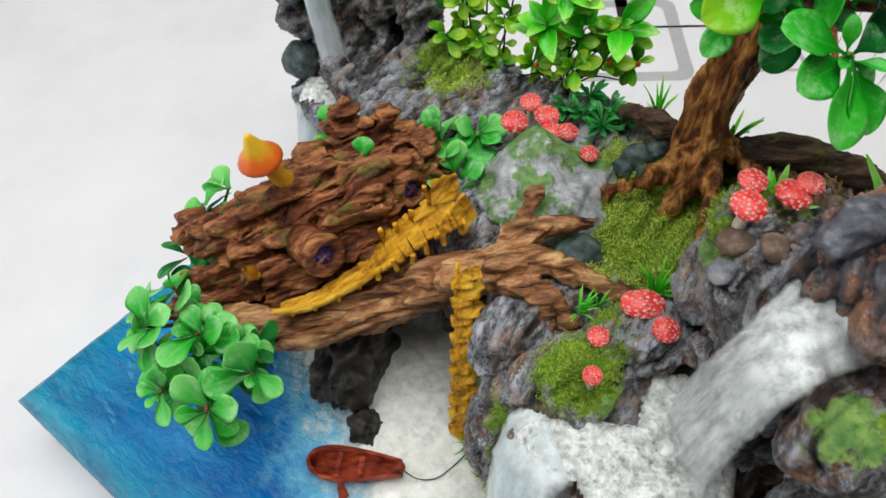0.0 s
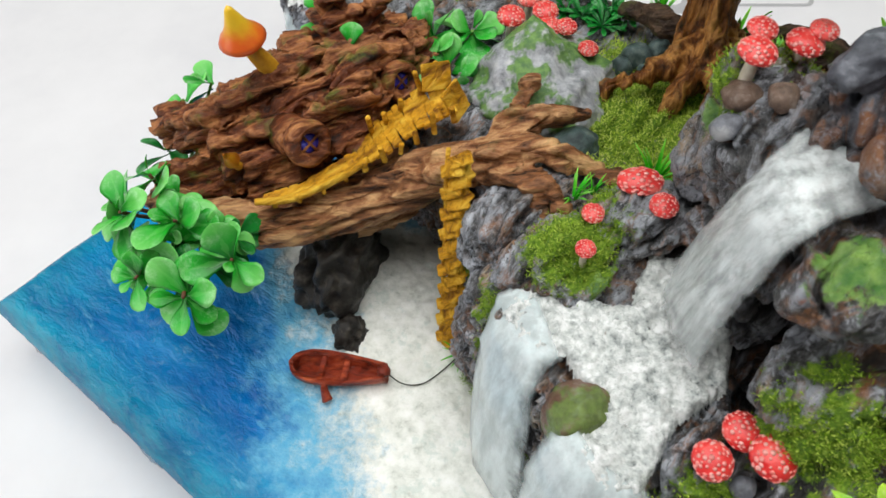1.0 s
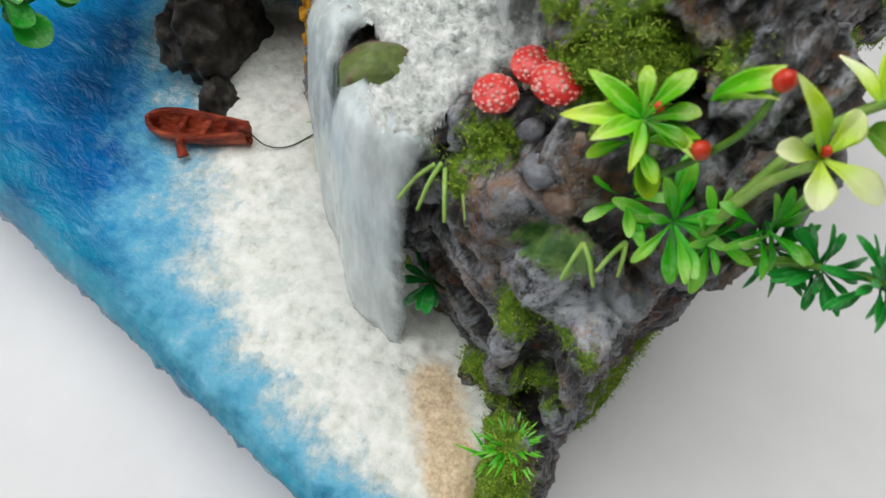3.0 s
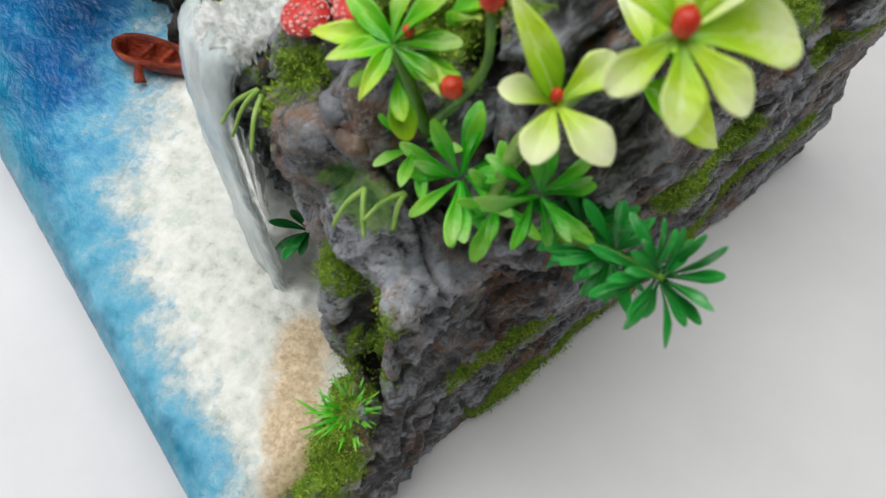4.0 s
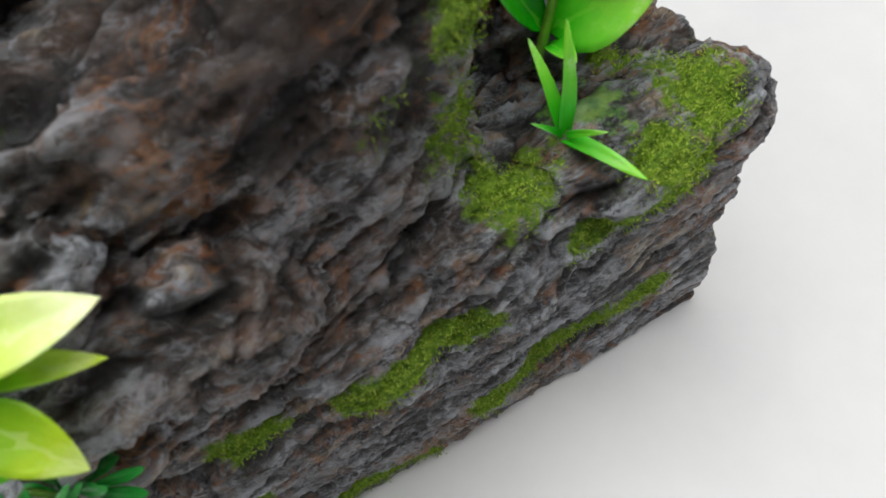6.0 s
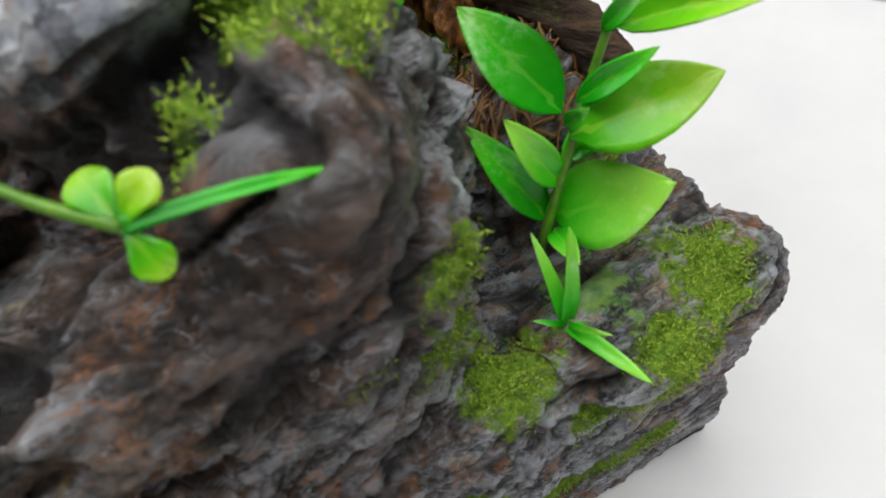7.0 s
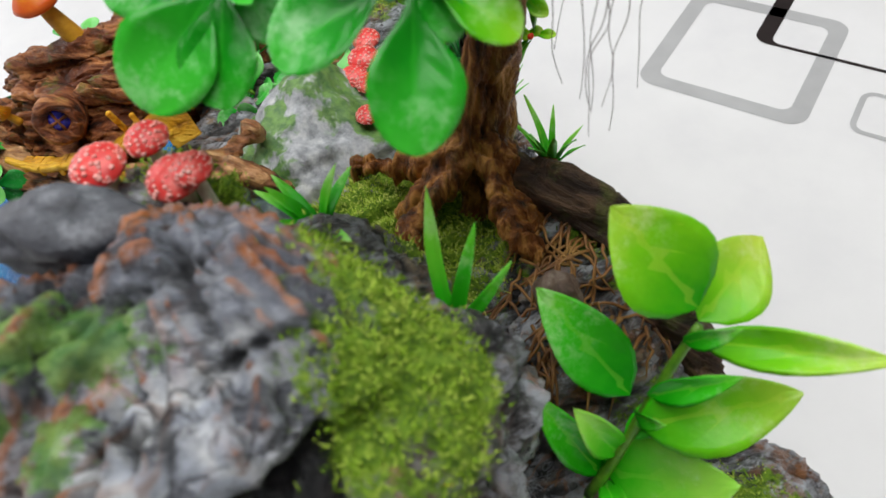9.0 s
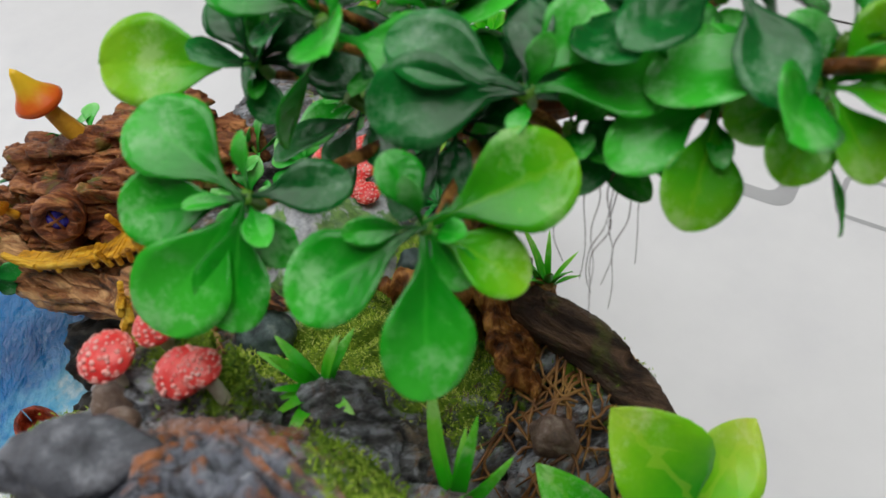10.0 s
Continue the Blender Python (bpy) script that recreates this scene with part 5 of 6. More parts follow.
# broad-leaved plant on the corner shelf
p = thing("broad_leaf_plant", (0.047, 0.172, 0.145), "lime green broad-leaved plant on the corner shelf", "plant")
stalk(p, [(0.047, 0.172, 0.145), (0.05, 0.178, 0.165), (0.053, 0.19, 0.19), (0.055, 0.197, 0.204)], 0.0016, 0.001, STEM)
for base, tip, me, w in [
    ((0.0535, 0.1975, 0.209), (0.0343, 0.1961, 0.228), LANCE_L, 1.45), ((0.0545, 0.198, 0.204), (0.0598, 0.2207, 0.2079), LANCE_L, 1.35), ((0.0555, 0.196, 0.2), (0.0866, 0.1975, 0.213), LANCE_L, 0.5),
    ((0.0515, 0.181, 0.18), (0.0788, 0.1972, 0.1902), LANCE_L, 1.0), ((0.0475, 0.1865, 0.1815), (0.0238, 0.1868, 0.203), LANCE_G, 0.95), ((0.048, 0.176, 0.153), (0.031, 0.172, 0.181), LANCE_G, 0.6),
    ((0.0485, 0.1775, 0.153), (0.0747, 0.1786, 0.1716), LANCE_G, 1.3), ((0.051, 0.186, 0.186), (0.066, 0.189, 0.2), LANCE_G, 0.6), ((0.05, 0.1785, 0.165), (0.042, 0.172, 0.187), LANCE_G, 0.7),
    ((0.05, 0.18, 0.172), (0.0585, 0.196, 0.179), LANCE_G, 0.8), ((0.0535, 0.194, 0.2), (0.062, 0.192, 0.212), LANCE_G, 0.6), ((0.049, 0.176, 0.15), (0.06, 0.164, 0.158), LANCE_G, 0.7), ((0.05, 0.183, 0.181), (0.056, 0.176, 0.192), LANCE_G, 0.6),
]:
    ref = 0.02 if me is BLADE else 0.024
    d = Vector(tip) - Vector(base)
    piece("leaf", me, p, leaf_pose(base, Vector(tip) + Vector((0, 0, 0.1 * d.length)), (0.35, -0.5, 0.8), d.length / ref * 1.05, w))

# low tuft of stiff leaves at its foot
p = thing("grass_tuft", (0.0606, 0.1575, 0.136), "low tuft of stiff bright green leaves on the shelf", "grass")
for tip, w in [((0.0828, 0.1495, 0.14), 1.9), ((0.0634, 0.1601, 0.1661), 1.5), ((0.071, 0.152, 0.146), 1.5), ((0.052, 0.163, 0.16), 1.6), ((0.058, 0.149, 0.147), 1.4)]:
    b = Vector((0.0606, 0.1575, 0.137))
    piece("blade", BLADE, p, leaf_pose(b, Vector(tip) + Vector((0, 0, 0.002)), (0.5, -0.4, 0.7), (Vector(tip) - b).length / 0.02 * 1.05, w))

# sprig on the crag wall
p = thing("sprig", (0.016, 0.106, 0.222), "small sprig with round and long leaves on the crag", "plant")
b = (0.0286, 0.1, 0.2344)
stalk(p, [(0.012, 0.107, 0.218), (0.021, 0.103, 0.228), b], 0.0012, 0.0009, STEM)
for tip, me, w in [((0.0224, 0.102, 0.2394), ROUND_L, 1.25), ((0.03, 0.1051, 0.2386), ROUND_L, 1.35), ((0.0344, 0.0984, 0.2307), ROUND_L, 1.3), ((0.0457, 0.1175, 0.2352), BLADE, 0.9)]:
    d = Vector(tip) - Vector(b)
    piece("leaf", me, p, leaf_pose(b, tip, (0.5, -0.2, 0.9), d.length / 0.02 * 1.1, w))
stalk(p, [b, (0.0183, 0.0971, 0.2377), (0.0101, 0.0951, 0.242), (0.0023, 0.0905, 0.242)], 0.001, 0.0006, STEM, "twig")
piece("leaf", ROUND_L, p, leaf_pose((0.0092, 0.0918, 0.2346), (0.0123, 0.0875, 0.2364), (0.5, -0.2, 0.9), 0.4, 1.3))

# front plants
p = thing("flowering_plant", (-0.028, 0.034, 0.165), "yellow-green leafy plant with red buds on the front rock", "plant")
stalk(p, [(-0.028, 0.034, 0.165), (-0.031, 0.034, 0.182), (-0.033, 0.034, 0.189)], 0.0016, 0.001, STEM)
c = Vector((-0.033, 0.034, 0.189))
for tip in [(-0.033, 0.044, 0.198), (-0.018, 0.037, 0.192), (-0.052, 0.034, 0.19), (-0.022, 0.028, 0.188), (-0.043, 0.028, 0.19), (-0.045, 0.041, 0.196), (-0.035, 0.022, 0.187), (-0.024, 0.041, 0.2)]:
    d = Vector(tip) - c
    piece("leaf", (ROUND_L, LANCE_L)[tip[0] < -0.034], p, leaf_pose(c, tip, (rnd(-0.5, 0.5), -0.4, 1), d.length / 0.02 * rnd(0.75, 0.95), rnd(0.55, 0.8)))
rosette(p, ROUND_L, c - Vector((0, 0, 0.006)), (0, -0.3, 1), 7, 0.012, 0.02, (-0.4, 0.3), 0.4, 0.8)
stalk(p, [(-0.026, 0.033, 0.17), (-0.014, 0.03, 0.19), (-0.012, 0.029, 0.205)], 0.0011, 0.0008, STEM)
bud(p, (-0.012, 0.029, 0.207), 0.0022)
for c, q in [((-0.012, 0.029, 0.207), (-0.021, 0.034, 0.196)), ((-0.02, 0.03, 0.185), (-0.031, 0.034, 0.187))]:
    for k in (-1, 0, 1):
        piece("leaf", LANCE_L, p, leaf_pose(q, Vector(c) + Vector((0, 0.003 * k, 0.0012)), (0.1, -0.4 * k, 1), (Vector(c) - Vector(q)).length / 0.024, 0.6))
bud(p, (-0.02, 0.03, 0.185), 0.0022)
bud(p, (-0.03, 0.036, 0.191), 0.0012)

p = thing("flowering_plant", (-0.012, 0.026, 0.155), "pale yellow-green flowering plant on the front rock", "plant")
HIGH, LOW, NODE = Vector((0.0158, 0.0182, 0.2145)), Vector((0.0004, 0.0237, 0.1925)), Vector((0.013, 0.0362, 0.1955))
stalk(p, [(-0.012, 0.026, 0.155), (-0.006, 0.026, 0.178), LOW - Vector((0, 0, 0.002))], 0.0016, 0.0011, PALESTEM)
stalk(p, [(-0.008, 0.028, 0.168), (0.003, 0.034, 0.186), NODE, (0.0155, 0.028, 0.206), HIGH], 0.0015, 0.0011, PALESTEM)
for c, tip, me, w in [
    (HIGH, (0.0308, 0.0247, 0.2116), LANCE_P, 1.15), (HIGH, (0.0071, 0.0208, 0.2219), LANCE_P, 1.1), (HIGH, (0.0247, 0.0326, 0.2285), LANCE_P, 0.75), (HIGH, (0.009, 0.0125, 0.209), LANCE_P, 1.0), (HIGH, (0.0185, 0.0075, 0.21), LANCE_P, 0.9), (HIGH, (0.026, 0.0135, 0.209), LANCE_P, 0.9),
    (NODE, (0.027, 0.0555, 0.1952), LANCE_PP, 1.0), (Vector((0.0135, 0.0352, 0.1885)), (0.0297, 0.0354, 0.1777), LANCE_PP, 1.1), (NODE, (0.024, 0.0475, 0.186), LANCE_L, 0.5), (NODE, (0.006, 0.045, 0.2), LANCE_PP, 0.8),
    (LOW, (-0.0084, 0.0227, 0.1953), LANCE_P, 1.1), (LOW, (-0.0008, 0.0136, 0.1901), LANCE_P, 1.15), (LOW, (0.0103, 0.0153, 0.1916), LANCE_P, 1.0), (LOW, (-0.0072, 0.0288, 0.2079), LANCE_PP, 0.7), (LOW, (0.0085, 0.031, 0.197), LANCE_P, 1.0),
]:
    d = Vector(tip) - c
    piece("leaf", me, p, leaf_pose(c, Vector(tip) + Vector((0, 0, 0.12 * d.length)), (0.25 + rnd(-0.2, 0.2), -0.3 + rnd(-0.2, 0.2), 1), d.length / 0.02 * 1.05, w))
bud(p, HIGH + Vector((0, 0, 0.0022)), 0.0019)
bud(p, LOW + Vector((0, 0, 0.002)), 0.0012)

p = thing("fern", (-0.02, 0.027, 0.155), "glossy bright green finger-leaved plant on the rock edge", "fern")
for c, ax, n, ln in [((-0.0185, 0.027, 0.161), (0.1, -0.8, 0.7), 16, 0.0135), ((-0.03, 0.033, 0.162), (-0.3, -0.4, 0.8), 9, 0.011), ((-0.008, 0.024, 0.16), (0.5, -0.6, 0.6), 10, 0.013), ((0.0, 0.021, 0.1695), (0.4, -0.7, 0.6), 12, 0.0125)]:
    rosette(p, FINGER, c, ax, n, ln, 0.014, (0.0, 0.9), 0.3)
p = thing("fern", (0.005, 0.022, 0.152), "dark green finger-leaved sprigs hanging off the rock edge", "fern")
for c, ax in [((0.0097, 0.0275, 0.152), (0.4, -0.5, 0.8)), ((0.0255, 0.0115, 0.166), (0.4, -0.5, 0.8)), ((0.017, 0.019, 0.158), (0.4, -0.5, 0.8))]:
    stalk(p, [(0.0, 0.024, 0.15), Vector((0.0, 0.024, 0.15)).lerp(Vector(c), 0.5) + Vector((0, 0, 0.003)), c], 0.0011, 0.0007, STEM)
    rosette(p, FINGER_M, c, ax, 26, 0.0115, 0.014, (-0.2, 0.8), 0.3, 0.8)
p = thing("sprig", (-0.03, 0.022, 0.158), "pale forked sprig hanging over the rock edge", "plant")
for a, b in [((-0.03, 0.022, 0.158), (-0.037, 0.014, 0.156)), ((-0.03, 0.022, 0.158), (-0.031, 0.015, 0.153)), ((-0.078, 0.044, 0.156), (-0.084, 0.034, 0.147)), ((-0.077, 0.043, 0.155), (-0.076, 0.03, 0.148)), ((-0.08, 0.045, 0.154), (-0.09, 0.038, 0.146)), ((-0.072, 0.04, 0.153), (-0.07, 0.03, 0.147)), ((-0.04, 0.022, 0.156), (-0.045, 0.013, 0.152)), ((-0.04, 0.022, 0.156), (-0.037, 0.012, 0.152))]:
    stalk(p, [a, Vector(a).lerp(Vector(b), 0.5) + Vector((0, 0, 0.002)), b], 0.0008, 0.0005, PALESTEM, "twig")

# ---------------------------------------------------------------- tree
tree = thing("tree", (-0.028, 0.24, 0.15), "small tree with rugged brown trunk and glossy round leaves", "tree")
bm = bmesh.new()
limb(bm, [(-0.031, 0.245, 0.14), (-0.031, 0.251, 0.165), (-0.031, 0.256, 0.19), (-0.029, 0.256, 0.214), (-0.022, 0.248, 0.241), (-0.012, 0.236, 0.262)], [0.01, 0.0076, 0.0068, 0.0067, 0.0067, 0.0055], 14, 8)
limb(bm, [(-0.038, 0.25, 0.14), (-0.038, 0.257, 0.17), (-0.038, 0.26, 0.195), (-0.035, 0.258, 0.216), (-0.027, 0.25, 0.24)], [0.009, 0.0058, 0.0048, 0.0046, 0.004], 12, 8)
limb(bm, [(-0.0375, 0.226, 0.166), (-0.034, 0.242, 0.182), (-0.032, 0.25, 0.205), (-0.024, 0.246, 0.232)], [0.005, 0.0046, 0.004, 0.0025], 10, 8)
for tip, mid in [((-0.0355, 0.207, 0.162), (-0.036, 0.218, 0.168)), ((-0.076, 0.232, 0.158), (-0.052, 0.238, 0.164)), ((-0.0495, 0.225, 0.151), (-0.043, 0.231, 0.163)), ((0.006, 0.236, 0.155), (-0.01, 0.236, 0.165)), ((0.008, 0.226, 0.158), (-0.008, 0.228, 0.167)), ((-0.012, 0.262, 0.158), (-0.018, 0.252, 0.165))]:
    limb(bm, [(-0.032, 0.25, 0.178), mid, tip, Vector(tip) + Vector((0, 0, -0.012))], [0.006, 0.0048, 0.003, 0.002], 8, 5)
melted_part("trunk", bm, 0.0011, (0, 0.25, 1), 0.0023, TRUNK, tree)
fork = Vector((-0.0165, 0.239, 0.25))


def branch(c, ax):
    c0 = Vector(c) - Vector(ax).normalized() * 0.006
    stalk(tree, [fork, fork.lerp(c0, 0.5) + Vector((0, 0, 0.005)), c0], 0.0024, 0.0009, TRUNK, "branch")
    stalk(tree, [c0, c], 0.0013, 0.0016, STEM, "shoot")


# high and far sprays
CROWN = [  # heart, way it faces, leaves, leaf length
    ((0.06, 0.23, 0.302), (0.3, 0.0, 1), 5, 0.018), ((-0.03, 0.204, 0.293), (-0.2, -0.3, 1), 6, 0.018), ((-0.01, 0.238, 0.305), (0, 0, 1), 8, 0.021),
    ((-0.02, 0.222, 0.286), (0, -0.2, 1), 6, 0.019), ((0.044, 0.236, 0.292), (0.5, 0.2, 0.9), 5, 0.022), ((-0.046, 0.226, 0.258), (-0.4, -0.6, 0.6), 6, 0.017),
    ((0.0, 0.262, 0.28), (0.2, 0.3, 0.9), 7, 0.0205), ((-0.05, 0.25, 0.272), (-0.6, 0.1, 0.8), 7, 0.0197), ((0.008, 0.222, 0.272), (0.2, -0.4, 0.9), 6, 0.018),
]
# sprays of darker green leaves in the heart of the crown
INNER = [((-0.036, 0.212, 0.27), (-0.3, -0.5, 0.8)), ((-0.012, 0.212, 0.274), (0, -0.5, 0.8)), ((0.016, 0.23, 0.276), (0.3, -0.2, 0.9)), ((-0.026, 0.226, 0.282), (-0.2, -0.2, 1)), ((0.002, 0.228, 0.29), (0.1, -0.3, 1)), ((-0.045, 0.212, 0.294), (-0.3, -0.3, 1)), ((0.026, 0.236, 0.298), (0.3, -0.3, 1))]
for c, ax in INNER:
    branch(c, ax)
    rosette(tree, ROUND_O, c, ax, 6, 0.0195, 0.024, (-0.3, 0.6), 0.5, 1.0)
for c, ax, n, ln in CROWN:
    branch(c, ax)
    rosette(tree, ROUND_T, c, ax, n, ln * 1.1, 0.024, (-0.5, 0.8), 0.5, 1.0, 3)
# near sprays, leaf by leaf
SPRAYS = [  # heart, leaf tips
    ((0.0, 0.1874, 0.2747), [(0.0111, 0.1707, 0.2579), (-0.0118, 0.168, 0.2682), (0.0163, 0.2062, 0.2784), (0.0085, 0.1853, 0.267), (0.016, 0.191, 0.2664), (-0.008, 0.191, 0.2832), (0.002, 0.198, 0.264)]),
    ((-0.0318, 0.1788, 0.2728), [(-0.0475, 0.1649, 0.272), (-0.0344, 0.1563, 0.2594), (-0.025, 0.163, 0.2588), (-0.0222, 0.1759, 0.2637), (-0.0525, 0.1784, 0.2834), (-0.018, 0.19, 0.272)]),
    ((0.0301, 0.227, 0.282), [(0.0343, 0.2117, 0.2698), (0.0276, 0.2385, 0.2908), (0.0456, 0.2373, 0.2805), (0.0205, 0.2116, 0.277), (0.0174, 0.2333, 0.2928)]),
    ((0.0043, 0.2115, 0.2855), [(-0.0165, 0.2051, 0.2923), (0.0228, 0.2255, 0.2848), (-0.0004, 0.2215, 0.2945), (0.0096, 0.2273, 0.2931), (-0.014, 0.1954, 0.2846)]),
    ((0.0435, 0.2305, 0.287), [(0.0544, 0.2235, 0.2795), (0.05, 0.239, 0.2965), (0.056, 0.229, 0.29), (0.036, 0.235, 0.2945), (0.034, 0.2225, 0.281), (0.044, 0.218, 0.279)]),
    ((-0.0481, 0.2017, 0.2807), [(-0.0412, 0.196, 0.2733), (-0.0304, 0.2134, 0.279), (-0.0713, 0.1844, 0.2816), (-0.0597, 0.2048, 0.2889), (-0.0394, 0.2163, 0.2856), (-0.046, 0.19, 0.29)]),
]
YOUNG = {(0, 2), (0, 4), (2, 0), (2, 2), (4, 0), (4, 1), (4, 2), (4, 4), (4, 5), (5, 2)}  # spray, leaf
DARKER = {(0, 6), (1, 5), (3, 0), (3, 2), (3, 4), (5, 0), (5, 1), (5, 3), (5, 4), (5, 5)}
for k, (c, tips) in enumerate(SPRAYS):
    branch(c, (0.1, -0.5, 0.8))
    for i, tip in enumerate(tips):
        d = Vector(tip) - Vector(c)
        piece("leaf", ROUND_Y if (k, i) in YOUNG else ROUND_O if (k, i) in DARKER else ROUND_T, tree, leaf_pose(c, Vector(tip) + Vector((0, 0, 0.1 * d.length)), (0.4 + rnd(-0.3, 0.3), -0.5 + rnd(-0.2, 0.3), 0.8), d.length / 0.024 * 1.04, rnd(0.95, 1.2)))
    rosette(tree, ROUND_T, c, (0.1, -0.5, 0.8), 3, 0.011, 0.024, (0.5, 1.0), 0.5, 0.8)
piece("leaf", ROUND_T, tree, leaf_pose((0.0469, 0.2315, 0.2761), (0.0557, 0.2251, 0.2672), (0.6, 0.4, 0.6), 0.6, 0.8))
stalk(tree, [(0.0301, 0.227, 0.28), (0.04, 0.231, 0.278), (0.047, 0.2315, 0.276)], 0.0009, 0.0005, TWIG, "twig")
threads = thing("hanging_roots", (0.012, 0.226, 0.265), "thin dark root threads hanging from a branch", "roots")
HAIR = paint_material("root_thread", [(52, 36, 28), (90, 66, 52)], 300, 0.6, 0.1)
for i in range(9):
    x, y = 0.012 + rnd(-0.008, 0.008), 0.228 + rnd(-0.01, 0.012)
    z = 0.27
    pts = [(x, y, z)]
    for k in range(5):
        x, y, z = x + rnd(-0.0025, 0.0025), y + rnd(-0.0025, 0.0025), z - rnd(0.006, 0.011)
        pts.append((x, y, z))
    stalk(threads, pts, 0.00014, 0.00008, HAIR, "thread")

DARKBARK = bark_material("dark_bark", (26, 18, 14), (64, 46, 34), (110, 84, 62), 0, (0.3, 1, 1), 0.3)
bm = bmesh.new()
limb(bm, [(-0.02, 0.252, 0.16), (0.0, 0.246, 0.169), (0.022, 0.24, 0.168), (0.045, 0.23, 0.16), (0.062, 0.218, 0.148)], [0.009, 0.008, 0.007, 0.006, 0.004], 10)
limb(bm, [(-0.03, 0.262, 0.156), (-0.05, 0.276, 0.164), (-0.066, 0.288, 0.16)], [0.007, 0.0055, 0.003], 10)
melted_part("surface_root", bm, 0.0017, (0.9, -0.3, 0), 0.0022, DARKBARK, tree, "dark surface root along the back edge")
fib = bmesh.new()
for i in range(150):
    x, y = rnd(-0.005, 0.045), rnd(0.195, 0.262)
    z = ground_z(x, y)
    a, ln = rnd(0.4, 2.6), rnd(0.008, 0.024)
    pts = []
    for k in range(5):
        q = Vector((x + math.cos(a) * ln * k / 4 + rnd(-0.001, 0.001), y - math.sin(a) * ln * k / 4, 0))
        q.z = ground_z(q.x, q.y) + 0.0008 + 0.002 * math.sin(k * 0.785)
        pts.append(q)
    if max(p.z for p in pts) - min(p.z for p in pts) < 0.03:
        tube(fib, pts, [0.0005, 0.0006, 0.0005, 0.0004, 0.0002], 5)
FIBRE = paint_material("root_fibre", [(70, 44, 22), (138, 94, 48), (170, 130, 70)], 60, 0.6, 0.2)
tagged(new("root_fibres", to_mesh("root_fibres", fib, FIBRE)), "tangle of thin brown root fibres below the tree", "roots", kind="stuff")

# ---------------------------------------------------------------- mushrooms
CAP = Mat("red_cap", 0.3, 0.5)
CAP.color(CAP.ramp(CAP.noise(200, 4), [(0.3, srgb(208, 36, 38)), (0.55, srgb(236, 72, 68)), (0.72, srgb(246, 124, 114))]))
CAP.bump(CAP.noise(700, 3), 0.3, 0.0006)
CAP = CAP.m
DOT = paint_material("white_dots", [(236, 108, 100), (244, 158, 150), (248, 190, 182)], 300, 0.4, 0.3)
STALKW = paint_material("mushroom_stem", [(196, 184, 160), (226, 218, 200)], 300, 0.5, 0.3)


def red_mushroom(c, r, label, group, tilt=(0, -0.15, 1), wide=1.0):
    c = Vector(c)
    g = min(ground_z(c.x, c.y, c.z + 0.002), c.z - r * 0.5)
    p = thing("mushroom", (c.x, c.y, g), label, "mushroom", group)
    ax = aim(tilt)
    bm = bmesh.new()
    tube(bm, curve_pts([(c.x, c.y, g - 0.002), (c.x, c.y, (g + c.z) / 2), c], 4), spread([r * 0.42, r * 0.3], 9), 10, 0.1)
    part("stem", bm, STALKW, p)
    bm = bmesh.new()
    bmesh.ops.create_uvsphere(bm, u_segments=24, v_segments=14, radius=1)
    for v in bm.verts:
        if v.co.z < 0:
            v.co.z *= 0.12
            v.co.z += 0.16 * (1 - min(1, math.hypot(v.co.x, v.co.y)))
        v.co *= 1 + 0.05 * noise.noise(v.co * 2 + c * 300)
    m = Matrix.Translation(c) @ ax @ Matrix.Diagonal((r * wide * 1.1, r * 1.1, r * 0.62, 1))
    bm.transform(m)
    cap = part("cap", bm, CAP, p, "glossy red cap")
    bm = bmesh.new()
    for i in range(64):
        h = 1 - (i + rnd(0.1, 0.9)) / 64 * 0.98
        a = 2.399 * i + rnd(-0.25, 0.25)
        q = math.sqrt(max(0, 1 - h * h))
        d = Vector((q * math.cos(a), q * math.sin(a), h))
        k = rnd(0.07, 0.16)
        bmesh.ops.create_icosphere(bm, subdivisions=1, radius=k, matrix=Matrix.Translation(d) @ aim(d) @ Matrix.Diagonal((1, 1, 0.28, 1)))
    bm.transform(m)
    part("dots", bm, DOT, cap, "raised white dots")


ON_MOSS, ON_PEAK, ON_RIDGE, ON_FRONT = "small red mushroom with white dots on mossy rock", "red mushroom with white dots on the pale boulder", "red mushroom with white dots on the high ridge", "fat red mushroom with white dots beside the plants"
for c, r, w in [((-0.098, 0.122, 0.181), 0.0033, 1), ((-0.07, 0.14, 0.183), 0.0047, 1), ((-0.077, 0.151, 0.183), 0.0055, 1.4), ((-0.094, 0.139, 0.179), 0.0038, 1)]:
    red_mushroom(c, r, ON_MOSS, "mushrooms on the mossy rock", wide=w)
for c, r in [((-0.086, 0.252, 0.163), 0.0045), ((-0.123, 0.273, 0.166), 0.0065), ((-0.106, 0.276, 0.167), 0.006), ((-0.104, 0.266, 0.165), 0.0055), ((-0.096, 0.266, 0.165), 0.005), ((-0.114, 0.288, 0.166), 0.0055)]:
    red_mushroom(c, r, ON_PEAK, "mushrooms on the boulder", (0.05, -0.15, 1))
for c, r in [((-0.0565, 0.15, 0.2405), 0.0052), ((-0.0412, 0.156, 0.239), 0.0051), ((-0.053, 0.16, 0.241), 0.0042), ((-0.0365, 0.158, 0.242), 0.0038)]:
    red_mushroom(c, r, ON_RIDGE, "mushrooms on the ridge", (0.1, -0.12, 1))
for c, r in [((-0.065, 0.055, 0.172), 0.0055), ((-0.05, 0.055, 0.177), 0.006), ((-0.056, 0.063, 0.175), 0.0054)]:
    red_mushroom(c, r, ON_FRONT, "mushrooms by the pool", (0.05, -0.15, 1))

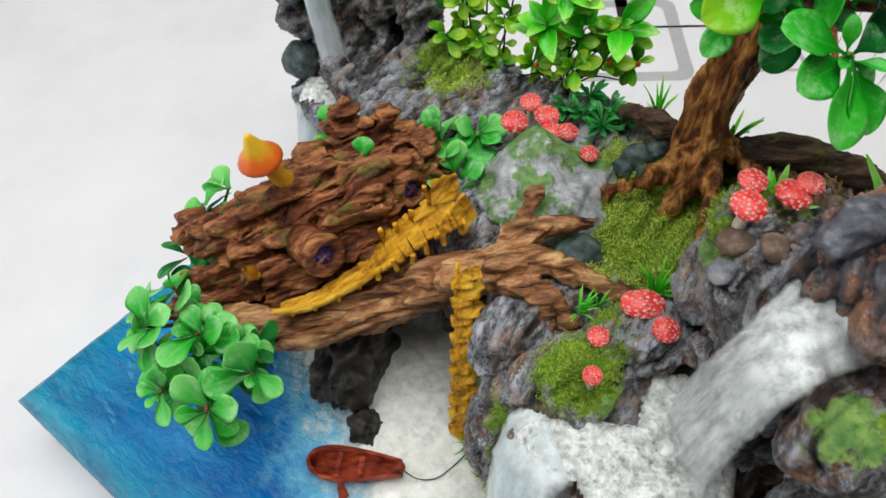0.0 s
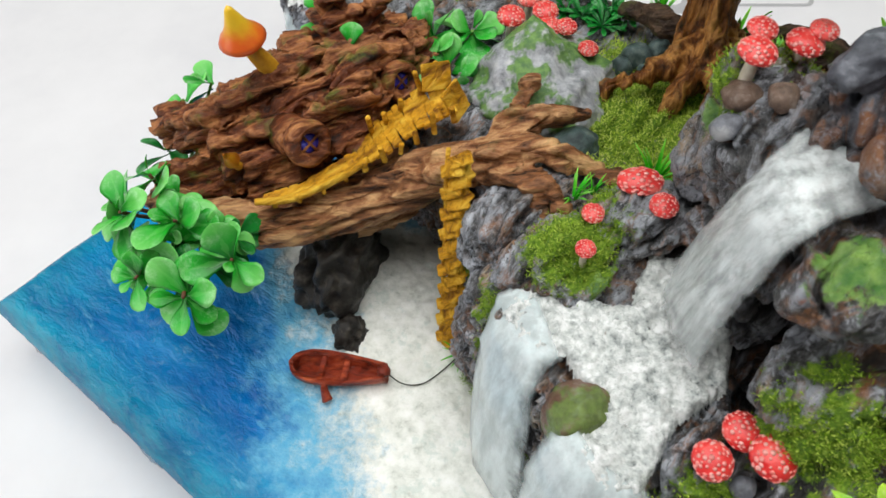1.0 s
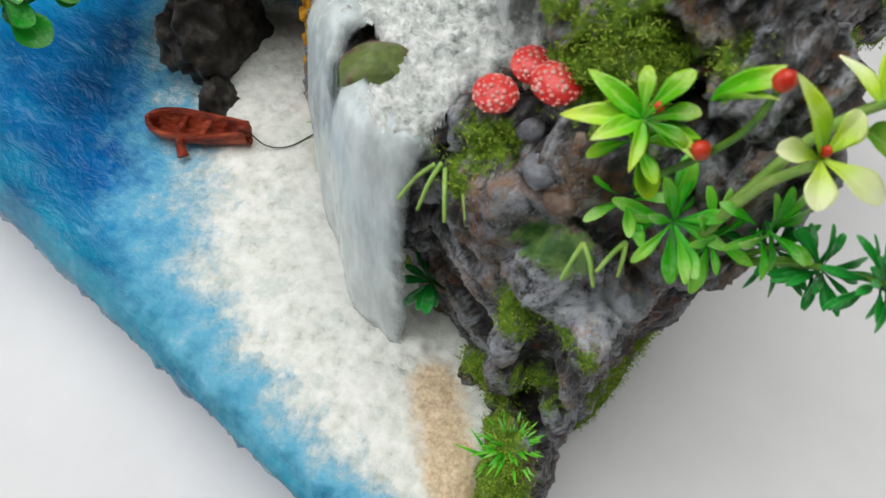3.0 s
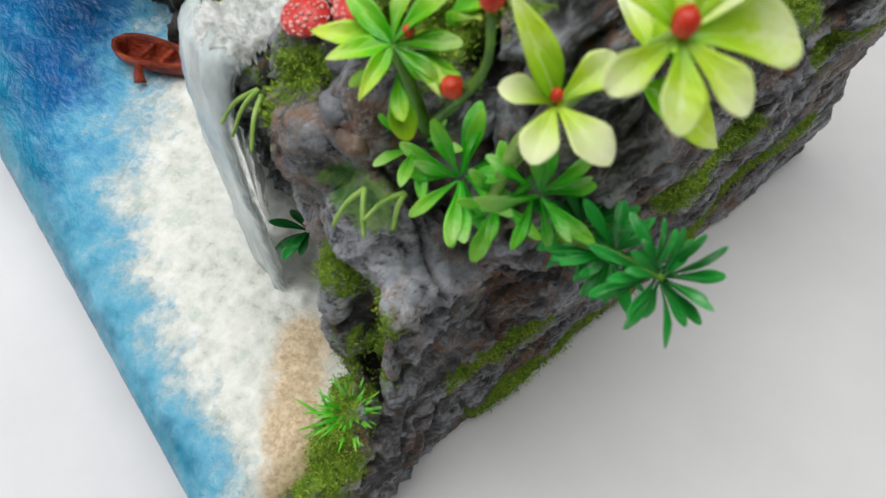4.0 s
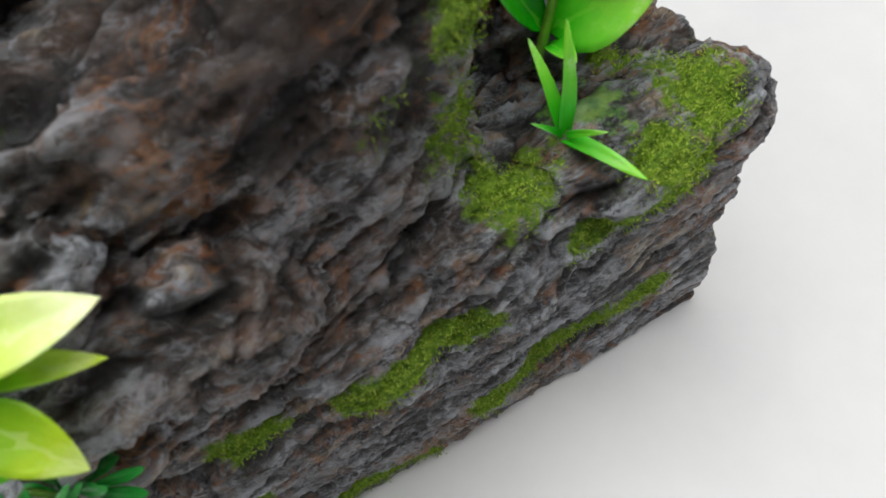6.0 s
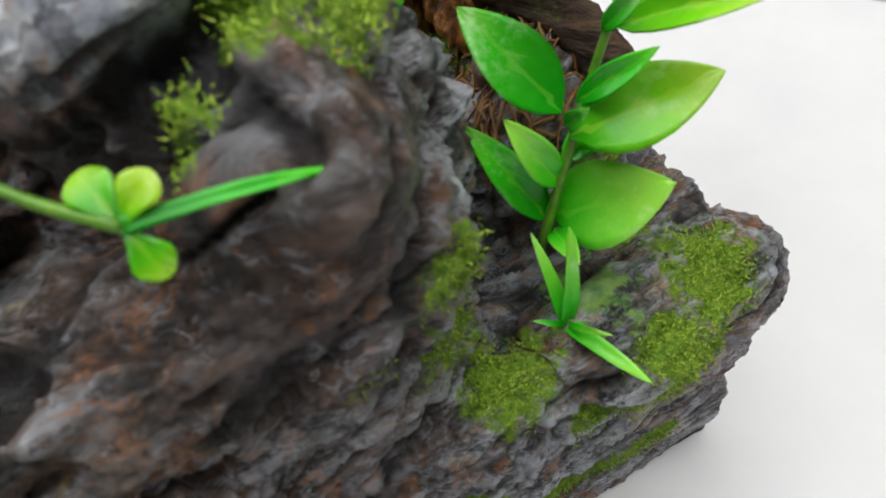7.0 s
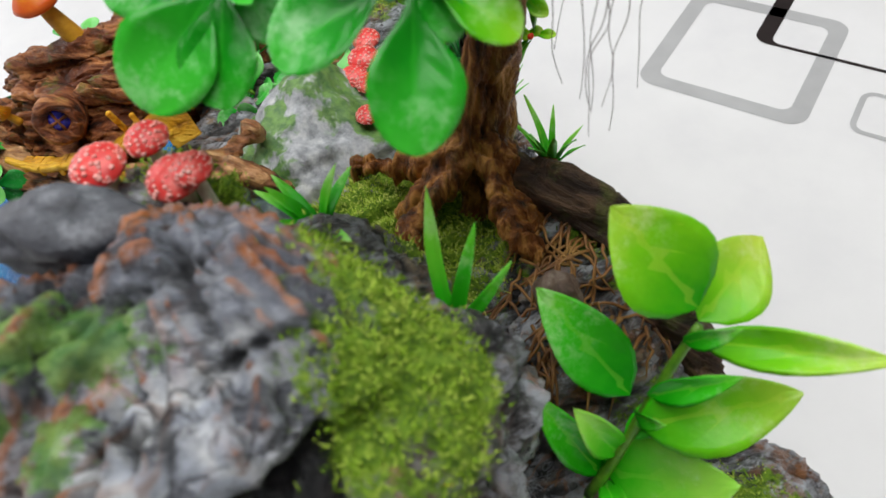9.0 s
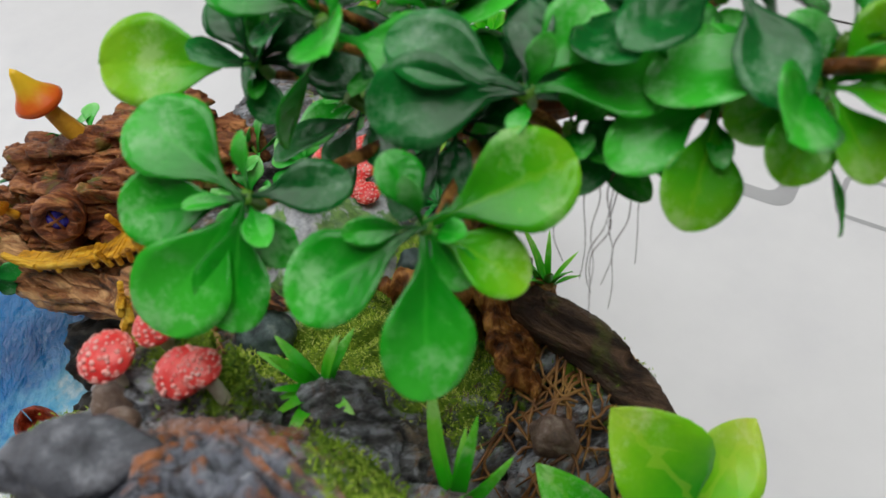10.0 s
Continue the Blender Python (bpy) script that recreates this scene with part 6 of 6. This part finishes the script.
# tall orange mushroom on the log
ORANGE = Mat("orange_cap", 0.35, 0.5)
ORANGE.color(ORANGE.mix(ORANGE.step(ORANGE.math("ADD", ORANGE.noise(90, 3), ORANGE.math("MULTIPLY", ORANGE.attr("along"), 1.0)), 0.5, 1.2), srgb(228, 96, 30), srgb(246, 198, 44)))
ORANGE = ORANGE.m
YSTEM = paint_material("yellow_stem", [(196, 132, 24), (226, 170, 40)], 200, 0.5, 0.3)
p = thing("orange_mushroom", (-0.2344, 0.2262, 0.166), "tall mushroom with pointed orange and yellow cap on the log", "mushroom")
bm = bmesh.new()
limb(bm, [(-0.228, 0.229, 0.157), (-0.235, 0.226, 0.174), (-0.239, 0.224, 0.184), (-0.24, 0.223, 0.192)], [0.0058, 0.0045, 0.0036, 0.0032], 10, 5, 0.1)
part("stem", bm, YSTEM, p)
bm = bmesh.new()
prof = [(0.0, 0.0178), (0.0018, 0.0156), (0.0034, 0.0118), (0.005, 0.0078), (0.0072, 0.0044), (0.0096, 0.0018), (0.0108, -0.0002), (0.0094, -0.002), (0.006, -0.003), (0.002, -0.0025), (0.0, -0.002)]
rings = []
for r, h in prof:
    rings.append([bm.verts.new((r * math.cos(k * 0.3142), r * math.sin(k * 0.3142), h)) for k in range(20)] if r else [bm.verts.new((0, 0, h))])
for a, b in zip(rings, rings[1:]):
    for k in range(20):
        va = [a[0]] if len(a) == 1 else [a[k], a[(k + 1) % 20]]
        vb = [b[0]] if len(b) == 1 else [b[(k + 1) % 20], b[k]]
        bm.faces.new(va + vb)
bmesh.ops.recalc_face_normals(bm, faces=bm.faces)
top = [max(0, v.co.z) / 0.0175 for v in bm.verts]
bm.transform(Matrix.Translation((-0.2402, 0.2226, 0.19)) @ aim((-0.05, -0.12, 1)))
cap = part("cap", bm, ORANGE, p, "pointed orange and yellow cap")
set_mask(cap.data, "along", top)
p = thing("orange_mushroom", (-0.246, 0.186, 0.148), "tiny orange mushroom stuck on the log", "mushroom")
bm = bmesh.new()
limb(bm, [(-0.246, 0.187, 0.147), (-0.247, 0.184, 0.154)], [0.0022, 0.0014], 8, 4)
part("stem", bm, YSTEM, p)
bm = bmesh.new()
bmesh.ops.create_cone(bm, cap_ends=True, segments=14, radius1=0.0042, radius2=0.0005, depth=0.0075, matrix=Matrix.Translation((-0.247, 0.183, 0.157)) @ aim((-0.2, -0.4, 1)))
bmesh.ops.bevel(bm, geom=list(bm.edges), offset=0.0004, segments=2, affect="EDGES")
cap = part("cap", bm, ORANGE, p)
set_mask(cap.data, "along", [0.3] * len(cap.data.vertices))

# ---------------------------------------------------------------- house details
YELLOW = bark_material("yellow_wood", (126, 74, 8), (222, 160, 28), (250, 206, 74), radians(30), (0.3, 1, 1), 0, 0.5)
BLUEGLASS = Mat("blue_glass", 0.08, 0.6)
BLUEGLASS.color(BLUEGLASS.ramp(BLUEGLASS.noise(260, 3), [(0.35, srgb(20, 18, 60)), (0.6, srgb(52, 48, 170)), (0.75, srgb(120, 120, 220))]))
BLUEGLASS = BLUEGLASS.m
DOOR_SHADE = paint_material("doorway_shade", [(18, 12, 9), (34, 24, 18)], 120, 0.8, 0.3)


def box_bm(m, size, bev=0.0004):
    bm = bmesh.new()
    bmesh.ops.create_cube(bm, size=1, matrix=Matrix.Diagonal((*size, 1)))
    bmesh.ops.bevel(bm, geom=list(bm.edges), offset=bev, segments=2, affect="EDGES")
    for v in bm.verts:
        v.co += Vector((noise.noise(v.co * 400 + m.translation * 500), noise.noise(v.co * 400 + m.translation * 700), 0)) * 0.0005
    bm.transform(m)
    return bm


for c, ax, r in [((-0.213, 0.193, 0.157), (0.62, -0.62, 0.35), 0.0098), ((-0.1755, 0.2315, 0.16), (0.62, -0.62, 0.35), 0.0088)]:
    c, ax = Vector(c), Vector(ax).normalized()
    m = Matrix.Translation(c) @ aim(ax)
    bm = bmesh.new()
    for k in range(28):
        a = k / 28 * 2 * math.pi
        for j in range(10):
            b = j / 10 * 2 * math.pi
            w = 1 + 0.16 * noise.noise(Vector((math.cos(a) * 2, math.sin(a) * 2, b * 0.6)))
            q = r * 0.36 * w
            bm.verts.new(((r * 0.78 + q * math.cos(b)) * math.cos(a), (r * 0.78 + q * math.cos(b)) * math.sin(a), q * 1.5 * math.sin(b)))
    bm.verts.ensure_lookup_table()
    for k in range(28):
        for j in range(10):
            bm.faces.new([bm.verts[(k + dk) % 28 * 10 + (j + dj) % 10] for dk, dj in ((0, 0), (1, 0), (1, 1), (0, 1))])
    bm.transform(m)
    ring = part("window_frame", bm, LOG, house, "round bark window frame")
    bm = bmesh.new()
    blob(bm, (0, 0, 0), (r * 0.52, r * 0.52, r * 0.22), 0, 3)
    bm.transform(Matrix.Translation(c + ax * 0.0006) @ aim(ax))
    part("pane", bm, BLUEGLASS, ring, "shiny dark blue glass")
    bm = bmesh.new()
    tube(bm, [c - ax * 0.02, c - ax * 0.004], [r * 1.05, r * 0.95], 14, 0.1)
    part("window_shaft", bm, LOG, house)
    for turn in (0, 90):
        bm = bmesh.new()
        tube(bm, [(-r * 0.55, 0, 0), (r * 0.55, 0, 0)], [r * 0.07, r * 0.07], 6)
        bm.transform(Matrix.Translation(c + ax * 0.0026) @ aim(ax) @ Matrix.Rotation(radians(turn + 20), 4, "Z"))
        part("glazing_bar", bm, LOG, ring)
# doorway between the windows: a solid lump, the hollow's shade put into its colour
bm = bmesh.new()
blob(bm, (-0.197, 0.213, 0.146), (0.008, 0.004, 0.011), 45, 3)
part("doorway", bm, DOOR_SHADE, house, "doorway lump with shade in its dark colour")

# porch: a walk of uneven yellow boards with posts
PORCH = curve_pts([(-0.234, 0.174, 0.138), (-0.215, 0.179, 0.1395), (-0.196, 0.19, 0.144), (-0.18, 0.198, 0.151), (-0.166, 0.205, 0.159), (-0.15, 0.211, 0.166)], 6)
for i in range(len(PORCH) - 1):
    a, b = PORCH[i], PORCH[i + 1]
    d = (b - a).normalized()
    side = d.cross(Vector((0, 0, 1))).normalized()
    w = np.interp(i, [0, 12, 18, 30], [0.006, 0.009, 0.02, 0.026]) * rnd(0.88, 1.1)
    m = Matrix.Translation((a + b) / 2 - side * (w * 0.18) + Vector((0, 0, rnd(0, 0.001)))) @ Matrix((d, -side, d.cross(-side))).transposed().to_4x4() @ pose(0, 0, 0, rnd(-4, 4), rnd(-5, 5), rnd(-8, 8))
    part("plank", box_bm(m, ((b - a).length * 1.12, w, 0.0018)), YELLOW, house, "", False)
for i, h in [(2, 0.004), (5, 0.004), (8, 0.005), (11, 0.004), (14, 0.005), (17, 0.013), (20, 0.006), (23, 0.006), (26, 0.014), (29, 0.012)]:
    a = PORCH[min(i, len(PORCH) - 1)]
    d = (PORCH[min(i + 1, len(PORCH) - 1)] - PORCH[max(i - 1, 0)]).normalized()
    side = d.cross(Vector((0, 0, 1))).normalized()
    for s in ((-1, 1) if i > 14 else (1,)):
        w = np.interp(i, [0, 12, 18, 30], [0.003, 0.0045, 0.009, 0.012])
        e = a + side * w * s
        hh = h if s < 0 else h * 0.6
        part("post", box_bm(Matrix.Translation(e + Vector((0, 0, hh / 2))) @ pose(0, 0, 0, rnd(-10, 10), rnd(-10, 10), rnd(0, 90)), (0.0022, 0.0022, hh + 0.003)), YELLOW, house, "", False)
part("gable_board", box_bm(Matrix.Translation((-0.156, 0.218, 0.174)) @ pose(0, 0, 0, 60, 20, 40), (0.016, 0.012, 0.0016)), YELLOW, house, "upright yellow board", False)
part("gable_board", box_bm(Matrix.Translation((-0.147, 0.209, 0.168)) @ pose(0, 0, 0, 70, -10, 60), (0.012, 0.016, 0.0016)), YELLOW, house, "upright yellow board", False)
bm = bmesh.new()
limb(bm, [(-0.236, 0.17, 0.142), (-0.22, 0.174, 0.1405), (-0.2, 0.183, 0.1445), (-0.186, 0.19, 0.15)], [0.0016, 0.002, 0.002, 0.0016], 8, 6)
part("rail", bm, YELLOW, house, "curved yellow rail")

# ---------------------------------------------------------------- ladder
lad = thing("ladder", (-0.15, 0.146, 0.058), "yellow wooden ladder of slanted rungs against the cliff", "ladder")
lo, hi = Vector((-0.15, 0.1455, 0.058)), Vector((-0.1445, 0.1795, 0.167))
d = (hi - lo).normalized()
side = Vector((0.93, -0.37, 0)).normalized()
side = (side - d * side.dot(d)).normalized()
front = side.cross(d)
frame_m = Matrix((side, d, front)).transposed().to_4x4()
for s in (-1, 1):
    bm = bmesh.new()
    pts = [lo.lerp(hi, k / 8) + side * s * 0.0048 + front * 0.0008 * math.sin(k * 2.1) for k in range(9)]
    tube(bm, pts, [0.0011] * 9, 7, 0.2)
    part("rail", bm, YELLOW, lad)
for k in range(21):
    c = lo.lerp(hi, (k + 0.4) / 21)
    s = -1 if k % 2 else 1
    m = Matrix.Translation(c + side * s * 0.0016 + front * 0.0012) @ frame_m @ pose(0, 0, 0, rnd(-34, -22), rnd(-6, 6), 34 + rnd(-9, 9))
    part("rung", box_bm(m, (0.0118, 0.0058, 0.0024), 0.0005), YELLOW, lad, "", False)
    if k % 2:
        m = Matrix.Translation(c + side * 0.0042 + front * 0.0002) @ frame_m @ pose(0, 0, 0, rnd(-30, -18), rnd(-6, 6), -30 + rnd(-9, 9))
        part("rung", box_bm(m, (0.0075, 0.005, 0.0022), 0.0005), YELLOW, lad, "", False)

# ---------------------------------------------------------------- boat
BOATWOOD = bark_material("boat_wood", (74, 22, 12), (146, 52, 28), (188, 88, 52), radians(0), (0.5, 1.2, 1), 0, 0.28)
boat = thing("rowing_boat", (-0.205, 0.1245, 0.06), "small reddish-brown carved rowing boat on the foam", "boat")
bm = bmesh.new()
bl, n = 0.05, 22
outer, inner = [], []
for i in range(n + 1):
    t = i / n
    x = (t - 0.5) * bl
    w = 0.0092 * (math.sqrt(max(0, 1 - (1 - t / 0.32) ** 2)) if t < 0.32 else 1 - 0.62 * ((t - 0.32) / 0.68) ** 1.7) + 0.0003
    hgt = 0.0092 + 0.002 * (2 * t - 1) ** 2
    ro, ri = [], []
    for k in range(13):
        a = math.pi * k / 12
        ro.append(bm.verts.new((x, -w * math.cos(a), hgt * (1 - math.sin(a) ** 0.8))))
        ri.append(bm.verts.new((x * 0.92, -w * 0.78 * math.cos(a), 0.0016 + (hgt - 0.0016) * (1 - math.sin(a) ** 0.8))))
    outer.append(ro)
    inner.append(ri)
for i in range(n):
    for k in range(12):
        bm.faces.new((outer[i][k], outer[i + 1][k], outer[i + 1][k + 1], outer[i][k + 1]))
        bm.faces.new((inner[i][k + 1], inner[i + 1][k + 1], inner[i + 1][k], inner[i][k]))
    for k, flip in ((0, False), (12, True)):
        q = (outer[i][k], inner[i][k], inner[i + 1][k], outer[i + 1][k])
        bm.faces.new(q[::-1] if flip else q)
for e in (0, n):
    for k in range(12):
        bm.faces.new((outer[e][k], outer[e][k + 1], inner[e][k + 1], inner[e][k]))
bmesh.ops.recalc_face_normals(bm, faces=bm.faces)
BM = Matrix.Translation((-0.2045, 0.1243, 0.0585)) @ Matrix.Rotation(radians(-3), 4, "Z") @ Matrix.Rotation(radians(-6), 4, "X")
bm.transform(BM)
part("hull", bm, BOATWOOD, boat)
for x in (-0.0085, 0.0035):
    part("bench", box_bm(BM @ Matrix.Translation((x, 0, 0.0065)), (0.003, 0.0145, 0.0014)), BOATWOOD, boat, "", False)
bm = bmesh.new()
blob(bm, (0.0235, 0, 0.0095), (0.0036, 0.0034, 0.003), 0, 3)
bm.transform(BM)
part("bow_cap", bm, BOATWOOD, boat)
bm = bmesh.new()
limb(bm, [(-0.005, -0.0062, 0.0085), (-0.005, -0.0105, 0.0055), (-0.003, -0.0145, 0.0015)], [0.0012, 0.002, 0.003], 8, 4)
bm.transform(BM)
part("oar", bm, BOATWOOD, boat)
rope = thing("mooring_rope", (-0.179, 0.1235, 0.067), "thin dark mooring rope from the boat to shore", "rope")
stalk(rope, [(-0.1795, 0.1235, 0.068), (-0.172, 0.121, 0.061), (-0.162, 0.122, 0.0595), (-0.152, 0.13, 0.0595), (-0.1425, 0.14, 0.061)], 0.00035, 0.00035, DARKSTEM, "cord")

# ---------------------------------------------------------------- printed squares on the table
def print_ring(name, x0, y0, x1, y1, wide, rad, material, label, wide_left=None):
    bm = bmesh.new()
    def loop(a, b, c, e, r):
        out = []
        for cx, cy, s in ((c - r, e - r, 0), (a + r, e - r, 90), (a + r, b + r, 180), (c - r, b + r, 270)):
            out += [(cx + r * math.cos(radians(s + k * 15)), cy + r * math.sin(radians(s + k * 15))) for k in range(7)]
        return out
    wl = wide_left or wide
    o, i = loop(x0, y0, x1, y1, rad), loop(x0 + wl, y0 + wide, x1 - wide, y1 - wide, rad * 0.6)
    lo, li = [bm.verts.new((x, y, 0.0003)) for x, y in o], [bm.verts.new((x, y, 0.0003)) for x, y in i]
    for k in range(len(o)):
        j = (k + 1) % len(o)
        bm.faces.new((lo[k], lo[j], li[j], li[k]))
    return part(name, bm, material, table, label, False)


GREYPRINT = paint_material("grey_print", [(176, 176, 178), (186, 186, 188)], 30, 0.45, 0.03, 0.3)
BLACKPRINT = paint_material("black_print", [(34, 28, 28), (48, 40, 40)], 30, 0.45, 0.03, 0.3)
print_ring("printed_square", -0.068, 0.516, 0.055, 0.652, 0.013, 0.014, GREYPRINT, "printed grey rounded square")
print_ring("printed_square", -0.006, 0.6, 0.17, 0.78, 0.0035, 0.012, BLACKPRINT, "printed black rounded square", 0.013)
print_ring("printed_square", 0.08, 0.527, 0.16, 0.575, 0.004, 0.01, GREYPRINT, "printed thin grey rounded square")

# ---------------------------------------------------------------- moss fibres
def moss_fibres():
    co, no = verts_of(rock)
    mask = np.empty(len(co), np.float32)
    rock.attributes["moss"].data.foreach_get("value", mask)
    pick = np.nonzero(mask > 0.36)[0]
    rng = np.random.default_rng(3)
    verts, faces, tone = [], [], []
    for i in pick:
        for _ in range(5 if mask[i] > 0.6 else 3 if mask[i] > 0.48 else int(rng.random() < 0.5)):
            n = no[i] + rng.normal(0, 0.55, 3) + (0, 0, 0.3)
            n /= np.linalg.norm(n)
            t = np.cross(n, rng.normal(0, 1, 3))
            t /= np.linalg.norm(t)
            b = np.cross(n, t)
            p = co[i] + rng.normal(0, 0.0011, 3) - no[i] * 0.0003
            h, w = rng.uniform(0.0005, 0.0013), rng.uniform(0.0002, 0.00034)
            lawn = p[1] > 0.18 and p[0] < 0.0  # longer and paler
            h *= 1.8 if lawn else 1.0
            tone += [1.0 if lawn else 0.0] * 4
            k = len(verts)
            verts += [tuple(p + t * w), tuple(p - t * 0.5 * w + b * 0.87 * w), tuple(p - t * 0.5 * w - b * 0.87 * w), tuple(p + n * h + rng.normal(0, 0.0005, 3))]
            faces += [(k, k + 1, k + 3), (k + 1, k + 2, k + 3), (k + 2, k, k + 3)]
    me = bpy.data.meshes.new("moss")
    me.from_pydata(verts, [], faces)
    set_mask(me, "tone", tone)
    m = Mat("moss_fibre", 0.8, 0.2)
    r = m.t.nodes.new("ShaderNodeNewGeometry").outputs["Random Per Island"]
    k = m.math("ADD", m.math("MULTIPLY", r, 0.6), m.math("MULTIPLY", m.noise(90, 3), 0.5))
    short = m.ramp(k, [(0.2, srgb(80, 112, 16)), (0.5, srgb(130, 166, 40)), (0.9, srgb(182, 200, 88))])
    m.color(m.mix(m.attr("tone"), short, m.ramp(k, [(0.2, srgb(112, 146, 28)), (0.5, srgb(168, 196, 62)), (0.9, srgb(216, 222, 122))])))
    finish(me, m.m)
    tagged(new("moss", me), "soft yellow-green moss fibres on the rock", "moss", kind="stuff")


moss_fibres()
